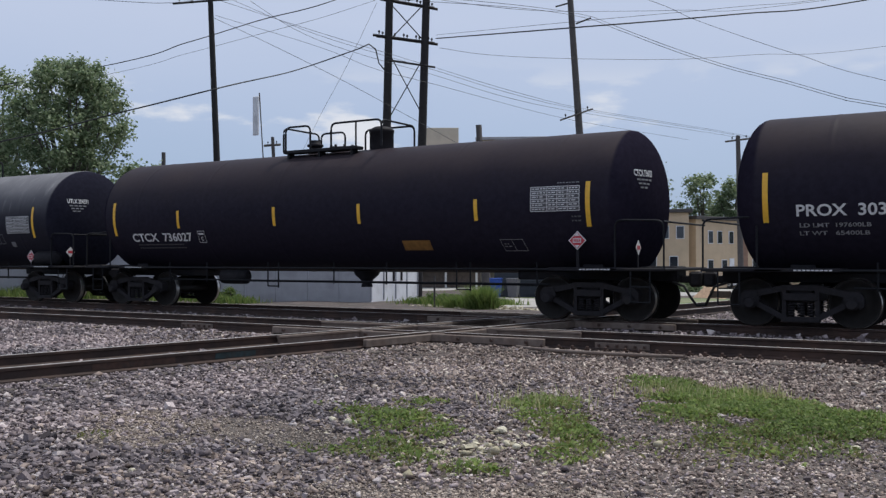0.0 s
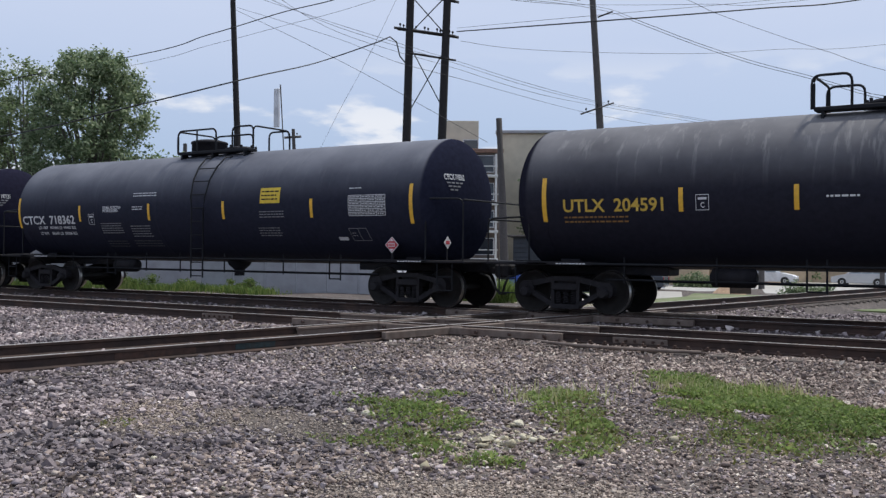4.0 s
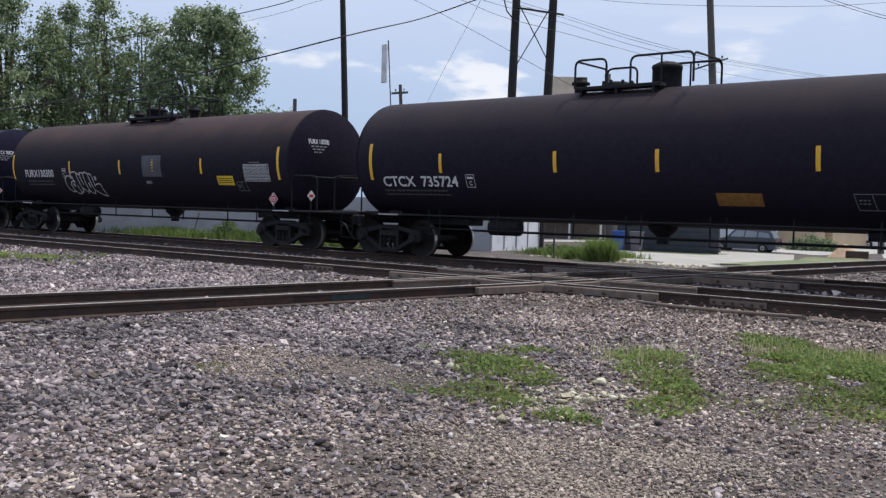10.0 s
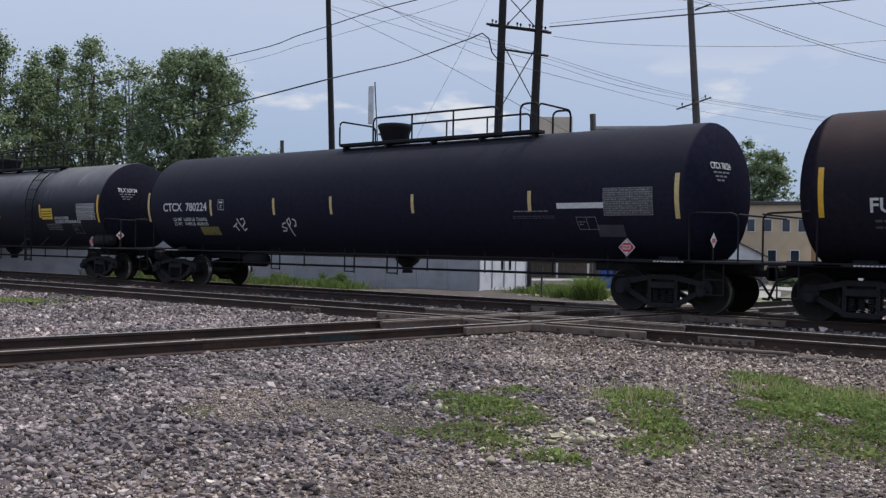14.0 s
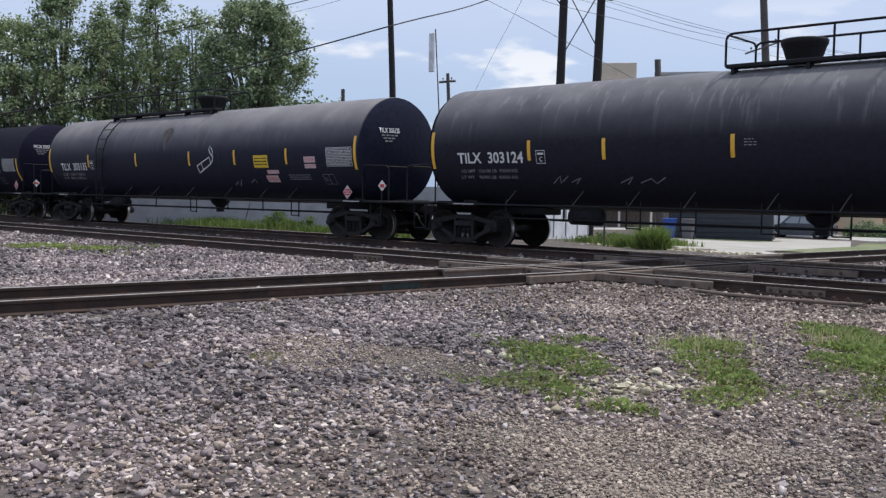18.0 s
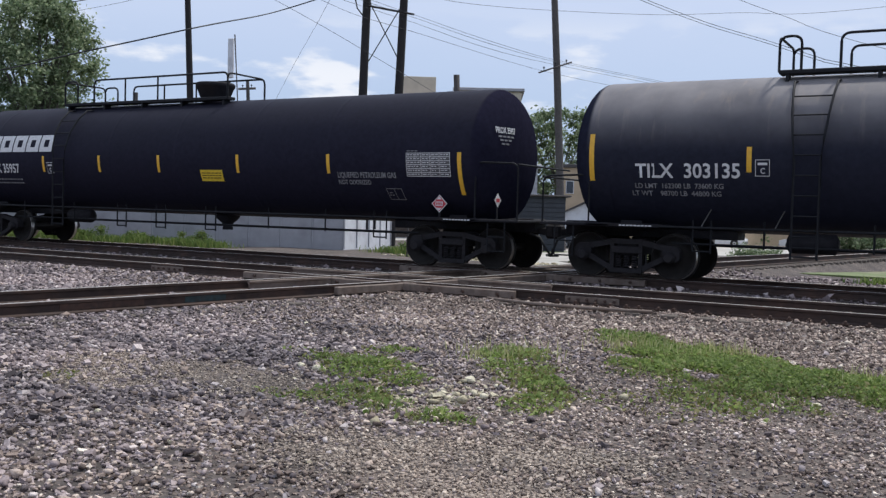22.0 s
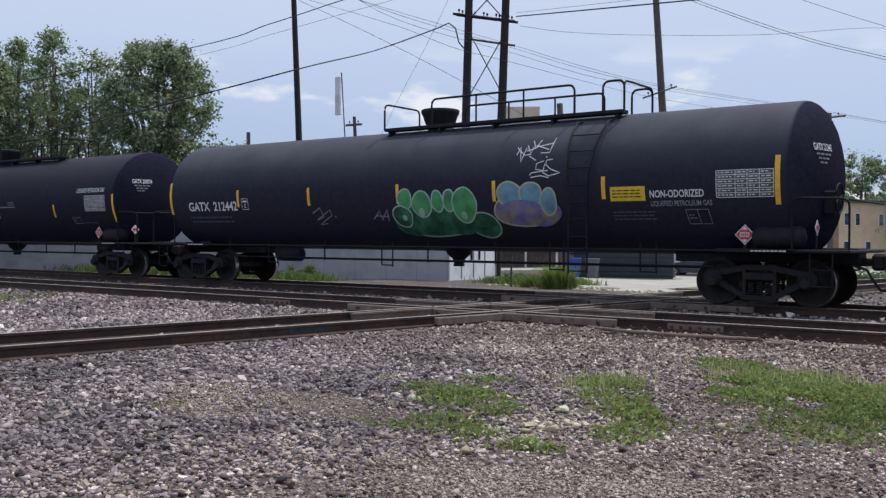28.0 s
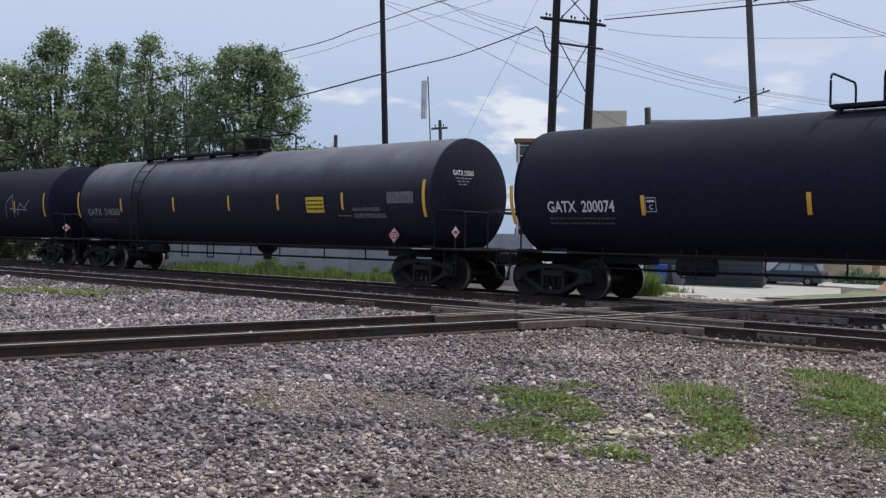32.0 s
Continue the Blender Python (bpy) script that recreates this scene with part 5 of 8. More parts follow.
    if spec.get("emblem"):
        u, v, w, h = spec["emblem"]
        m = Mesh()
        k = w / 6
        for i in range(6):
            x = u + i * k
            for a, b, c, d in ((0.0, 0.29, 0.0, 1.0), (0.29, 0.63, 0.72, 1.0), (0.63, 0.92, 0.0, 1.0), (0.29, 0.63, 0.0, 0.28)):
                decal(m, x + k * a + h * c * 0.1, x + k * b + h * c * 0.1, v + h * c, v + h * d, 0.008, h * (d - c) * 0.1)
        part("emblem", m, M_WHITE, car, "row of bold white block shapes")
    # marks on the head facing the way the train goes
    if spec.get("head"):
        m = text_data(spec["head"], 0.13)
        w = max(q.co.x for q in m.vertices)
        for q in m.vertices:
            y, z = -1.05 + q.co.x * 0.62 / w, spec.get("head_z", 2.95) + q.co.y
            rr = min(0.999, math.hypot(y, z - TANK_Z) / TANK_R)
            q.co = (half - HEAD + HEAD * math.sqrt(1 - rr * rr) + 0.012, y, z)
        part("lettering", m, spec.get("head_mat", M_WHITE), car)
        m = Mesh()
        for i in range(3):
            for k in range(4 - i):
                y, z = -1.0 + 0.13 * k + 0.04 * i, spec.get("head_z", 2.95) - 0.09 - 0.08 * i
                w_ = []
                for yy, zz in ((y, z), (y + 0.1, z), (y + 0.1, z + 0.035), (y, z + 0.035)):
                    rr = math.hypot(yy, zz - TANK_Z) / TANK_R
                    w_.append((half - HEAD + HEAD * math.sqrt(1 - rr * rr) + 0.014, yy, zz))
                m.add(w_, [(0, 1, 2, 3)])
        part("stencil", m, M_GREYL, car)


def blob(outline, lift=0.007):
    """A filled spray-painted shape, cut into strips that follow the tank's side."""
    n = len(outline)
    us = [p[0] for p in outline]
    u0, u1 = min(us) + 1e-3, max(us) - 1e-3
    m = Mesh()
    k = 28
    rows = []
    for i in range(k + 1):
        u = u0 + (u1 - u0) * i / k
        hits = []
        for j in range(n):
            (a, b), (c, d) = outline[j], outline[(j + 1) % n]
            if (a - u) * (c - u) < 0:
                hits.append(b + (d - b) * (u - a) / (c - a))
        if len(hits) >= 2:
            rows.append((u, min(hits), max(hits)))
    for (ua, l0, h0), (ub, l1, h1) in zip(rows, rows[1:]):
        s = 8
        v = []
        for j in range(s + 1):
            v += [wrap(ua, l0 + (h0 - l0) * j / s, lift), wrap(ub, l1 + (h1 - l1) * j / s, lift)]
        m.add(v, [(2 * j, 2 * j + 1, 2 * j + 3, 2 * j + 2) for j in range(s)])
    return m


def ribbon(m, line, width, lift=0.009):
    """A painted stroke along a line of (u, v) places."""
    pts = []
    for i in range(len(line) - 1):
        (a, b), (c, d) = line[i], line[i + 1]
        n = max(1, int(math.hypot(c - a, d - b) / 0.1))
        pts += [(a + (c - a) * k / n, b + (d - b) * k / n) for k in range(n)]
    pts.append(line[-1])
    v = []
    for i, (a, b) in enumerate(pts):
        p, q = pts[max(0, i - 1)], pts[min(len(pts) - 1, i + 1)]
        dx, dy = q[0] - p[0], q[1] - p[1]
        l = math.hypot(dx, dy) or 1.0
        nx, ny = -dy / l * width / 2, dx / l * width / 2
        v += [wrap(a + nx, b + ny, lift), wrap(a - nx, b - ny, lift)]
    m.add(v, [(2 * i, 2 * i + 1, 2 * i + 3, 2 * i + 2) for i in range(len(pts) - 1)])
    return m


# each second colour holds the dust and painted sheen of the upper half
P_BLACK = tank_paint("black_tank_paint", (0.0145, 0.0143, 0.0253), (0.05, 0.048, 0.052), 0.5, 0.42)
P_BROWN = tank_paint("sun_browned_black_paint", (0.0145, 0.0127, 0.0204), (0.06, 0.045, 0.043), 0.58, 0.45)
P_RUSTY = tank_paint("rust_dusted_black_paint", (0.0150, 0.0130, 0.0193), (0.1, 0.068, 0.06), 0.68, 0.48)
P_DUSTY_SHEEN = tank_paint("dusty_sheen_black_paint", (0.0145, 0.0145, 0.0220), (0.22, 0.215, 0.22), 0.82, 0.42, (0.38, 0.37, 0.36), 0.5, gloss=0.1)
P_PALE = tank_paint("grey_dusted_sheen_paint", (0.0200, 0.0198, 0.0286), (0.2, 0.2, 0.215), 0.88, 0.45, (0.25, 0.25, 0.25), 0.2)
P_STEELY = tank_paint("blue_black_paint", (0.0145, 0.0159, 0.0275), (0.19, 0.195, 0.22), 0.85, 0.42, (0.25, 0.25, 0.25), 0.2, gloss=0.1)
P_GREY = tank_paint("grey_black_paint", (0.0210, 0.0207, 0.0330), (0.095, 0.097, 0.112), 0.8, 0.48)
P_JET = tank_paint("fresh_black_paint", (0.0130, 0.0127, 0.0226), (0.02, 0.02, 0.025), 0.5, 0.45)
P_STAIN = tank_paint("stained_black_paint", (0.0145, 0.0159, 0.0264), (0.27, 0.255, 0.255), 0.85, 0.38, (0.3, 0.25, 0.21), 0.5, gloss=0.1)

SHORT = dict(platform=(-1.7, 0.6), rails=((-1.63, -0.83, "top"), (-0.17, 1.8, "top")), domes=((-1.25, 0.14, 0.42, "valve"), (-0.35, 0.3, 0.2, "flat"), (0.85, 0.3, 0.62, "drum")), stripes=(-4.75, -1.37, 1.23, 4.41), seed=1)
LONG = dict(platform=(-5.7, 1.0), rails=((-5.65, -4.6, "top"), (-4.2, 1.0, "two"), (1.0, 2.0, "top")), domes=((-0.2, 0.46, 0.66, "bowl"),), stripes=(-5.6, -2.52, 0.79, 3.24, 5.81), seed=2, rail_h=0.66)


def short(**k):
    return {**SHORT, **k}


def long(**k):
    return {**LONG, **k}


CARS = [  # centre along the track at the start, bogie spacing, what sets the car apart
    (3.16, 13.6, short(label="black tank car with white lettering and amber strips",
        paint=P_BROWN,
        ends=(-7.32, 7.1),
        seed=1,
        texts=(('PROX  303', -6.8, 2.04, 1.5, 0.2, M_WHITE), ('LD LMT  197600LB', -6.75, 1.84, 1.2, 0.07, M_GREYL), ('LT WT   65400LB', -6.76, 1.7, 1.18, 0.07, M_GREYL)))),
    (-14.585, 13.57, short(label="brownish black tank car with a faded orange panel",
        paint=P_BROWN,
        ends=(-7.16, 6.96),
        seed=2,
        head="CTCX 736027",
        stripes=(-4.67, -1.34, 1.25, 4.37),
        texts=(('CTCX  736027', -6.54, 1.77, 2.28, 0.21, M_WHITE),),
        bars=((-6.4, 1.55, 1.79, 0.17, 2, 0.8, M_DIML), (6.28, 2.8, 0.49, 0.06, 1, 0.6, M_GREYL), (6.6, 2.01, 0.2, 0.17, 2, 0.5, M_DIML)),
        classbox=((-4.03, 1.72),),
        panels=((2.33, 1.48, 0.75, 0.22, M_ORANGEP),),
        frames=((4.91, 1.45, 0.55, 0.25, -0.06),),
        tables=((5.69, 2.26, 1.09, 0.5),),
        placards=((6.68, 1.65),))),
    (-32.19, 13.65, short(label="dusty black tank car with painted top sheen, yellow lettering and panel",
        paint=P_DUSTY_SHEEN,
        ends=(-7.11, 6.82),
        seed=3,
        head="UTLX 204591",
        stripes=(-4.19, -2.05, 1.64, 3.86),
        texts=(('UTLX  204591', -6.69, 2.13, 2.15, 0.25, M_GOLDL),),
        bars=((-6.67, 1.88, 1.44, 0.18, 2, 0.8, M_ORANGEP), (-1.54, 2.28, 0.55, 0.1, 1, 0.8, M_WHITE)),
        classbox=((-3.9, 2.12),),
        panels=((2.49, 1.84, 0.84, 0.3, M_YELLOWP), (5.6, 1.67, 0.19, 0.15, M_GREYL)),
        frames=((4.88, 1.76, 0.45, 0.29, -0.05),),
        tables=((5.56, 2.08, 1.08, 0.49),),
        placards=((6.33, 1.37),),
        tank_small=6.56,
        platform=(-1.92, 1.29),
        rails=((-1.96, -1.26, 'top'), (-0.6, 2.66, 'top')),
        domes=((-0.75, 0.36, 0.26, 'flat'), (0.55, 0.3, 0.6, 'drum'), (1.6, 0.13, 0.42, 'valve')))),
    (-49.91, 13.7, short(label="blue-black tank car with ladder and many white stencils",
        paint=P_STEELY,
        ends=(-7.53, 7.23),
        seed=4,
        end_rail=2.5,
        head="CTCX 718362",
        stripes=(-4.61, -1.61, 1.27, 4.27),
        texts=(('CTCX  718362', -7.39, 2.04, 2.52, 0.24, M_WHITE), ('LD LMT  195400 LB  90400 KG', -6.68, 1.89, 1.78, 0.08, M_WHITE), ('LT WT    85600 LB  39200 KG', -6.69, 1.72, 1.76, 0.08, M_WHITE), ('THERMAL PROTECTION', -3.56, 2.44, 0.78, 0.08, M_WHITE), ('SYSTEM EQUIPPED', -3.56, 2.35, 0.66, 0.08, M_WHITE)),
        bars=((-2.27, 2.75, 0.96, 0.14, 2, 1.0, M_WHITE), (-2.29, 2.38, 0.47, 0.13, 2, 1.0, M_WHITE), (-3.72, 1.73, 0.92, 0.33, 5, 0.8, M_GREYL), (-2.44, 1.63, 0.81, 0.35, 5, 0.8, M_GREYL), (-3.73, 1.35, 0.87, 0.21, 3, 0.8, M_DIML), (-2.55, 1.36, 1.13, 0.21, 3, 0.8, M_DIML), (2.55, 2.1, 0.82, 0.2, 3, 0.8, M_GREYL), (2.43, 1.64, 0.76, 0.25, 4, 0.8, M_GREYL), (5.44, 2.75, 0.4, 0.06, 1, 1.0, M_WHITE)),
        classbox=((-4.22, 2.01),),
        panels=((2.58, 2.48, 0.67, 0.39, M_YELLOWP), (4.95, 1.55, 0.28, 0.08, M_WHITE)),
        frames=((5.39, 1.54, 0.54, 0.3, -0.06),),
        tables=((5.43, 2.13, 1.08, 0.48),),
        placards=((6.53, 1.44),),
        ladder=0.43,
        platform=(-1.33, 1.39),
        rails=((-1.31, 0.18, 'top'), (0.8, 1.57, 'top')),
        domes=((-0.82, 0.5, 0.5, 'drum'), (0.42, 0.4, 0.24, 'flat')))),
    (-67.5, 13.51, short(label="black tank car with a pale yellow panel",
        paint=P_BLACK,
        ends=(-7.27, 6.94),
        seed=5,
        head="TCBX 197131",
        stripes=(-4.68, -2.21, 1.84, 4.26),
        texts=(('TCBX  197131', -6.85, 1.96, 2.02, 0.24, M_WHITE),),
        bars=((-6.69, 1.6, 1.7, 0.22, 2, 0.8, M_DIML), (2.82, 1.71, 1.14, 0.1, 2, 1.0, M_DIML), (0.6, 1.73, 0.8, 0.05, 1, 1.0, M_DIML), (5.83, 2.53, 0.4, 0.05, 1, 0.6, M_GREYL)),
        classbox=((-4.58, 1.96),),
        panels=((2.68, 2.02, 0.78, 0.28, M_YELLOWP),),
        frames=((5.84, 1.54, 0.5, 0.27, -0.05),),
        tables=((5.8, 2.02, 1.08, 0.48),),
        placards=((6.49, 1.3),),
        platform=(-1.61, 0.24),
        rails=((-1.65, 0.06, 'top'), (-0.72, 1.36, 'top')),
        domes=((-0.97, 0.36, 0.26, 'flat'), (-0.05, 0.32, 0.6, 'drum'), (0.53, 0.13, 0.42, 'valve')))),
    (-85.14, 13.5, short(label="brown-dusted black tank car with a dull orange panel",
        paint=P_BROWN,
        ends=(-7.03, 6.99),
        seed=6,
        head="CTCX 735724",
        stripes=(-4.74, -1.5, 0.95, 4.15),
        texts=(('CTCX  735724', -6.67, 1.78, 2.41, 0.24, M_WHITE),),
        bars=((-6.7, 1.53, 2.1, 0.19, 2, 0.8, M_DIML), (6.22, 2.81, 0.48, 0.08, 1, 0.6, M_GREYL), (6.54, 2.05, 0.18, 0.15, 2, 0.5, M_DIML)),
        classbox=((-4.01, 1.76),),
        panels=((2.13, 1.44, 0.93, 0.25, M_ORANGEP),),
        frames=((4.79, 1.4, 0.63, 0.3, -0.06),),
        tables=((5.65, 2.25, 1.08, 0.54),),
        placards=((6.55, 1.65),),
        platform=(-1.52, 0.56),
        rails=((-1.52, -0.73, 'top'), (-0.14, 2.13, 'top')),
        domes=((-1.8, 0.14, 0.42, 'valve'), (-0.82, 0.34, 0.26, 'flat'), (0.37, 0.32, 0.62, 'drum')))),
    (-102.98, 14.04, short(label="brown-dusted black tank car with white outlined graffiti",
        paint=P_RUSTY,
        ends=(-7.63, 7.25),
        seed=7,
        head="FURX 130300",
        stripes=(-3.69, -0.59, 1.26, 3.77),
        texts=(('FURX130300', -6.81, 2.02, 2.01, 0.25, M_WHITE),),
        bars=((-6.72, 1.69, 1.79, 0.23, 2, 0.9, M_DIML), (6.01, 2.38, 0.5, 0.07, 1, 0.8, M_GREYL)),
        classbox=((-4.2, 2.01),),
        panels=((0.8, 1.8, 0.29, 0.09, M_GREYL), (4.47, 1.77, 0.75, 0.27, M_YELLOWP), (0.7, 2.02, 1.03, 0.67, M_FADE)),
        frames=((5.35, 1.61, 0.43, 0.26, -0.03),),
        tables=((5.76, 1.89, 1.1, 0.47),),
        placards=((6.77, 1.39),),
        platform=(-1.32, 1.18),
        rails=((-1.33, -0.07, 'top'), (0.48, 1.93, 'top')),
        domes=((-1.73, 0.14, 0.42, 'valve'), (-0.7, 0.34, 0.5, 'drum'), (0.22, 0.3, 0.26, 'flat'), (1.38, 0.14, 0.46, 'valve')),
        graffiti=(((((-3.68, 1.95), (-3.76, 2.05), (-3.95, 2.05), (-4.1, 1.94), (-4.15, 1.78), (-4.1, 1.6), (-3.95, 1.51), (-3.77, 1.52)), ((-3.5, 1.82), (-3.59, 1.88), (-3.75, 1.84), (-3.83, 1.72), (-3.8, 1.58), (-3.69, 1.46), (-3.53, 1.43), (-3.42, 1.51), (-3.45, 1.74)), ((-3.61, 2.04), (-3.52, 1.81)), ((-3.69, 1.76), (-3.58, 1.72), (-3.65, 1.79), (-3.65, 1.67), (-3.55, 1.81), (-3.68, 1.71)), ((-3.71, 2.18), (-3.33, 2.19), (-3.26, 1.91), (-3.22, 1.62)), ((-3.67, 1.96), (-3.7, 2.18)), ((-3.33, 2.15), (-3.1, 2.09), (-3.03, 1.74)), ((-3.22, 1.62), (-3.3, 1.5), (-3.45, 1.49)), ((-3.08, 2.18), (-3.08, 2.09)), ((-3.07, 2.16), (-2.88, 2.15), (-2.85, 1.79), (-2.84, 1.55)), ((-3.22, 1.61), (-3.08, 1.58), (-2.99, 1.45), (-2.95, 1.55), (-2.84, 1.53)), ((-2.88, 2.12), (-2.72, 2.19), (-2.58, 2.11), (-2.52, 1.9), (-2.5, 1.57), (-2.61, 1.45), (-2.76, 1.48), (-2.84, 1.55)), ((-2.7, 1.79), (-2.62, 1.82), (-2.62, 1.76), (-2.69, 1.72), (-2.67, 1.67), (-2.62, 1.7)), ((-2.52, 2.12), (-2.42, 2.11), (-2.32, 2.0), (-2.34, 1.71), (-2.21, 1.77), (-1.98, 1.79), (-1.95, 1.75), (-1.94, 1.55), (-1.92, 1.38), (-2.13, 1.41), (-2.41, 1.55), (-2.46, 1.57)), ((-2.17, 2.03), (-2.09, 1.98), (-2.13, 1.92), (-2.19, 1.91), (-2.17, 2.03))), M_WHITE, 0.035),))),
    (-122.1, 16.44, long(label="long black tank car with pale strips and white scrawls",
        paint=P_BLACK,
        ends=(-9.02, 8.7),
        seed=8,
        head="CTCX 780224",
        stripe=M_PALESTRIPE,
        dim=True,
        stripes=(-5.96, -3.22, -1.0, 1.8, 5.2),
        texts=(('CTCX  780224', -8.26, 2.25, 2.12, 0.24, M_WHITE), ('LD LMT  165600 LB  75100 KG', -7.82, 1.95, 1.61, 0.1, M_WHITE), ('LT WT    97400 LB  44200 KG', -7.82, 1.82, 1.61, 0.09, M_WHITE)),
        bars=((4.77, 2.08, 0.9, 0.06, 1, 1.0, M_GREYL), (4.72, 1.94, 1.12, 0.08, 2, 1.0, M_DIML)),
        classbox=((-5.62, 2.26),),
        panels=((5.9, 2.16, 1.18, 0.12, M_WHITE), (6.83, 1.56, 0.63, 0.25, M_FADE), (-6.64, 1.54, 0.85, 0.24, M_YELLOWF)),
        frames=((6.39, 1.71, 0.48, 0.27, -0.04),),
        tables=((7.05, 2.01, 1.12, 0.56),),
        placards=((7.45, 1.34),),
        platform=(-1.48, 4.9),
        rails=((-0.25, 3.75, 'two'), (4.4, 6.58, 'top')),
        domes=((-0.12, 0.44, 0.66, 'bowl'),),
        graffiti=(((((-5.09, 1.77), (-4.88, 1.88)), ((-4.99, 1.82), (-4.9, 1.67)), ((-4.85, 2.01), (-4.66, 1.67), (-4.53, 1.73)), ((-4.7, 1.98), (-4.56, 2.02), (-4.53, 1.9), (-4.69, 1.78)), ((-2.83, 1.89), (-2.95, 1.86), (-3.03, 1.78), (-2.84, 1.73), (-2.9, 1.67), (-3.05, 1.66)), ((-2.77, 1.96), (-2.66, 1.53)), ((-2.77, 1.94), (-2.66, 2.01), (-2.63, 1.89), (-2.71, 1.8)), ((-2.54, 1.99), (-2.42, 1.94), (-2.45, 1.81), (-2.53, 1.79))), M_WHITE, 0.04),))),
    (-142.67, 16.29, long(label="long dusty black pressure tank car with painted top sheen, ladder and walkway",
        paint=P_DUSTY_SHEEN,
        ends=(-8.83, 8.66),
        seed=9,
        straps=True,
        head="TILX 303124",
        stripes=(-5.83, -3.81, -0.85, 2.07, 5.0),
        texts=(('TILX  303124', -8.01, 2.06, 2.01, 0.25, M_WHITE), ('NON-ODORIZED', 5.93, 2.04, 0.91, 0.09, M_WHITE), ('LIQUEFIED PETROLEUM GAS', 5.91, 1.91, 1.63, 0.1, M_WHITE), ('LD LMT  156100 LB  75350 KG', -7.96, 1.84, 1.74, 0.07, M_GREYL), ('LT WT    96900 LB  43950 KG', -8.01, 1.69, 1.74, 0.07, M_GREYL)),
        bars=((5.31, 1.66, 0.93, 0.24, 4, 0.8, M_GREYL), (-0.61, 2.31, 0.25, 0.17, 3, 0.5, M_GREYL)),
        classbox=((-5.63, 2.03),),
        panels=((5.08, 2.04, 0.73, 0.38, M_YELLOWP),),
        frames=((6.96, 1.56, 0.55, 0.29, -0.04),),
        tables=((7.38, 2.03, 1.11, 0.52),),
        placards=((7.77, 1.28),),
        tank_small=8.05,
        ladder=4.44,
        platform=(-1.43, 5.1),
        rails=((-1.43, 4.03, 'two'), (4.65, 6.24, 'top')),
        domes=((-0.09, 0.44, 0.62, 'bowl'),),
        graffiti=(((((-5.3, 1.58), (-5.05, 1.75), (-5.09, 1.58), (-4.83, 1.75)), ((-4.79, 1.61), (-4.49, 1.71), (-4.66, 1.58)), ((-3.51, 1.6), (-3.16, 1.73), (-3.34, 1.57)), ((-3.02, 1.6), (-2.74, 1.69), (-2.63, 1.59), (-2.39, 1.72))), M_GREYL, 0.02),))),
    (-163.13, 16.48, long(label="long stained black pressure tank car with stickers and ladder",
        paint=P_STAIN,
        ends=(-8.86, 8.74),
        blobs=((((-0.98, 3.25), (-0.88, 3.36), (-0.7, 3.39), (-0.52, 3.37), (-0.4, 3.26), (-0.44, 3.08), (-0.54, 2.92), (-0.6, 2.7), (-0.66, 2.56), (-0.72, 2.75), (-0.8, 2.94), (-0.94, 3.08)), M_STAINB),),
        seed=10,
        straps=True,
        head="TILX 303135",
        stripes=(-5.83, -2.5, 0.79, 3.26, 5.79),
        texts=(('TILX  303135', -7.97, 2.0, 1.98, 0.26, M_WHITE), ('LD LMT  162300 LB  73600 KG', -8.0, 1.8, 1.7, 0.09, M_GREYL), ('LT WT    98700 LB  44800 KG', -8.07, 1.66, 1.72, 0.09, M_GREYL)),
        bars=((5.76, 1.64, 0.96, 0.18, 3, 1.0, M_GREYL),),
        classbox=((-5.72, 2.03),),
        panels=((4.23, 2.01, 0.69, 0.37, M_YELLOWP), (4.8, 1.83, 0.54, 0.11, M_PINKP), (4.67, 1.58, 0.57, 0.2, M_PINKP), (6.59, 2.14, 0.49, 0.17, M_PINKP), (6.59, 1.98, 0.49, 0.12, M_PINKP)),
        frames=((7.28, 1.53, 0.47, 0.28, -0.02),),
        tables=((7.57, 2.03, 1.05, 0.51),),
        placards=((8.08, 1.31),),
        ladder=-4.81,
        platform=(-5.52, 1.08),
        rails=((-5.57, -5.33, 'top'), (-4.66, -0.75, 'top'), (-2.87, 1.03, 'two'), (1.03, 2.01, 'top')),
        domes=((-0.04, 0.5, 0.62, 'bowl'),),
        graffiti=(((((1.22, 2.09), (1.29, 1.87), (2.03, 2.16), (1.94, 2.36), (1.22, 2.09)), ((1.96, 2.16), (2.11, 2.24), (2.16, 2.38), (2.04, 2.45), (1.93, 2.61), (1.99, 2.71)), ((2.09, 2.38), (2.15, 2.53), (2.04, 2.66)), ((1.47, 2.18), (1.53, 1.96))), M_WHITE, 0.035), ((((2.91, 1.49), (3.13, 1.61), (3.14, 1.46), (3.35, 1.65)), ((3.8, 1.57), (4.03, 1.67), (4.06, 1.55))), M_GREYL, 0.03)))),
    (-183.26, 15.83, long(label="long jet-black pressure tank car with a bold white emblem",
        paint=P_JET,
        ends=(-8.7, 8.28),
        stripe_v=(2.04, 2.48),
        end_v=(1.6, 2.5),
        seed=11,
        end_rail=2.3,
        head="PROX 35957",
        stripes=(-5.18, -2.89, -0.65, 2.05, 4.81),
        texts=(('PROX 35957', -7.85, 2.01, 1.59, 0.25, M_WHITE), ('LIQUEFIED PETROLEUM GAS', 5.05, 1.95, 1.6, 0.12, M_GREYL), ('NOT ODORIZED', 5.05, 1.8, 0.9, 0.1, M_GREYL)),
        bars=((-7.88, 1.67, 1.64, 0.2, 2, 0.9, M_GREYL), (6.96, 2.51, 0.3, 0.05, 1, 0.6, M_GREYL)),
        classbox=((-5.03, 2.0),),
        emblem=(-8.25, 2.6, 3.47, 0.47),
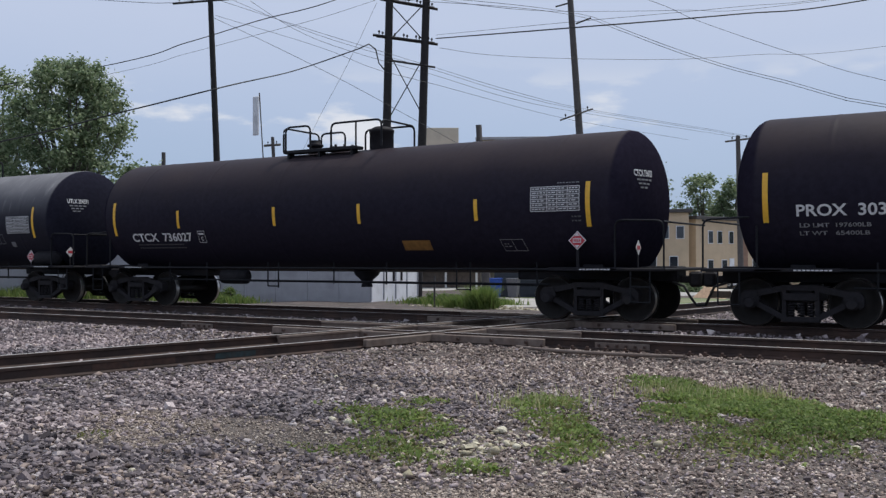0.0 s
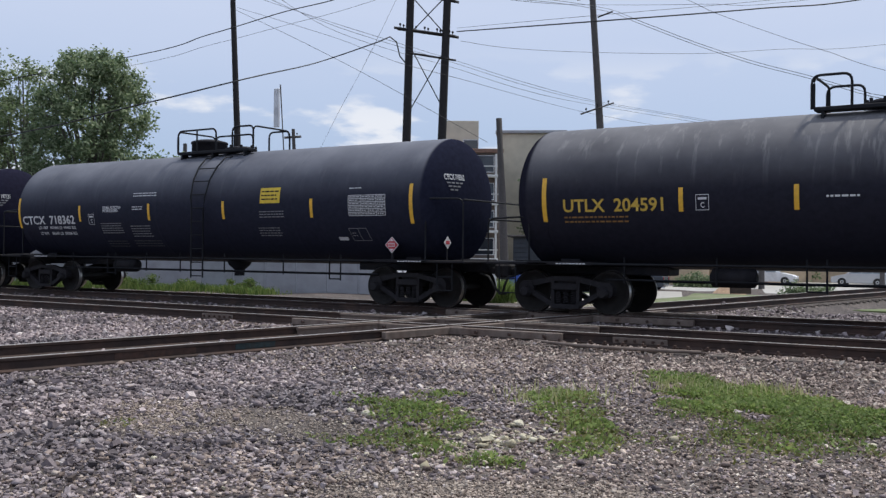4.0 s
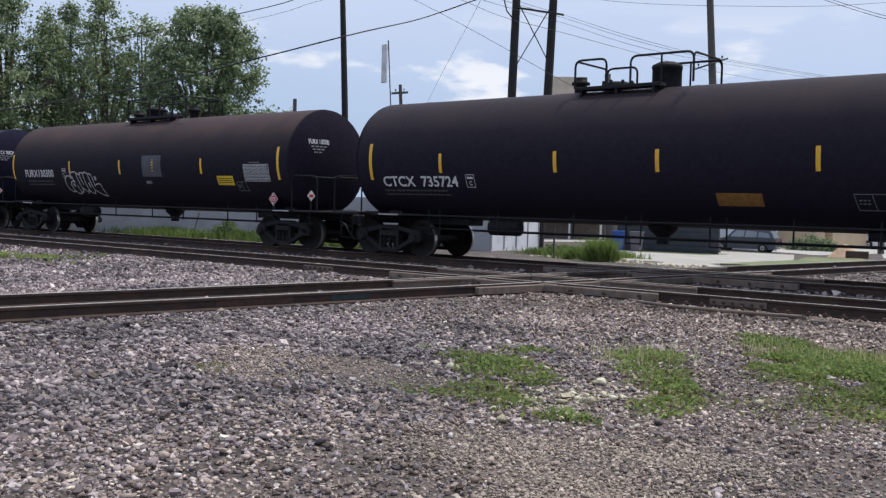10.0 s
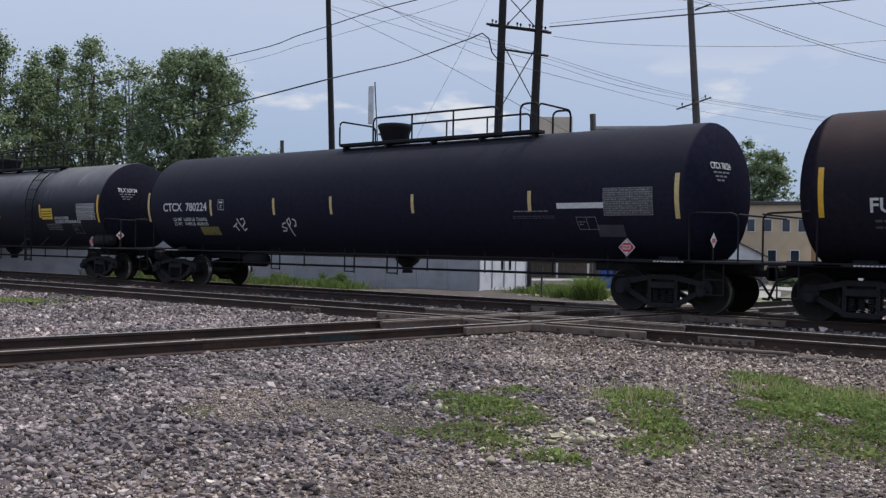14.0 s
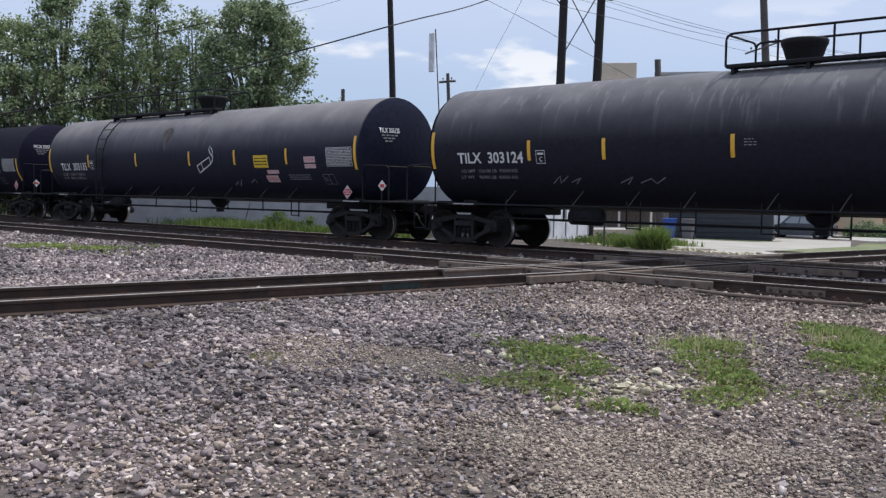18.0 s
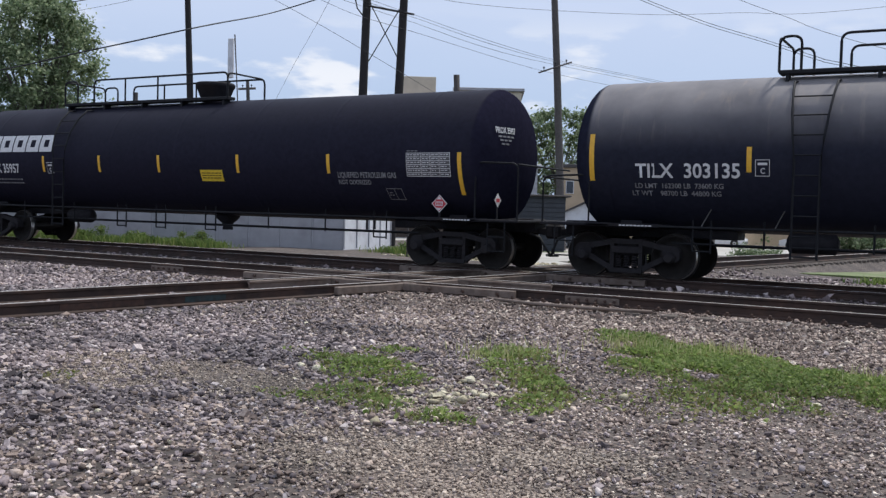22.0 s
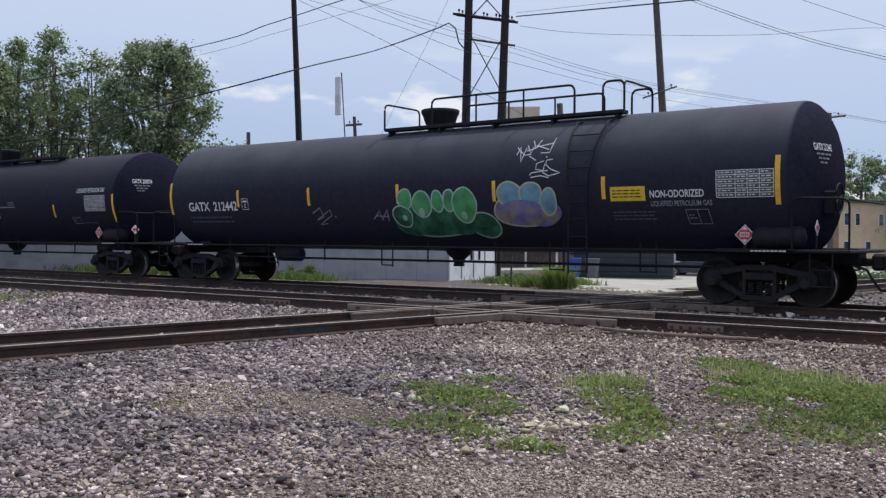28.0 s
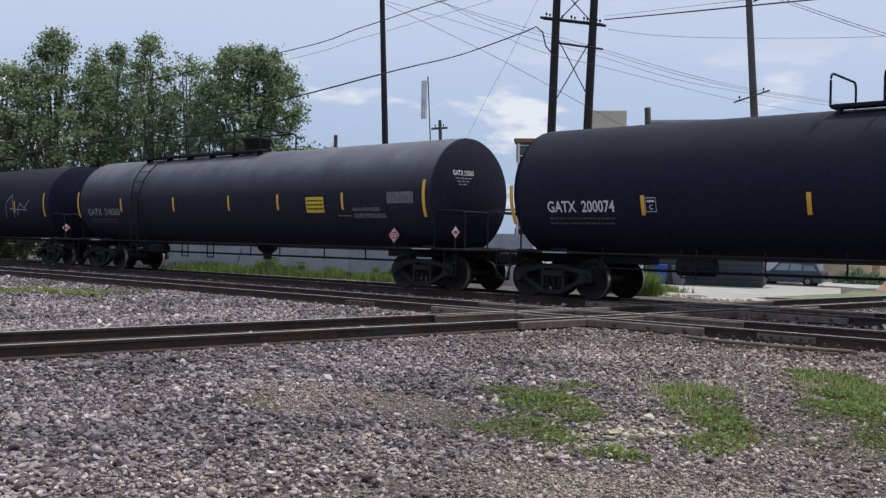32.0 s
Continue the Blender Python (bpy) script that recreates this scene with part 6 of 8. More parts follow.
        panels=((0.79, 1.83, 0.74, 0.28, M_YELLOWP),),
        frames=((6.35, 1.47, 0.41, 0.25, -0.04),),
        tables=((6.95, 1.99, 1.1, 0.5),),
        placards=((7.66, 1.4),),
        ladder=-4.4,
        platform=(-5.26, 0.97),
        rails=((-5.24, -4.86, 'top'), (-4.23, -0.77, 'top'), (-2.75, 0.85, 'two'), (0.86, 1.79, 'top')),
        domes=((-0.13, 0.5, 0.6, 'bowl'),))),
    (-203.2, 15.87, long(label="long jet-black tank car with white emblem and yellowish scrawl",
        paint=P_JET,
        ends=(-8.7, 8.25),
        stripe_v=(2.04, 2.48),
        end_v=(1.6, 2.5),
        handbrake=-1,
        seed=12,
        end_rail=2.3,
        head="PROX 36100",
        stripes=(-5.22, -3.11, -0.9, 1.85, 4.68),
        texts=(('PROX 36100', -7.82, 2.02, 1.74, 0.24, M_WHITE), ('LIQUEFIED PETROLEUM GAS', 5.08, 1.92, 1.53, 0.11, M_WHITE), ('NOT-ODORIZED', 5.08, 1.79, 0.83, 0.1, M_WHITE)),
        bars=((-7.88, 1.68, 1.69, 0.18, 2, 0.9, M_GREYL), (6.96, 2.49, 0.31, 0.04, 1, 0.6, M_GREYL)),
        classbox=((-5.21, 2.03),),
        emblem=(-8.32, 2.5, 3.68, 0.53),
        panels=((2.29, 1.55, 0.52, 0.17, M_YELLOWP),),
        frames=((6.3, 1.49, 0.44, 0.26, -0.04),),
        tables=((6.93, 1.96, 1.11, 0.51),),
        placards=((7.62, 1.36),),
        ladder=-4.31,
        platform=(-5.16, 0.98),
        rails=((-5.18, -4.76, 'top'), (-4.21, -0.6, 'top'), (-2.49, 0.87, 'two'), (0.87, 2.02, 'top')),
        domes=((-0.13, 0.5, 0.58, 'bowl'),),
        graffiti=(((((-6.62, 1.85), (-6.32, 1.96), (-6.48, 1.78), (-6.2, 1.93), (-6.34, 1.75)), ((-6.04, 2.02), (-6.06, 1.72), (-5.74, 2.07), (-5.77, 1.71)), ((-5.6, 1.89), (-5.41, 1.97), (-5.55, 1.74), (-5.33, 1.86)), ((-5.22, 2.06), (-5.33, 1.71), (-5.05, 1.97), (-5.11, 1.73), (-4.9, 1.94))), M_GOLDF, 0.04),))),
    (-223.55, 16.38, long(label="long grey-black tank car with green and purple graffiti",
        paint=P_GREY,
        ends=(-8.89, 8.66),
        handbrake=1,
        seed=13,
        head="GATX 212442",
        stripes=(-6.01, -3.32, -0.36, 2.41, 5.11),
        texts=(('GATX  212442', -8.12, 2.02, 2.05, 0.24, M_WHITE), ('NON-ODORIZED', 6.12, 2.11, 1.13, 0.14, M_WHITE), ('LIQUEFIED PETROLEUM GAS', 6.13, 1.94, 1.27, 0.1, M_GREYL)),
        bars=((-8.14, 1.65, 1.78, 0.24, 2, 0.9, M_DIML), (5.28, 1.65, 0.93, 0.21, 3, 1.0, M_DIML)),
        classbox=((-5.87, 2.03),),
        panels=((5.26, 2.05, 0.77, 0.29, M_YELLOWP),),
        frames=((6.88, 1.58, 0.47, 0.29, -0.04),),
        tables=((7.5, 2.08, 1.09, 0.51),),
        placards=((7.96, 1.37),),
        tank_small=8.09,
        ladder=4.58,
        platform=(-1.42, 5.15),
        rails=((-1.46, -0.87, 'top'), (0.07, 4.0, 'two'), (4.69, 5.91, 'top')),
        domes=((-0.2, 0.46, 0.6, 'bowl'),),
        graffiti=(((((-3.25, 1.9), (-2.97, 2.04), (-2.89, 1.81), (-3.17, 1.73), (-2.63, 1.98), (-2.6, 1.84), (-3.12, 1.61), (-2.83, 1.64)), ((-2.5, 1.84), (-2.48, 1.78))), M_GREYL, 0.025), ((((-1.23, 1.74), (-0.99, 1.93), (-0.97, 1.71), (-0.73, 1.98), (-0.77, 1.68)), ((-1.11, 1.82), (-0.72, 1.79))), M_GREYL, 0.025), ((((2.94, 3.11), (2.99, 3.3), (3.08, 2.94), (3.15, 3.27)), ((2.91, 3.28), (3.14, 3.1), (3.3, 3.11)), ((3.16, 3.32), (3.29, 3.13), (3.32, 3.26), (3.79, 3.34)), ((3.18, 3.19), (3.4, 3.25), (3.47, 3.43)), ((3.27, 3.42), (3.37, 3.26)), ((3.38, 3.31), (3.73, 3.2)), ((3.82, 3.46), (3.76, 3.13), (3.54, 3.13)), ((3.27, 3.07), (3.46, 2.97)), ((3.66, 2.95), (3.49, 2.9), (3.48, 2.77), (3.67, 2.74), (3.7, 2.89)), ((3.87, 2.98), (3.72, 2.96), (3.73, 2.86), (3.86, 2.76), (4.09, 2.68), (3.82, 2.62), (3.66, 2.7)), ((3.34, 2.65), (3.39, 2.7), (3.79, 2.74)), ((3.37, 2.6), (3.62, 2.63), (3.82, 2.58)), ((3.7, 3.05), (3.73, 3.02))), M_WHITE, 0.022),),
        bubbles=((0.62, 1.63, 1.12, 0.31, M_GREEN2, M_MINT), (2.0, 1.58, 0.42, 0.27, M_GREEN2, M_MINT), (-0.12, 1.64, 0.46, 0.3, M_GREEN2, M_GREEN2), (1.4, 1.58, 0.5, 0.2, M_GREEN2, M_GREEN2), (0.24, 1.75, 0.34, 0.3, M_GREEN2, M_GREEN2), (0.95, 1.75, 0.4, 0.32, M_GREEN2, M_GREEN2),
                 (-0.15, 2.2, 0.21, 0.25, M_GREEN1, M_MINT), (0.35, 2.08, 0.29, 0.29, M_GREEN1, M_MINT), (0.82, 2.14, 0.17, 0.25, M_GREEN1, M_MINT), (1.16, 2.15, 0.17, 0.26, M_GREEN1, M_MINT), (1.57, 2.04, 0.34, 0.38, M_GREEN1, M_MINT), (-0.29, 1.8, 0.29, 0.25, M_GREEN2, M_MINT),
                 (-0.23, 1.77, 0.07, 0.07, M_MINT, M_MINT), (0.32, 1.89, 0.09, 0.1, M_MINT, M_MINT), (1.53, 1.81, 0.08, 0.09, M_MINT, M_MINT),
                 (3.15, 1.9, 0.8, 0.36, M_PURP, M_GOLDF), (3.6, 1.86, 0.45, 0.28, M_PURP, M_PURP), (2.82, 2.25, 0.32, 0.27, M_CYAN, M_GOLDF), (3.37, 2.24, 0.28, 0.27, M_CYAN, M_GOLDF), (3.8, 2.08, 0.2, 0.28, M_CYAN, M_GOLDF), (3.1, 1.97, 0.5, 0.14, M_PURP, M_PURP)))),
    (-243.83, 15.79, long(label="long plain black pressure tank car with yellow strips",
        paint=P_BLACK,
        ends=(-8.8, 8.52),
        stripe_v=(1.9, 2.32),
        end_v=(1.7, 2.6),
        seed=14,
        head="GATX 200074",
        stripes=(-5.35, -1.85, 1.75, 5.25),
        texts=(('GATX  200074', -7.8, 1.98, 1.76, 0.24, M_WHITE), ('LIQUEFIED PETROLEUM GAS', 6.58, 2.68, 1.49, 0.13, M_WHITE)),
        bars=((-7.78, 1.67, 1.72, 0.22, 2, 0.8, M_DIML), (7.06, 2.54, 0.28, 0.05, 1, 0.6, M_GREYL), (6.68, 1.68, 0.84, 0.07, 1, 0.9, M_DIML), (2.45, 2.32, 0.4, 0.15, 3, 0.6, M_GREYL)),
        classbox=((-5.29, 1.97),),
        panels=((0.53, 1.82, 0.8, 0.24, M_DIML), (1.75, 2.26, 1.15, 0.03, M_GREYL), (8.21, 1.31, 0.37, 0.09, M_WHITE)),
        frames=((6.24, 1.69, 0.42, 0.21, -0.05),),
        tables=((7.03, 2.09, 1.08, 0.48),),
        placards=((7.39, 1.4),),
        tank_small=7.67,
        platform=(-1.77, 4.45),
        rails=((-1.78, -1.44, 'top'), (-0.78, 3.23, 'two'), (3.85, 5.76, 'top')),
        domes=((-0.14, 0.48, 0.6, 'bowl'),))),
    (-263.99, 16.31, long(label="long dusty grey tank car with painted top sheen and a faded yellow panel",
        paint=P_PALE,
        ends=(-9.02, 8.56),
        stripe_v=(2.08, 2.54),
        end_v=(1.88, 2.82),
        seed=15,
        head="GATX 218363",
        dim=True,
        stripes=(-6.0, -2.71, 0.33, 2.73, 5.52),
        texts=(('GATX  218363', -8.35, 1.97, 2.21, 0.23, M_GREYL), ('NON-ODORIZED', 5.89, 2.04, 1.09, 0.09, M_GREYL), ('LIQUEFIED PETROLEUM GAS', 5.91, 1.86, 1.23, 0.11, M_GREYL)),
        bars=((-8.27, 1.68, 1.81, 0.17, 2, 0.8, M_DIML), (5.27, 1.87, 0.54, 0.08, 1, 0.8, M_GREYL)),
        panels=((4.0, 2.0, 0.75, 0.44, M_YELLOWP),),
        tables=((7.26, 2.24, 0.93, 0.28),),
        placards=((7.27, 1.4),),
        ladder=-4.9,
        platform=(-5.78, 0.85),
        rails=((-5.87, 1.11, 'two'),),
        domes=((-0.22, 0.46, 0.6, 'bowl'),))),
    (-284.1, 16.2, long(label="long dark tank car with a large grey scrawl",
        paint=P_BLACK,
        ends=(-8.3, 8.33),
        seed=16,
        graffiti=(((((4.95, 1.9), (5.08, 2.49), (5.6, 2.84), (5.73, 1.9)), ((5.95, 1.97), (6.33, 2.48), (6.69, 2.24), (7.11, 2.58)), ((5.36, 2.25), (6.87, 2.19))), M_GREYL, 0.05),))),
]
TRAIN = []
LEAD = 0.17   # the whole train stands this much further on
for u0, tc, spec in CARS:
    TRAIN.append((tank_car(spec, u0 + LEAD, tc), u0 + LEAD))


# ---- behind the train ----
EYE = Vector((0.1, 0.05, 1.27))


def far(az, el, d):
    """A place by its bearing to the left of +y, its elevation and its distance over the ground."""
    a = radians(az)
    return Vector((EYE.x - d * math.sin(a), EYE.y + d * math.cos(a), EYE.z + d * math.tan(radians(el))))


def utility_pole(name, az_top, el_top, az_low, el_low, d, r, mat, label, base_z=-0.4):
    """A tapered wooden pole through two sightings, carried down to the ground."""
    p, q = far(az_top, el_top, d), far(az_low, el_low, d)
    t = (p - q) / (p.z - q.z)
    foot = q + t * (base_z - q.z)
    ob = thing(name, Matrix.Translation(foot), label, "utility pole", "utility poles behind the tracks")
    top = p - foot
    part("post", Mesh().tube([(0, 0, -1.4), top * 0.5, top], [r * 1.15, r, r * 0.8], 14), mat, ob)
    return ob, foot


def crossarm(pole, foot, a, b, mat, pins=4, size=0.06):
    a, b = a - foot, b - foot
    arm = part("crossarm", Mesh().tube([a, b], size, 4, smooth=False), mat, pole)
    for k in range(pins):
        t = (k + 0.5) / pins
        p = a.lerp(b, t)
        part("insulator", Mesh().lathe([(0, 0.02), (0.1, 0.02), (0.11, 0.06), (0.2, 0.05), (0.22, 0.02)], 8, lambda u, x, y, p=p: (p.x + x, p.y + y, p.z + size + u)), M_BLACKIRON, arm)
    return arm


p1, f1 = utility_pole("utility_pole", 45.2, 15.25, 44.8, 5.74, 52, 0.17, M_POLE, "tall dark wooden utility pole with a crossarm at its top")
crossarm(p1, f1, far(47.3, 14.5, 52), far(42.9, 15.1, 52), M_POLE, 6)
p3, f3 = utility_pole("utility_pole", 23.9, 16.2, 23.3, 7.47, 60, 0.23, M_POLEGREY, "weathered grey utility pole with two short arms and a low crossarm")
crossarm(p3, f3, far(24.45, 8.22, 59.6), far(22.5, 8.85, 59.6), M_POLEGREY, 3, 0.05)
crossarm(p3, f3, far(23.8, 14.95, 60), far(24.7, 14.75, 60), M_POLE, 0, 0.05)
crossarm(p3, f3, far(23.5, 13.75, 60), far(22.6, 14.05, 60), M_POLE, 0, 0.05)


def twin_pole():
    d = 50.0
    a, b = far(34.86, 6.54, d), far(34.62, 17.5, d)
    c, e = far(32.73, 6.72, d), far(32.38, 17.5, d)
    foot = Vector((a.x, a.y, -0.4))
    ob = thing("twin_utility_pole", Matrix.Translation(foot), "pair of dark timber poles tied by crossarms and crossed braces", "utility pole", "utility poles behind the tracks")
    for lo, hi in ((a, b), (c, e)):
        t = (hi - lo) / (hi.z - lo.z)
        f = lo + t * (-1.6 - lo.z)
        part("post", Mesh().tube([f - foot, (f + hi) / 2 - foot, hi - foot], [0.26, 0.225, 0.19], 14), M_POLE, ob)
    for az0, el0, az1, el1 in ((35.5, 13.2, 31.8, 12.75), (35.3, 15.3, 31.8, 14.75)):
        for dy in (-0.16, 0.16):
            off = Vector((-0.06, dy, 0))
            crossarm(ob, foot, far(az0, el0, d) + off, far(az1, el1, d) + off, M_POLE, 5, 0.07)
    crossarm(ob, foot, far(34.6, 11.75, d) + Vector((0, -0.2, 0)), far(31.8, 11.35, d) + Vector((0, -0.2, 0)), M_POLE, 0, 0.055)
    for p, q in (((34.7, 12.9), (32.6, 15.0)), ((34.7, 15.1), (32.5, 12.8)), ((34.7, 8.4), (32.6, 12.0)), ((34.7, 12.2), (32.7, 8.6))):
        part("brace", Mesh().tube([far(*p, d) - foot, far(*q, d) - foot], 0.03, 6), M_POLE, ob)
    # cable end looping down the post
    part("cable_loop", Mesh().tube([far(36.5, 12.43, 49) - foot, far(35.9, 12.7, 49) - foot, far(35.5, 12.4, 49.3) - foot, far(35.3, 11.6, 49.5) - foot, far(34.95, 11.2, 49.8) - foot], 0.035, 6), M_WIRE, ob)
    return ob


twin_pole()


def wire(points, r=0.014, label="thin overhead wire sagging between poles"):
    """An overhead wire through bearings (azimuth, elevation, distance), smoothed."""
    p = [far(*q) for q in points]
    out = []
    for i in range(len(p) - 1):
        a, b, c, d = p[max(0, i - 1)], p[i], p[i + 1], p[min(len(p) - 1, i + 2)]
        for k in range(8):
            t = k / 8
            out.append(0.5 * ((2 * b) + (c - a) * t + (2 * a - 5 * b + 4 * c - d) * t * t + (3 * b - 3 * c + d - a) * t ** 3))
    out.append(p[-1])
    o = out[0].copy()
    ob = part("overhead_wire", Mesh().tube([q - o for q in out], r, 6), M_WIRE, None, "", Matrix.Translation(o))
    return tagged(ob, label, "wire", "overhead wires")


THICK = "thick black overhead cable"
wire([(75, 2.0, 46), (58, 6.0, 44), (50.04, 8.36, 42), (44.23, 10.07, 40), (40.3, 11.08, 50), (36.48, 12.43, 49)], 0.03, THICK)
wire([(75, 4, 60), (52.3, 10.5, 50), (46.47, 12.42, 47), (42.28, 13.88, 44), (37.96, 15.14, 42), (32, 17.5, 50)], 0.022)
wire([(75, 3.5, 60), (52.3, 10.0, 52), (46.5, 11.8, 50), (42.3, 13.1, 48), (37.9, 14.4, 46), (30, 17.0, 44)], 0.009)
wire([(31.87, 13.05, 50), (24.1, 13.52, 40), (14.38, 13.8, 43), (7.52, 13.95, 46), (-10, 15.0, 52)], 0.03, THICK)
wire([(31.87, 13.25, 50), (24.1, 13.85, 40), (14.38, 14.2, 43), (7.52, 14.4, 46), (-10, 15.6, 52)], 0.009)
wire([(31.65, 12.51, 50.0), (28.74, 12.10, 52.0), (24.36, 11.81, 54.0), (17.80, 11.51, 56.0), (13.11, 11.51, 58.0), (7.24, 11.40, 60.0), (-10, 12.0, 68)], 0.011)
wire([(35.2, 15.6, 50), (27, 14.9, 46), (22.92, 14.21, 59.5), (21.04, 13.47, 43.2), (17.80, 12.13, 42.3), (14.65, 10.94, 41.5), (11.61, 9.97, 40.7), (8.68, 8.91, 39.8), (7.12, 8.50, 39.0), (-8, 4.5, 37)], 0.012)
wire([(36, 15.3, 50), (27, 14.75, 46), (22.92, 14.06, 59.5), (21.04, 13.32, 43.2), (17.80, 11.98, 42.3), (14.65, 10.79, 41.5), (11.61, 9.82, 40.7), (8.68, 8.76, 39.8), (7.12, 8.35, 39.0), (-8, 4.3, 37)], 0.012)
wire([(25, 16.9, 43), (18.91, 14.75, 42.0), (16.68, 13.68, 41.0), (13.11, 12.19, 40.0), (10.71, 11.24, 39.0), (6.74, 9.69, 38.0), (-8, 5.0, 36)], 0.01)
for k, dl in enumerate((0.0, 0.16, 0.45)):
    wire([(44.9 - k * 1.0, 14.9, 46), (38.9, 13.3 - dl, 42), (31.88, 11.36 - dl, 50), (27.47, 10.02 - dl, 41), (23.44, 8.96 - dl * 0.6, 59.5), (17.56, 7.81 - dl * 0.5, 60), (14.72, 7.22 - dl * 0.4, 75), (8, 5.6, 90)], 0.009)
wire([(45.1, 13.9, 46), (41.62, 12.48, 43), (37.63, 10.65, 41), (33.58, 8.55, 40), (30, 6.6, 50)], 0.01)
wire([(44.9, 14.0, 46), (38.97, 12.5, 42), (35.6, 11.3, 40), (31.88, 10.38, 40), (24.11, 8.31, 59.5), (17, 6.9, 60)], 0.009)
wire([(35.43, 15.04, 50), (37.29, 11.31, 48), (38.97, 8.16, 60), (40.5, 5, 75)], 0.009)
wire([(70, 13.4, 52), (51.11, 14.4, 48), (47.42, 14.53, 46), (46.16, 14.6, 46)], 0.012)
wire([(70, 13.9, 52), (51.11, 14.7, 48), (47.42, 14.75, 46), (46.16, 14.75, 46)], 0.011)
wire([(31.53, 15.23, 50), (27.46, 14.71, 41), (24.09, 14.47, 59.5), (17.53, 14.23, 50), (11.32, 14.08, 55), (-8, 14.3, 70)], 0.011)


def leaf_cloud(rng, centres, radii, count, size):
    """Small leaf cards scattered round many loose clumps."""
    w = radii ** 2
    pick = rng.choice(len(centres), count, p=w / w.sum())
    d = rng.normal(size=(count, 3))
    far_out = np.linalg.norm(d, axis=1)[:, None]
    d = np.where(far_out > 2.2, d * rng.uniform(0.3, 0.9, (count, 1)), d)
    c = centres[pick] + d * radii[pick][:, None] * [0.72, 0.72, 0.6]
    n = d * 0.6 + rng.normal(0, 0.7, (count, 3)) + [0, 0, 0.5]
    n /= np.linalg.norm(n, axis=1)[:, None]
    t = np.cross(n, rng.normal(size=(count, 3)))
    t /= np.linalg.norm(t, axis=1)[:, None]
    b = np.cross(n, t)
    s = size * rng.uniform(0.55, 1.5, count)[:, None]
    V = np.stack([c - t * s, c + b * s * 0.6, c + t * s, c - b * s * 0.6], 1).reshape(-1, 3)
    F = np.arange(count * 4).reshape(-1, 4)
    return V, F


def crown_cloud(rng, centres, radii, count, size):
    """Leaves on the outer shells of many clumps, facing outwards and up, with a few strays."""
    w = radii ** 2
    pick = rng.choice(len(centres), count, p=w / w.sum())
    d = rng.normal(size=(count, 3)) + [0, 0, 0.3]
    d /= np.linalg.norm(d, axis=1)[:, None]
    out = np.where(rng.uniform(0, 1, count) < 0.15, rng.uniform(1.0, 1.6, count), rng.uniform(0.1, 1.05, count))
    c = centres[pick] + d * (radii[pick] * out)[:, None] * [1.0, 1.0, 0.75]
    n = d * 0.6 + rng.normal(0, 0.55, (count, 3)) + [0, 0, 0.3]
    n /= np.linalg.norm(n, axis=1)[:, None]
    t = np.cross(n, rng.normal(size=(count, 3)))
    t /= np.linalg.norm(t, axis=1)[:, None]
    b = np.cross(n, t)
    s = size * rng.uniform(0.55, 1.4, count)[:, None]
    V = np.stack([c - t * s, c + b * s * 0.6, c + t * s, c - b * s * 0.6], 1).reshape(-1, 3)
    return V, np.arange(count * 4).reshape(-1, 4)


def tree(az, d, height, width, seed, label, leaves=9000, leaf=0.16, spire=False, pale=False, clumps=260, size_up=1.0):
    """A tree with forking limbs and a crown of leafy clumps; spire: narrowing to its top."""
    rng = np.random.default_rng(seed)
    base = far(az, 0, d)
    base.z = float(ground_z(base.x, base.y))
    ob = thing("tree", Matrix.Translation(base), label, "tree", "trees behind the tracks")
    m = Mesh().tube([(0, 0, -0.2), (0.1, 0, height * 0.2), (-0.05, 0.1, height * 0.5), (0.1, 0, height * 0.85)], [0.28, 0.22, 0.14, 0.04], 10)
    part("trunk", m, M_BARK, ob)
    t = rng.uniform(0.03, 1.0, clumps) ** 0.9
    if spire:
        reach = np.minimum(1.0, 1.5 * (1 - t) ** 0.7 + 0.1)
    else:
        reach = np.sqrt(np.clip(1 - np.clip((t - 0.48) / 0.55, 0, 1) ** 2.8, 0.02, 1))
    rad = rng.uniform(0.3, 0.7, clumps) * size_up
    a = rng.uniform(0, 2 * np.pi, clumps)
    lump = 1 + 0.1 * np.sin(3 * a + seed) * np.cos(7 * t + seed * 1.7)
    k = np.maximum(0.0, width / 2 * reach * lump - rad * 0.4) * rng.uniform(0.05, 1.0, clumps) ** 0.5
    centres = np.stack([k * np.cos(a), k * np.sin(a), np.maximum(t * height - rad * 0.75, 0.4)], -1)
    for i in range(0, clumps, 9):
        e = centres[i]
        part("limb", Mesh().tube([(0, 0, e[2] * 0.45), (e[0] * 0.45, e[1] * 0.45, e[2] * 0.7), tuple(e)], [0.11, 0.07, 0.025], 6), M_BARK, ob)
    V, F = crown_cloud(rng, centres, rad, leaves, leaf)
    mat = M_LEAFPALE if pale else M_LEAF
    part("crown", soup("crown", V, F, mat), mat, ob)
    return ob


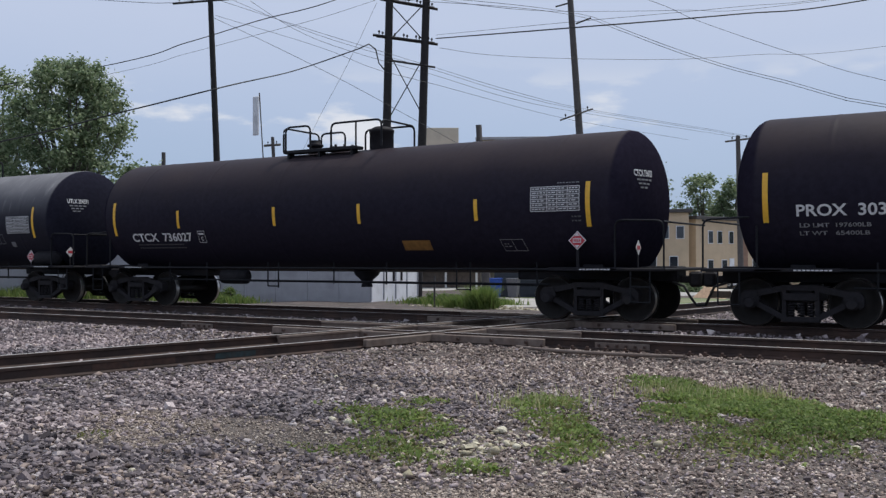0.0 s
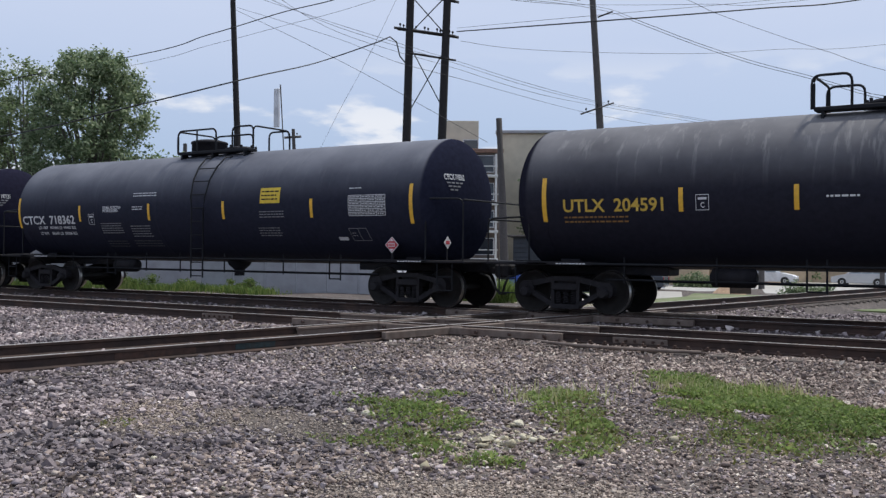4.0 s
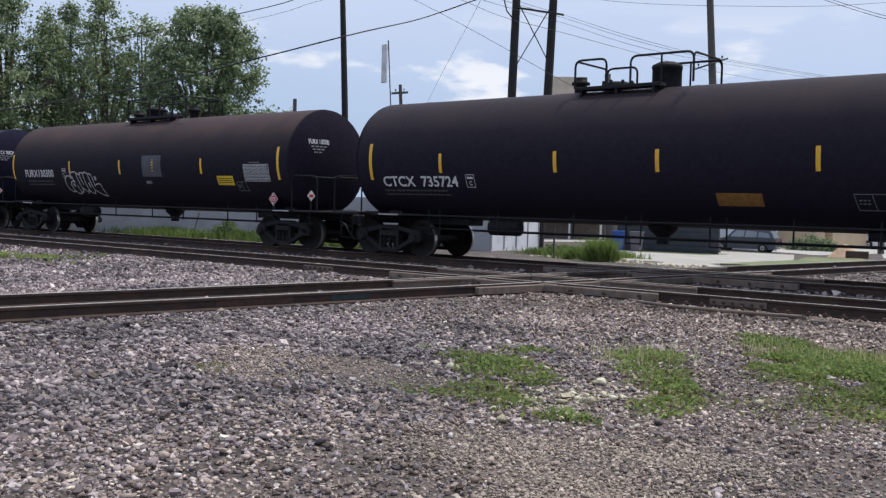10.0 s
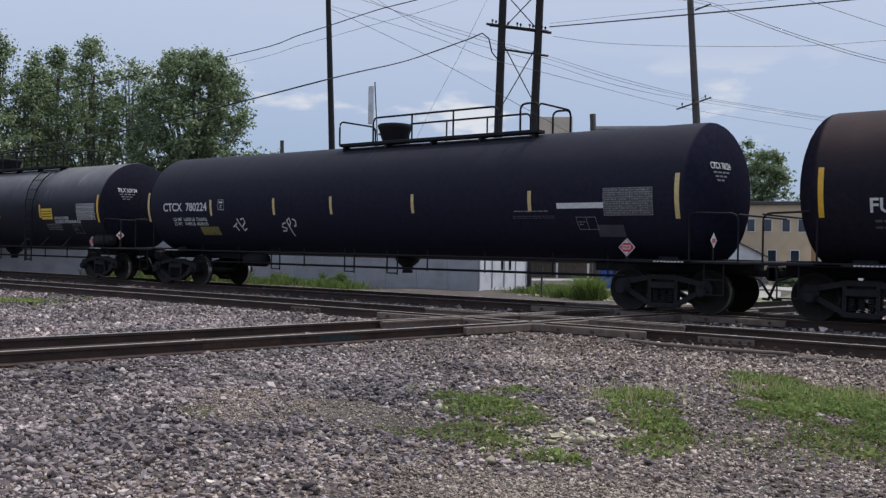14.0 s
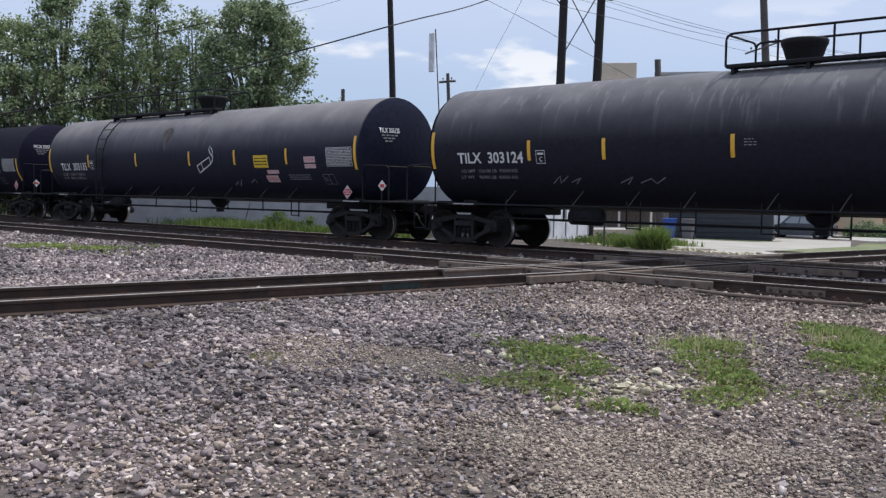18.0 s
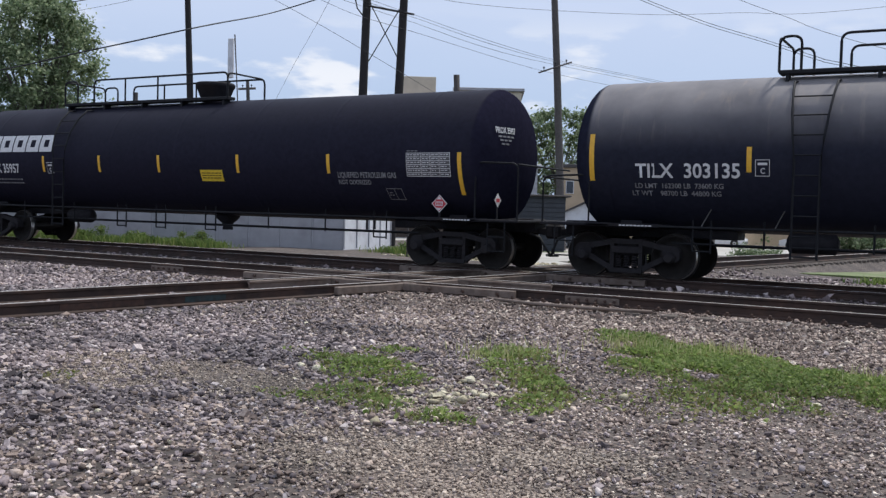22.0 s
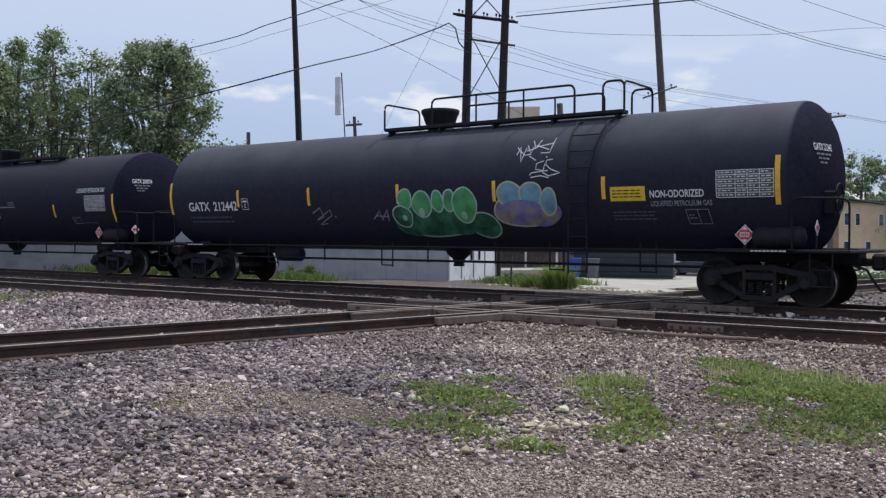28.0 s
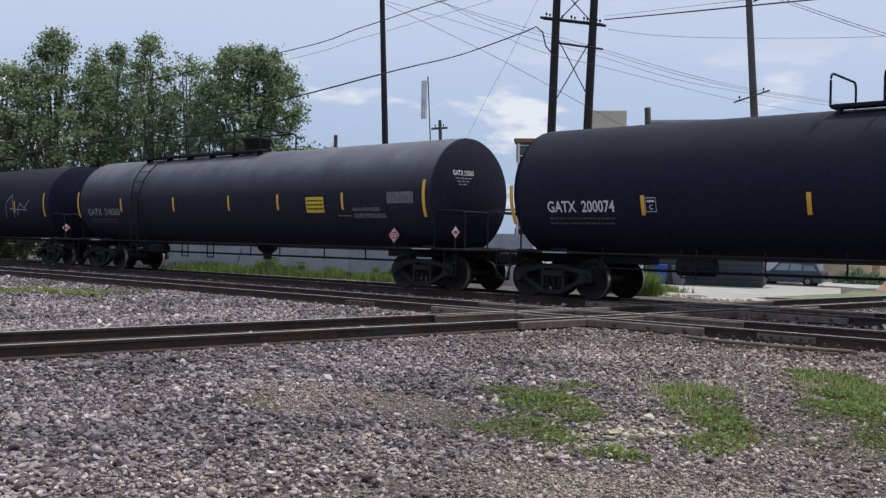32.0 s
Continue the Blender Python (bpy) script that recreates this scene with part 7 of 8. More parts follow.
DOME = "broad green leafy tree with a rounded uneven crown"
SPIRE = "tall narrow green tree with an open ragged crown"
for i, (az, el, d, w, spire, pale, leaves, clumps) in enumerate((
        (52.9, 10.95, 50, 6.5, False, False, 52000, 520), (56.3, 10.2, 54, 4.2, False, True, 13000, 170),
        (58.4, 11.3, 55, 5.8, True, True, 17000, 240), (60.3, 10.6, 58, 5.6, True, False, 17000, 230), (61.4, 10.4, 55, 5.0, True, True, 14000, 200), (63.5, 11.0, 54, 7.0, True, False, 24000, 290),
        (66.0, 8.9, 53, 6.2, False, True, 18000, 240), (69.0, 9.8, 54, 7.4, False, False, 20000, 280), (74.0, 10.2, 55, 9.0, False, False, 16000, 260), (58.8, 6.6, 61, 9.0, False, False, 12000, 240), (65.0, 6.6, 61, 9.0, False, False, 12000, 240))):
    tree(az, d, d * math.tan(radians(el)) + 1.9, w, 20 + i, SPIRE if spire else DOME, int(leaves * (0.85 if spire or pale else 1.1)), 0.085, spire, pale, clumps)
for i, (az, el, d, w) in enumerate((
        (48.8, 5.5, 62, 6.6), (47.2, 5.0, 70, 6.0), (25.0, 6.9, 94, 8.0), (23.2, 6.6, 95, 9.0), (21.0, 6.9, 97, 8.0), (26.3, 6.7, 88, 4.6), (19.3, 6.4, 93, 4.5), (16.2, 5.4, 96, 6.0), (14.4, 5.2, 94, 4.5), (12.6, 5.3, 97, 7.0),
        (10.6, 3.9, 105, 7.5), (8.4, 3.5, 115, 8.0), (6.2, 3.9, 95, 9.0), (3.5, 4.5, 85, 9.0))):
    tree(az, d, d * math.tan(radians(el)) + 1.9, w, 60 + i, "leafy green street tree behind the houses", 9000, 0.15, False, False, 110, 1.4)


# ---- sheds, houses and the street ----
def slab(name, pts, z0, z1, mat, label, category, kind="structure"):
    """A flat piece of ground cover with a thickness."""
    o = Vector((sum(p[0] for p in pts) / len(pts), sum(p[1] for p in pts) / len(pts), 0))
    n = len(pts)
    v = [(x - o.x, y - o.y, z + float(drop(y))) for z in (z0, z1) for x, y in pts]
    m = Mesh().add(v, [list(range(n))[::-1], list(range(n, 2 * n))] + [(i, (i + 1) % n, (i + 1) % n + n, i + n) for i in range(n)])
    return tagged(part(name, m, mat, None, "", Matrix.Translation(o)), label, category, kind=kind)


slab("pavement", [(-17.2, 30.0), (-17.8, 29.2), (-12.2, 26.6), (-9.8, 26.8), (-12.6, 30.0)], -0.6, -0.37, M_CONC, "pale concrete edge of the apron beyond the tracks", "pavement")
slab("pavement", [(-17.2, 30.0), (-12.6, 30.0), (-14.6, 44), (-21, 63), (-34, 63), (-20.5, 36.5)], -0.6, -0.37, M_CONC, "pale concrete apron beyond the tracks", "pavement")
slab("road", [(-120, 64), (90, 64), (90, 92), (-120, 92)], -0.6, -0.365, M_ASPHALT, "pale grey street behind the tracks", "road")


def shed():
    """A long low white metal shed; sun and shade are painted in as white end, grey long wall."""
    a, b, c = Vector((-28.6, 27.0)), Vector((-22.3, 31.1)), Vector((-23.4, 36.2))
    ob = thing("metal_shed", pose(b.x, b.y, -0.4), "low white corrugated metal shed with a bright end wall", "shed")
    # one metal in two tones: long wall's shade as grey, sunlit end as white
    for p, q, mat, name in ((a, b, M_SHEDGREY, "long_wall"), (b, c, M_SHED, "end_wall")):
        u = (q - p).normalized()
        nrm = Vector((u.y, -u.x))
        L = (q - p).length
        m = Mesh()
        v = [p - b, q - b, q - b - nrm * 0.12, p - b - nrm * 0.12]
        m.add([(x, y, z) for z in (-0.3, 1.9) for x, y in v], [(3, 2, 1, 0), (4, 5, 6, 7), (0, 1, 5, 4), (1, 2, 6, 5), (2, 3, 7, 6), (3, 0, 4, 7)])
        wl_ = part(name, m, mat, ob)
        k = int(L / 1.1)
        for i in range(k + 1):
            s = p - b + u * (L * i / k) + nrm * 0.02
            part("batten", Mesh().box(s.x - 0.025, s.x + 0.025, s.y - 0.025, s.y + 0.025, 0.0, 1.9, 0.006), M_SHEDGREY, wl_)
        if mat is M_SHED:
            for t in (0.45, 0.62):
                s = p - b + u * (L * t) + nrm * 0.03
                part("latch", Mesh().box(s.x - 0.03, s.x + 0.03, s.y - 0.05, s.y + 0.05, 0.75, 1.15, 0.01), M_BLACKIRON, wl_)
    d = a + (c - b)
    m = Mesh().add([(p.x - b.x, p.y - b.y, z) for z in (1.9, 2.0) for p in (a, b, c, d)], [(3, 2, 1, 0), (4, 5, 6, 7), (0, 1, 5, 4), (1, 2, 6, 5), (2, 3, 7, 6), (3, 0, 4, 7)])
    part("roof", m, M_SHEDGREY, ob)
    return ob


shed()


def block(name, az0, az1, el_top, d, depth, mat, label, category, z0=-0.4, windows=None, roof=None):
    """A house or hall whose front faces the eye between two bearings."""
    d, d_end = d if isinstance(d, tuple) else (d, d)
    p, q = far(az0, 0, d), far(az1, 0, d_end)
    h = d * math.tan(radians(el_top)) + EYE.z - z0
    u = (q - p)
    L = u.length
    ang = math.atan2(u.y, u.x)
    ob = thing(name, Matrix.Translation((p.x, p.y, z0)) @ Matrix.Rotation(ang, 4, 'Z'), label, category)
    wl_ = part("wall", Mesh().box(0, L, 0, depth, -1.3, h, 0.02), mat, ob)
    if roof:
        part("roof", Mesh().box(-0.3, L + 0.3, -0.3, depth + 0.3, h, h + roof[0], 0.03), roof[1], ob)
    for x, z, w, hh in (windows or ()):
        f = part("window", Mesh().box(x * L - w / 2 - 0.06, x * L + w / 2 + 0.06, -0.06, 0.04, z - 0.06, z + hh + 0.06, 0.01), M_SHED, ob)
        part("pane", Mesh().box(x * L - w / 2, x * L + w / 2, -0.075, -0.05, z, z + hh), M_GLASS, f)
    return ob


apartments = block("brick_apartment_building", 36.9, 29.2, 5.95, 85, 14, M_DKWALL, "brown apartment block with white balcony floors and railings", "building",
                   windows=[(0.07 + 0.115 * i, 1.5 + 2.45 * j, 1.7, 1.4) for i in range(8) for j in range(4)], roof=(0.35, M_BRICK))
for j in range(4):
    part("balcony", Mesh().box(0.1, 11.2, -1.3, 0, 0.95 + 2.45 * j, 1.15 + 2.45 * j, 0.02), M_BALCONY, apartments)
    part("balcony_rail", Mesh().box(0.1, 11.2, -1.3, -1.26, 1.85 + 2.45 * j, 1.93 + 2.45 * j, 0.01), M_BALCONY, apartments)
for i in range(5):
    part("column", Mesh().box(0.1 + 2.7 * i, 0.28 + 2.7 * i, -1.25, -1.05, -1.0, 10.3, 0.02), M_BALCONY, apartments)
block("roof_house", 32.85, 30.5, 7.85, 88, 4, M_CREAM, "cream plant room on a flat roof", "building", z0=9.5, windows=[(0.8, 1.2, 1.3, 0.9)])
block("cream_hall", 29.3, 25.4, 7.1, 95, 16, M_CREAM, "cream-coloured flat-roofed hall behind the street trees", "building", roof=(0.3, M_SHEDGREY))
block("mobile_office", 27.6, 24.3, 2.7, 74, 3, M_SHEDGREY, "long low grey trailer with dark blue windows and a white roof", "building", z0=-0.1,
      windows=[(0.3, 1.3, 2.0, 1.1), (0.78, 1.3, 0.9, 1.1)], roof=(0.18, M_SHED))
block("tan_house", 23.1, 17.0, 2.7, 80, 8, M_TAN, "tan stuccoed two-storey house with a flat dark roof", "house",
      windows=[(x, 3.35, 0.55, 0.95) for x in (0.12, 0.3, 0.47, 0.62, 0.78, 0.92)] + [(x, 0.75, 0.6, 1.1) for x in (0.2, 0.5, 0.66, 0.86)], roof=(0.28, M_ROOF))
terrace = block("tan_terrace", 16.6, 6.6, 2.3, (82, 112), 8, M_TAN, "row of tan stuccoed two-storey houses with dark eaves", "house",
                windows=[(x, 3.0, 0.6, 1.0) for x in (0.06, 0.1, 0.15, 0.26, 0.31, 0.42, 0.5, 0.58, 0.67, 0.76, 0.85)] + [(x, 0.7, 0.7, 0.85) for x in (0.06, 0.12, 0.26, 0.36, 0.48, 0.6, 0.72, 0.86)], roof=(0.28, M_ROOF))
part("chimney_breast", Mesh().box(6.4, 7.3, -0.35, -0.01, -1.0, 4.6, 0.03), M_BRICK, terrace)
part("door", Mesh().box(4.9, 5.6, -0.07, -0.01, -0.5, 1.7, 0.02), M_SHED, terrace)
slate = block("slate_building", 28.4, 22.6, 0.95, 52, 5, M_DKBLUE, "low dark slate-grey building with plain siding", "building", z0=-1.0, roof=(0.1, M_ROOF))
for i in range(12):
    part("siding_board", Mesh().box(0.0, 5.25, -0.035, -0.004, 0.05 + 0.25 * i, 0.27 + 0.25 * i, 0.008), M_DKBLUE, slate)

block("long_warehouse", 64, 46.6, 0.95, 45, 5, M_SHEDGREY, "long low pale grey warehouse wall behind the weeds", "building", roof=(0.12, M_SHEDGREY))


def garage():
    p = far(21.3, 0, 72)
    g = thing("garage", Matrix.Translation((p.x, p.y, -1.29)) @ Matrix.Rotation(radians(20), 4, 'Z'), "small white gabled garage with a dark roof before the tan house", "garage")
    part("wall", Mesh().prism([(-2.3, -0.2), (2.3, -0.2), (2.3, 2.3), (0, 3.4), (-2.3, 2.3)], 0, 6), M_SHED, g)
    for s in (-1, 1):
        v = [(s * 2.6, -0.3, 2.15), (0, -0.3, 3.45), (0, 6.3, 3.45), (s * 2.6, 6.3, 2.15)]
        part("roof", Mesh().add(v + [(x, y, z + 0.12) for x, y, z in v], [(0, 1, 2, 3), (7, 6, 5, 4), (0, 4, 5, 1), (1, 5, 6, 2), (2, 6, 7, 3), (3, 7, 4, 0)]), M_ROOF, g)
    part("garage_door", Mesh().box(-1.4, 1.4, -0.06, 0.02, 0.0, 2.0, 0.01), M_SHED, g)
    return g


garage()
stub, sf = utility_pole("short_pole", 29.3, 8.0, 29.24, 6.83, 70, 0.28, M_POLEGREY, "short thick grey pole with a lamp bracket")
pole4, f4 = utility_pole("utility_pole", 41.58, 7.2, 41.52, 5.97, 75, 0.16, M_POLEGREY, "small far utility pole with a crossarm")
crossarm(pole4, f4, far(42.1, 6.68, 75), far(41.1, 6.77, 75), M_POLEGREY, 2, 0.09)
pole5, f5 = utility_pole("utility_pole", 47.78, 6.15, 47.78, 5.5, 70, 0.17, M_POLEGREY, "stub of a far utility pole")
pole7, f7 = utility_pole("utility_pole", 14.25, 7.03, 14.12, -0.17, 74, 0.2, M_POLEGREY, "grey utility pole with a T-shaped crossarm before the tan houses")
crossarm(pole7, f7, far(14.96, 6.72, 74), far(13.4, 6.86, 74), M_POLEGREY, 2, 0.07)
pole6, f6 = utility_pole("utility_pole", 7.95, 5.45, 7.85, -0.28, 80, 0.16, M_POLEGREY, "far utility pole with a T-shaped crossarm")
crossarm(pole6, f6, far(8.6, 5.3, 80), far(7.3, 5.37, 80), M_POLEGREY, 2, 0.07)


def antenna():
    foot = far(42.07, 0, 75)
    foot.z = -1.29
    ob = thing("antenna_mast", Matrix.Translation(foot), "thin mast carrying a white panel antenna", "antenna")
    a, b = far(42.07, 5.0, 75) - foot, far(42.35, 9.75, 75) - foot
    part("mast", Mesh().tube([(a.x, a.y, -0.2), a, b], 0.05, 8), M_POLEGREY, ob)
    p = far(42.55, 8.4, 75) - foot
    part("panel", Mesh().box(p.x - 0.26, p.x + 0.26, p.y - 0.1, p.y + 0.1, p.z - 1.5, p.z + 1.5, 0.04), M_SHED, ob)
    return ob


antenna()


def weeds():
    rng = np.random.default_rng(5)

    def clump(x0, x1, y0, y1, n, h0, h1, label):
        k = max(5, int((x1 - x0) * 1.6))
        c = np.stack([rng.uniform(x0, x1, k), rng.uniform(y0, y1, k)], -1)
        xy = c[rng.integers(0, k, n)] + rng.normal(0, 1, (n, 2)) * [0.45, 0.4]
        blades("tall_weeds", xy, rng.uniform(h0, h1, n), np.full(n, 0.02), rng, M_WEED, label, "weeds")
    def bush(x, y, w, h, n, label, leaf=0.035):
        k = max(6, int(w * 9))
        c = np.stack([rng.normal(0, w * 0.28, k), rng.normal(0, 0.22, k), np.abs(rng.normal(0, h * 0.36, k))], -1)
        V, F = leaf_cloud(rng, c, rng.uniform(0.12, 0.24, k) * leaf / 0.035 * 0.9, n, leaf)
        V[:, 2] = np.abs(V[:, 2])
        ob = thing("bush", pose(x, y, float(ground_z(x, y))), label, "bush", "bushes behind the tracks")
        part("stems", Mesh().tube([(0, 0, -0.05), (0.05, 0, h * 0.7)], [0.02, 0.008], 5), M_BARK, ob)
        mat = M_WEED if leaf < 0.05 else M_LEAF
        part("foliage", soup("foliage", V, F, mat), mat, ob)
    tuft = np.concatenate([rng.normal(0, 1, (2600, 2)) * [0.19, 0.15] + [-15.45, 27.9], rng.normal(0, 1, (2200, 2)) * [0.4, 0.25] + [-16.6, 28.6]])
    tall = np.where(np.arange(4800) < 2600, rng.uniform(0.3, 0.85, 4800), rng.uniform(0.15, 0.5, 4800))
    blades("tall_weeds", tuft, tall, np.full(4800, 0.011), rng, M_WEED, "dense tuft of tall green grass at the apron's edge", "weeds", lean=0.6)
    bush(-15.2, 28.1, 0.8, 0.7, 2200, "dense green bush at the edge of the apron")
    bush(-18.3, 30.4, 1.2, 0.5, 3000, "low green bush in front of the shed")
    bush(-26.0, 27.0, 1.5, 0.6, 3500, "low green bush along the shed")
    bush(-28.6, 26.2, 1.8, 0.8, 4500, "rounded green bush along the shed")
    bush(-32.0, 26.0, 2.2, 0.9, 4500, "spreading green bush beyond the far track")
    bush(-22.6, 71.8, 2.6, 1.1, 3500, "dark green shrub along the street", 0.09)
    bush(-27.6, 72.5, 2.2, 1.0, 2500, "dark green shrub beside the garage", 0.09)
    bush(-9.5, 93, 4, 1.0, 3000, "low green shrub before the terrace", 0.09)
    bush(-12.6, 62, 2.4, 1.1, 2500, "low shrub beside the drive", 0.07)
    clump(-19.5, -16.4, 29.5, 31.5, 1800, 0.1, 0.3, "short green weeds in front of the shed")
    clump(-31, -24.5, 25.4, 27.2, 2600, 0.12, 0.35, "green weeds along the shed")
    clump(-42, -31, 23.5, 26.5, 4500, 0.15, 0.5, "green weeds beyond the far track")
    clump(-2, 7, 24.5, 29, 9000, 0.08, 0.25, "yellow-green grass beside the crossing track")


weeds()


# ---- parked cars, bins and odds and ends by the street ----
def wheel_of(parent, x, y, r):
    t = part("wheel", Mesh().lathe([(-0.1, r * 0.7), (-0.1, r * 0.95), (-0.07, r), (0.07, r), (0.1, r * 0.95), (0.1, r * 0.7)], 20, lambda u, a, b: (a, u, b)), M_RUBBER, parent, at=pose(x, y, r))
    part("rim", Mesh().lathe([(-0.09, 0.05), (-0.11, r * 0.25), (-0.085, r * 0.68), (0.085, r * 0.68), (0.11, r * 0.25), (0.09, 0.05)], 16, lambda u, a, b: (a, u, b)), M_RIM, t)
    return t


def parked_car(at, paint, label, length=4.5, height=1.62):
    """A hatchback or small SUV; x forward, the wheels on z = 0."""
    c = thing("parked_car", at, label, "car", "parked cars by the street")
    L, w = length / 2, 0.88
    body = [(-L, 0.42), (-L + 0.02, 0.95), (-L + 0.12, 1.0), (L - 1.15, 1.0), (L - 0.25, 0.82), (L, 0.66), (L, 0.36), (L - 0.1, 0.26), (-L + 0.1, 0.26)]
    part("body", Mesh().prism(body, -w, w), paint, c)
    k = height
    cab = [(-L + 0.12, 1.0), (-L + 0.42, k - 0.08), (-L + 0.75, k), (0.25, k), (0.55, k - 0.06), (L - 1.15, 1.0)]
    n = len(cab)
    y = [0.84 if z < 1.1 else 0.68 for _, z in cab]
    m = Mesh().add([(x, -q, z) for (x, z), q in zip(cab, y)] + [(x, q, z) for (x, z), q in zip(cab, y)], [list(range(n)), list(range(2 * n - 1, n - 1, -1))] + [(i, i + n, (i + 1) % n + n, (i + 1) % n) for i in range(n)])
    part("cabin", m, paint, c)
    for s in (-1, 1):
        for x0, x1, x2, x3 in ((-L + 0.35, -L + 0.62, -L + 1.15, -L + 1.2), (-L + 1.28, -L + 1.26, -0.25, -0.18), (-0.1, -0.15, 0.42, 0.82)):
            lo, hi = 1.06, k - 0.13
            yl, yh = s * 0.842, s * 0.705
            part("side_window", Mesh().add([(x0, yl, lo), (x1, yh, hi), (x2, yh, hi), (x3, yl, lo)] + [(x0, yl * 0.97, lo), (x1, yh * 0.97, hi), (x2, yh * 0.97, hi), (x3, yl * 0.97, lo)], [(0, 1, 2, 3), (7, 6, 5, 4), (0, 4, 5, 1), (1, 5, 6, 2), (2, 6, 7, 3), (3, 7, 4, 0)]), M_CARGLASS, c)
        part("headlight", Mesh().box(L - 0.16, L + 0.012, s * 0.72 - 0.14, s * 0.72 + 0.14, 0.62, 0.74, 0.02), M_SHED, c)
        part("tail_light", Mesh().box(-L - 0.012, -L + 0.1, s * 0.76 - 0.1, s * 0.76 + 0.1, 0.72, 0.96, 0.02), M_LAMPRED, c)
        part("mirror", Mesh().box(0.72, 0.86, s * 0.98 - 0.08, s * 0.98 + 0.08, 1.0, 1.13, 0.03), paint, c)
    part("windscreen", Mesh().add([(L - 1.14, -0.74, 1.02), (L - 1.14, 0.74, 1.02), (0.56, 0.6, k - 0.07), (0.56, -0.6, k - 0.07), (L - 1.2, -0.74, 1.0), (L - 1.2, 0.74, 1.0), (0.5, 0.6, k - 0.09), (0.5, -0.6, k - 0.09)], [(0, 1, 2, 3), (7, 6, 5, 4), (0, 4, 5, 1), (1, 5, 6, 2), (2, 6, 7, 3), (3, 7, 4, 0)]), M_CARGLASS, c)
    part("rear_window", Mesh().add([(-L + 0.13, -0.7, 1.05), (-L + 0.13, 0.7, 1.05), (-L + 0.38, 0.6, k - 0.12), (-L + 0.38, -0.6, k - 0.12), (-L + 0.2, -0.7, 1.05), (-L + 0.2, 0.7, 1.05), (-L + 0.45, 0.6, k - 0.12), (-L + 0.45, -0.6, k - 0.12)], [(0, 3, 2, 1), (4, 5, 6, 7), (0, 1, 5, 4), (1, 2, 6, 5), (2, 3, 7, 6), (3, 0, 4, 7)]), M_CARGLASS, c)
    part("bumper", Mesh().box(L - 0.1, L + 0.06, -0.84, 0.84, 0.3, 0.52, 0.04), M_GREYBIN, c)
    for x in (-L + 0.85, L - 0.85):
        for s in (-1, 1):
            wheel_of(c, x, s * 0.82, 0.34)
    return c


parked_car(pose(-24.9, 64.5, -1.3, 0, 0, 186), M_CARPAINT, "grey-blue hatchback parked at the end of the apron")
parked_car(pose(-20.4, 84.0, -1.27, 0, 0, 4), M_SHED, "white car parked along the street", 4.6, 1.5)
parked_car(pose(-33.5, 86.5, -1.27, 0, 0, 2), M_SILVER, "silver car parked along the street", 4.5, 1.45)
parked_car(pose(-13.2, 85.0, -1.27, 0, 0, 181), M_SILVER, "pale car parked by the kerb", 4.4, 1.5)


box_foot = far(22.98, 0, 58)
tagged(part("utility_box", Mesh().box(-0.2, 0.2, -0.15, 0.15, -0.1, 1.55, 0.03).box(-0.23, 0.23, -0.18, 0.18, 1.55, 1.6, 0.01), M_SHEDGREY, None, "", pose(box_foot.x, box_foot.y, -1.1, 0, 0, 20)), "tall narrow grey utility box beside the apron", "utility box")


def wheelie_bin(x, y, turn, mat, label):
    b = thing("wheelie_bin", pose(x, y, -0.36 + float(drop(y)), 0, 0, turn), label, "bin", "bins by the shed")
    m = Mesh()
    lo, hi = [(-0.22, -0.2), (0.22, -0.2), (0.22, 0.2), (-0.22, 0.2)], [(-0.3, -0.28), (0.3, -0.28), (0.3, 0.28), (-0.3, 0.28)]
    m.add([(x_, y_, 0.06) for x_, y_ in lo] + [(x_, y_, 0.95) for x_, y_ in hi], [(3, 2, 1, 0), (4, 5, 6, 7), (0, 1, 5, 4), (1, 2, 6, 5), (2, 3, 7, 6), (3, 0, 4, 7)])
    part("body", m, mat, b)
    part("lid", Mesh().box(-0.32, 0.32, -0.31, 0.33, 0.955, 1.02, 0.02), mat, b)
    part("handle", Mesh().tube([(-0.25, 0.36, 0.95), (0.25, 0.36, 0.95)], 0.02, 6), M_RUBBER, b)
    for s in (-1, 1):
        part("wheel", Mesh().lathe([(-0.025, 0.08), (-0.025, 0.1), (0.025, 0.1), (0.025, 0.08)], 12, lambda u, a, c, s=s: (s * 0.26 + u, 0.2 + a, 0.1 + c)), M_RUBBER, b)
    return b


wheelie_bin(-23.4, 43.7, 20, M_BLUEBIN, "blue plastic wheelie bin on the apron")
wheelie_bin(-22.7, 44.3, 10, M_GREYBIN, "dark grey plastic wheelie bin on the apron")


def crate(x, y, turn, label):
    c = thing("wooden_crate", pose(x, y, -0.33 + float(drop(y)), 0, 0, turn), label, "crate")
    for i in range(3):
        z = 0.03 + i * 0.13
        for s in (-1, 1):
            part("slat", Mesh().box(-0.6, 0.6, s * 0.3 - 0.012, s * 0.3 + 0.012, z, z + 0.11, 0.004), M_CRATE, c)
            part("slat", Mesh().box(s * 0.6 - 0.012, s * 0.6 + 0.012, -0.28, 0.28, z, z + 0.11, 0.004), M_CRATE, c)
    part("base", Mesh().box(-0.59, 0.59, -0.28, 0.28, 0.0, 0.025, 0.003), M_CRATE, c)
    return c


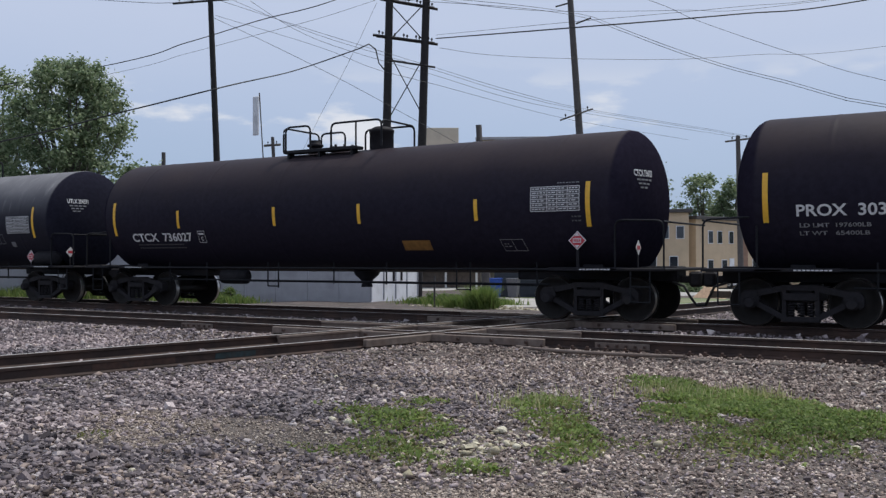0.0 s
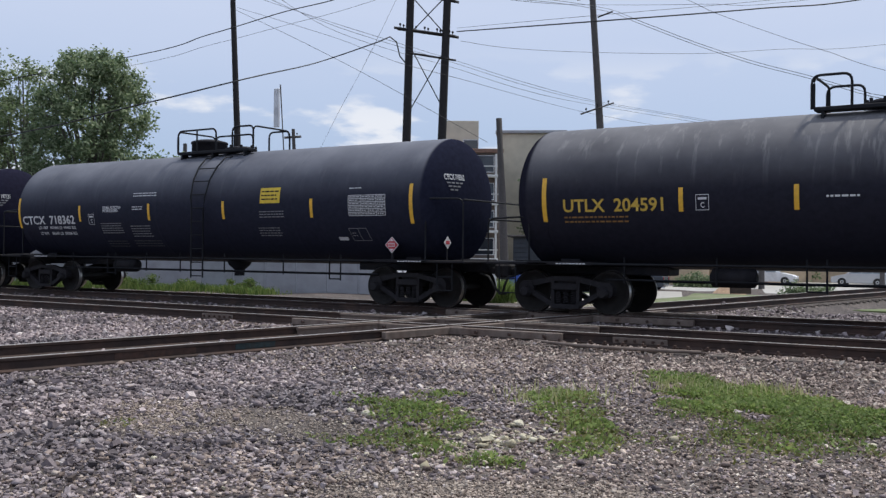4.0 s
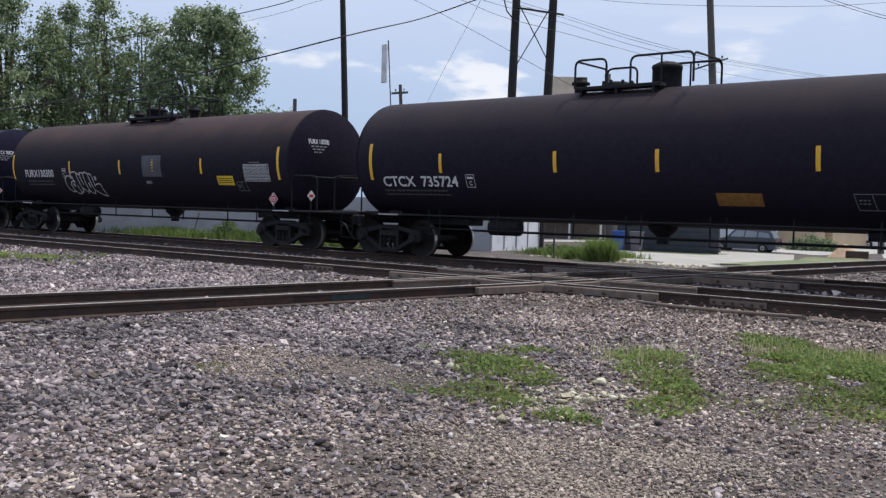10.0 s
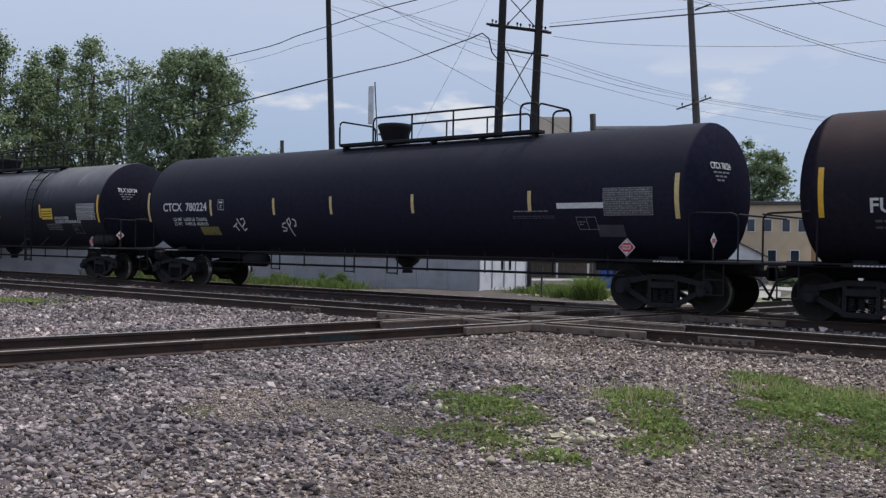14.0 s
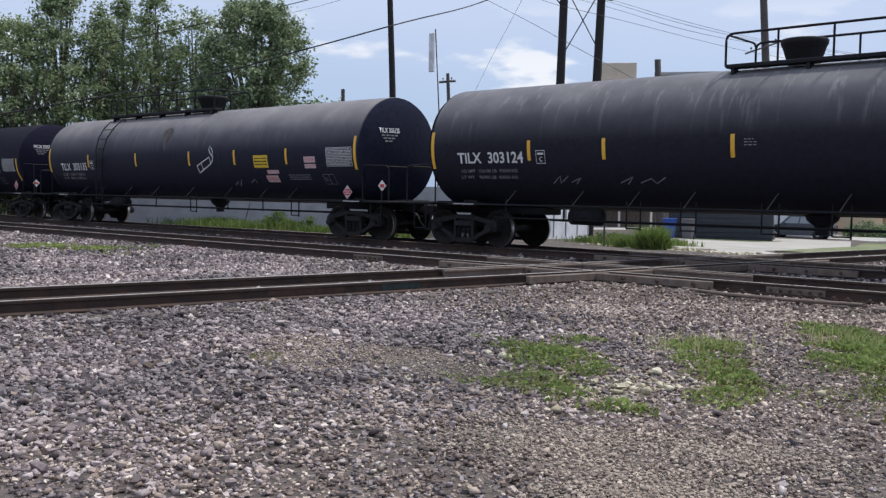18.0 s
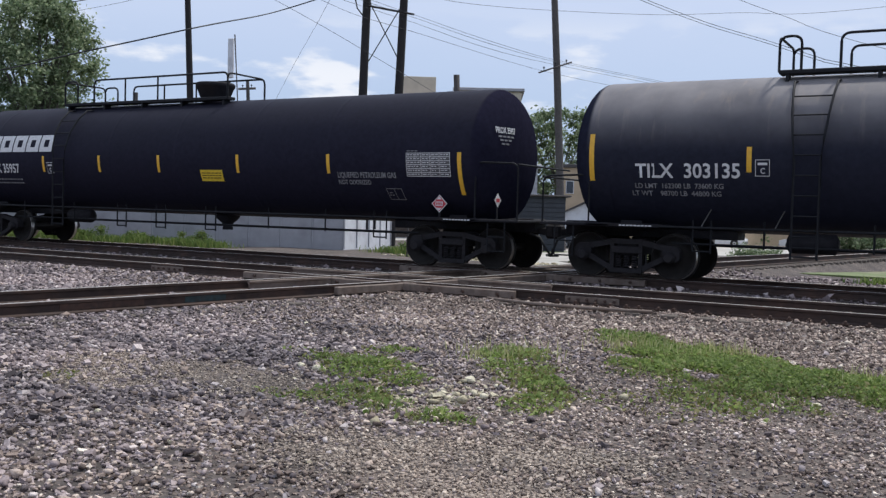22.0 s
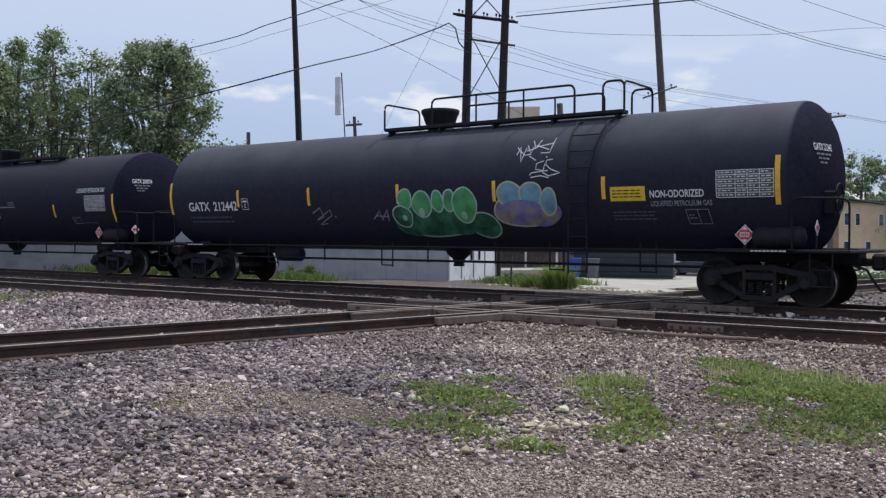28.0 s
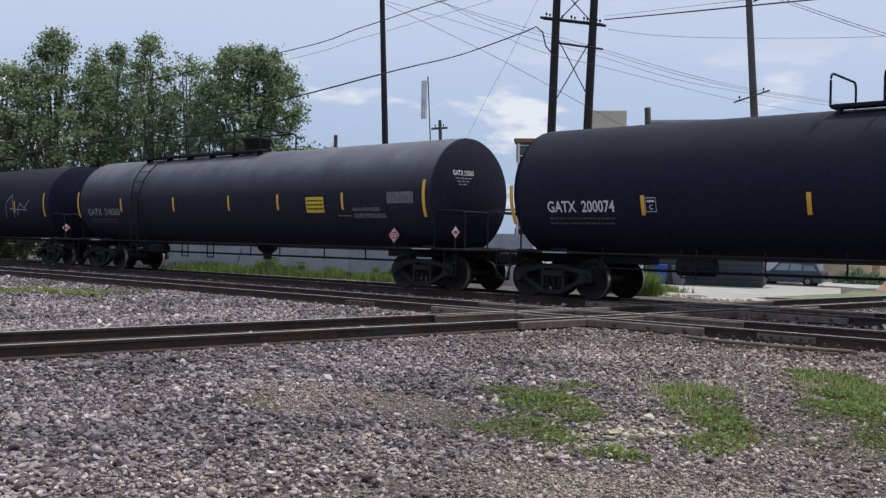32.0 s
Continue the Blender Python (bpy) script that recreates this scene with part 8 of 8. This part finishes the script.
def sand_heap(x, y, label):
    """A cone of tan sand with a slumped foot."""
    m = Mesh()
    rng = random.Random(8)
    rows = []
    for k, (r, z) in enumerate(((1.15, -0.15), (0.95, 0.06), (0.6, 0.38), (0.28, 0.68), (0.08, 0.8))):
        rows.append([(r * rng.uniform(0.9, 1.1) * math.cos(a), 0.8 * r * rng.uniform(0.9, 1.1) * math.sin(a), z) for a in np.linspace(0, 2 * math.pi, 20, False)])
    v = [p for row in rows for p in row]
    m.add(v, [(i * 20 + k, i * 20 + (k + 1) % 20, (i + 1) * 20 + (k + 1) % 20, (i + 1) * 20 + k) for i in range(4) for k in range(20)] + [list(range(80, 100))], True)
    return tagged(part("sand_heap", m, M_HEAP, None, "", pose(x, y, -0.345 + float(drop(y)))), label, "sand heap")


crate(-15.6, 57.6, 15, "low dark brown slatted crate by the drive")
sand_heap(-16.9, 59.8, "tan heap of sand beside the drive")
tagged(part("thin_post", Mesh().tube([(0, 0, -0.2), (0.02, 0, 1.1)], 0.035, 8), M_POLEGREY, None, "", pose(-17.49, 28.17, -0.4)), "thin grey post standing in the weeds", "post")
tagged(part("leaning_rod", Mesh().tube([(0, 0, -0.15), (0.45, 0.1, 1.15)], 0.022, 8), M_POLEGREY, None, "", pose(-35.2, 26.1, -0.4)), "thin rod leaning beyond the far track", "rod")
jug = Mesh().lathe([(0, 0.05), (0.02, 0.12), (0.3, 0.12), (0.38, 0.06), (0.42, 0.04), (0.46, 0.04)], 14, lambda u, a, b: (u - 0.2, a, b + 0.12))
tagged(part("white_jug", jug, M_SHED, None, "", pose(-44.2, 22.6, -0.31, 0, -12, 40)), "white plastic jug lying between the tracks", "jug")
slab("lawn", [(-22.8, 44.6), (-19.4, 45.5), (-20.4, 50.5), (-24.4, 50)], -0.6, -0.35, M_LAWN, "green lawn before the slate building", "lawn")
slab("lawn", [(-12.4, 30.4), (8, 31), (30, 55), (-17.6, 55), (-14.4, 44)], -0.6, -0.345, M_LAWN, "green lawn strip beside the drive", "lawn")


# ---- movement ----
def travelled(t):
    return 7.58667 * t - 0.00484 * t * t + 3.885e-5 * t ** 3


def motions():
    for car, u0 in TRAIN:
        walk(car, [(t, pose(u0 + travelled(t), YA, 0)) for t in range(0, 33)])
    turns = [(k / 15, -math.degrees(travelled(k / 15) / WHEEL_R)) for k in range(0, 481)]
    spin = [(t, Matrix.Rotation(radians(-a), 4, 'Y')) for t, a in turns]
    for w, x in WHEELS:
        lift = Matrix.Translation((x, 0, WHEEL_R))
        walk(w, [(t, lift @ m) for t, m in spin])


motions()
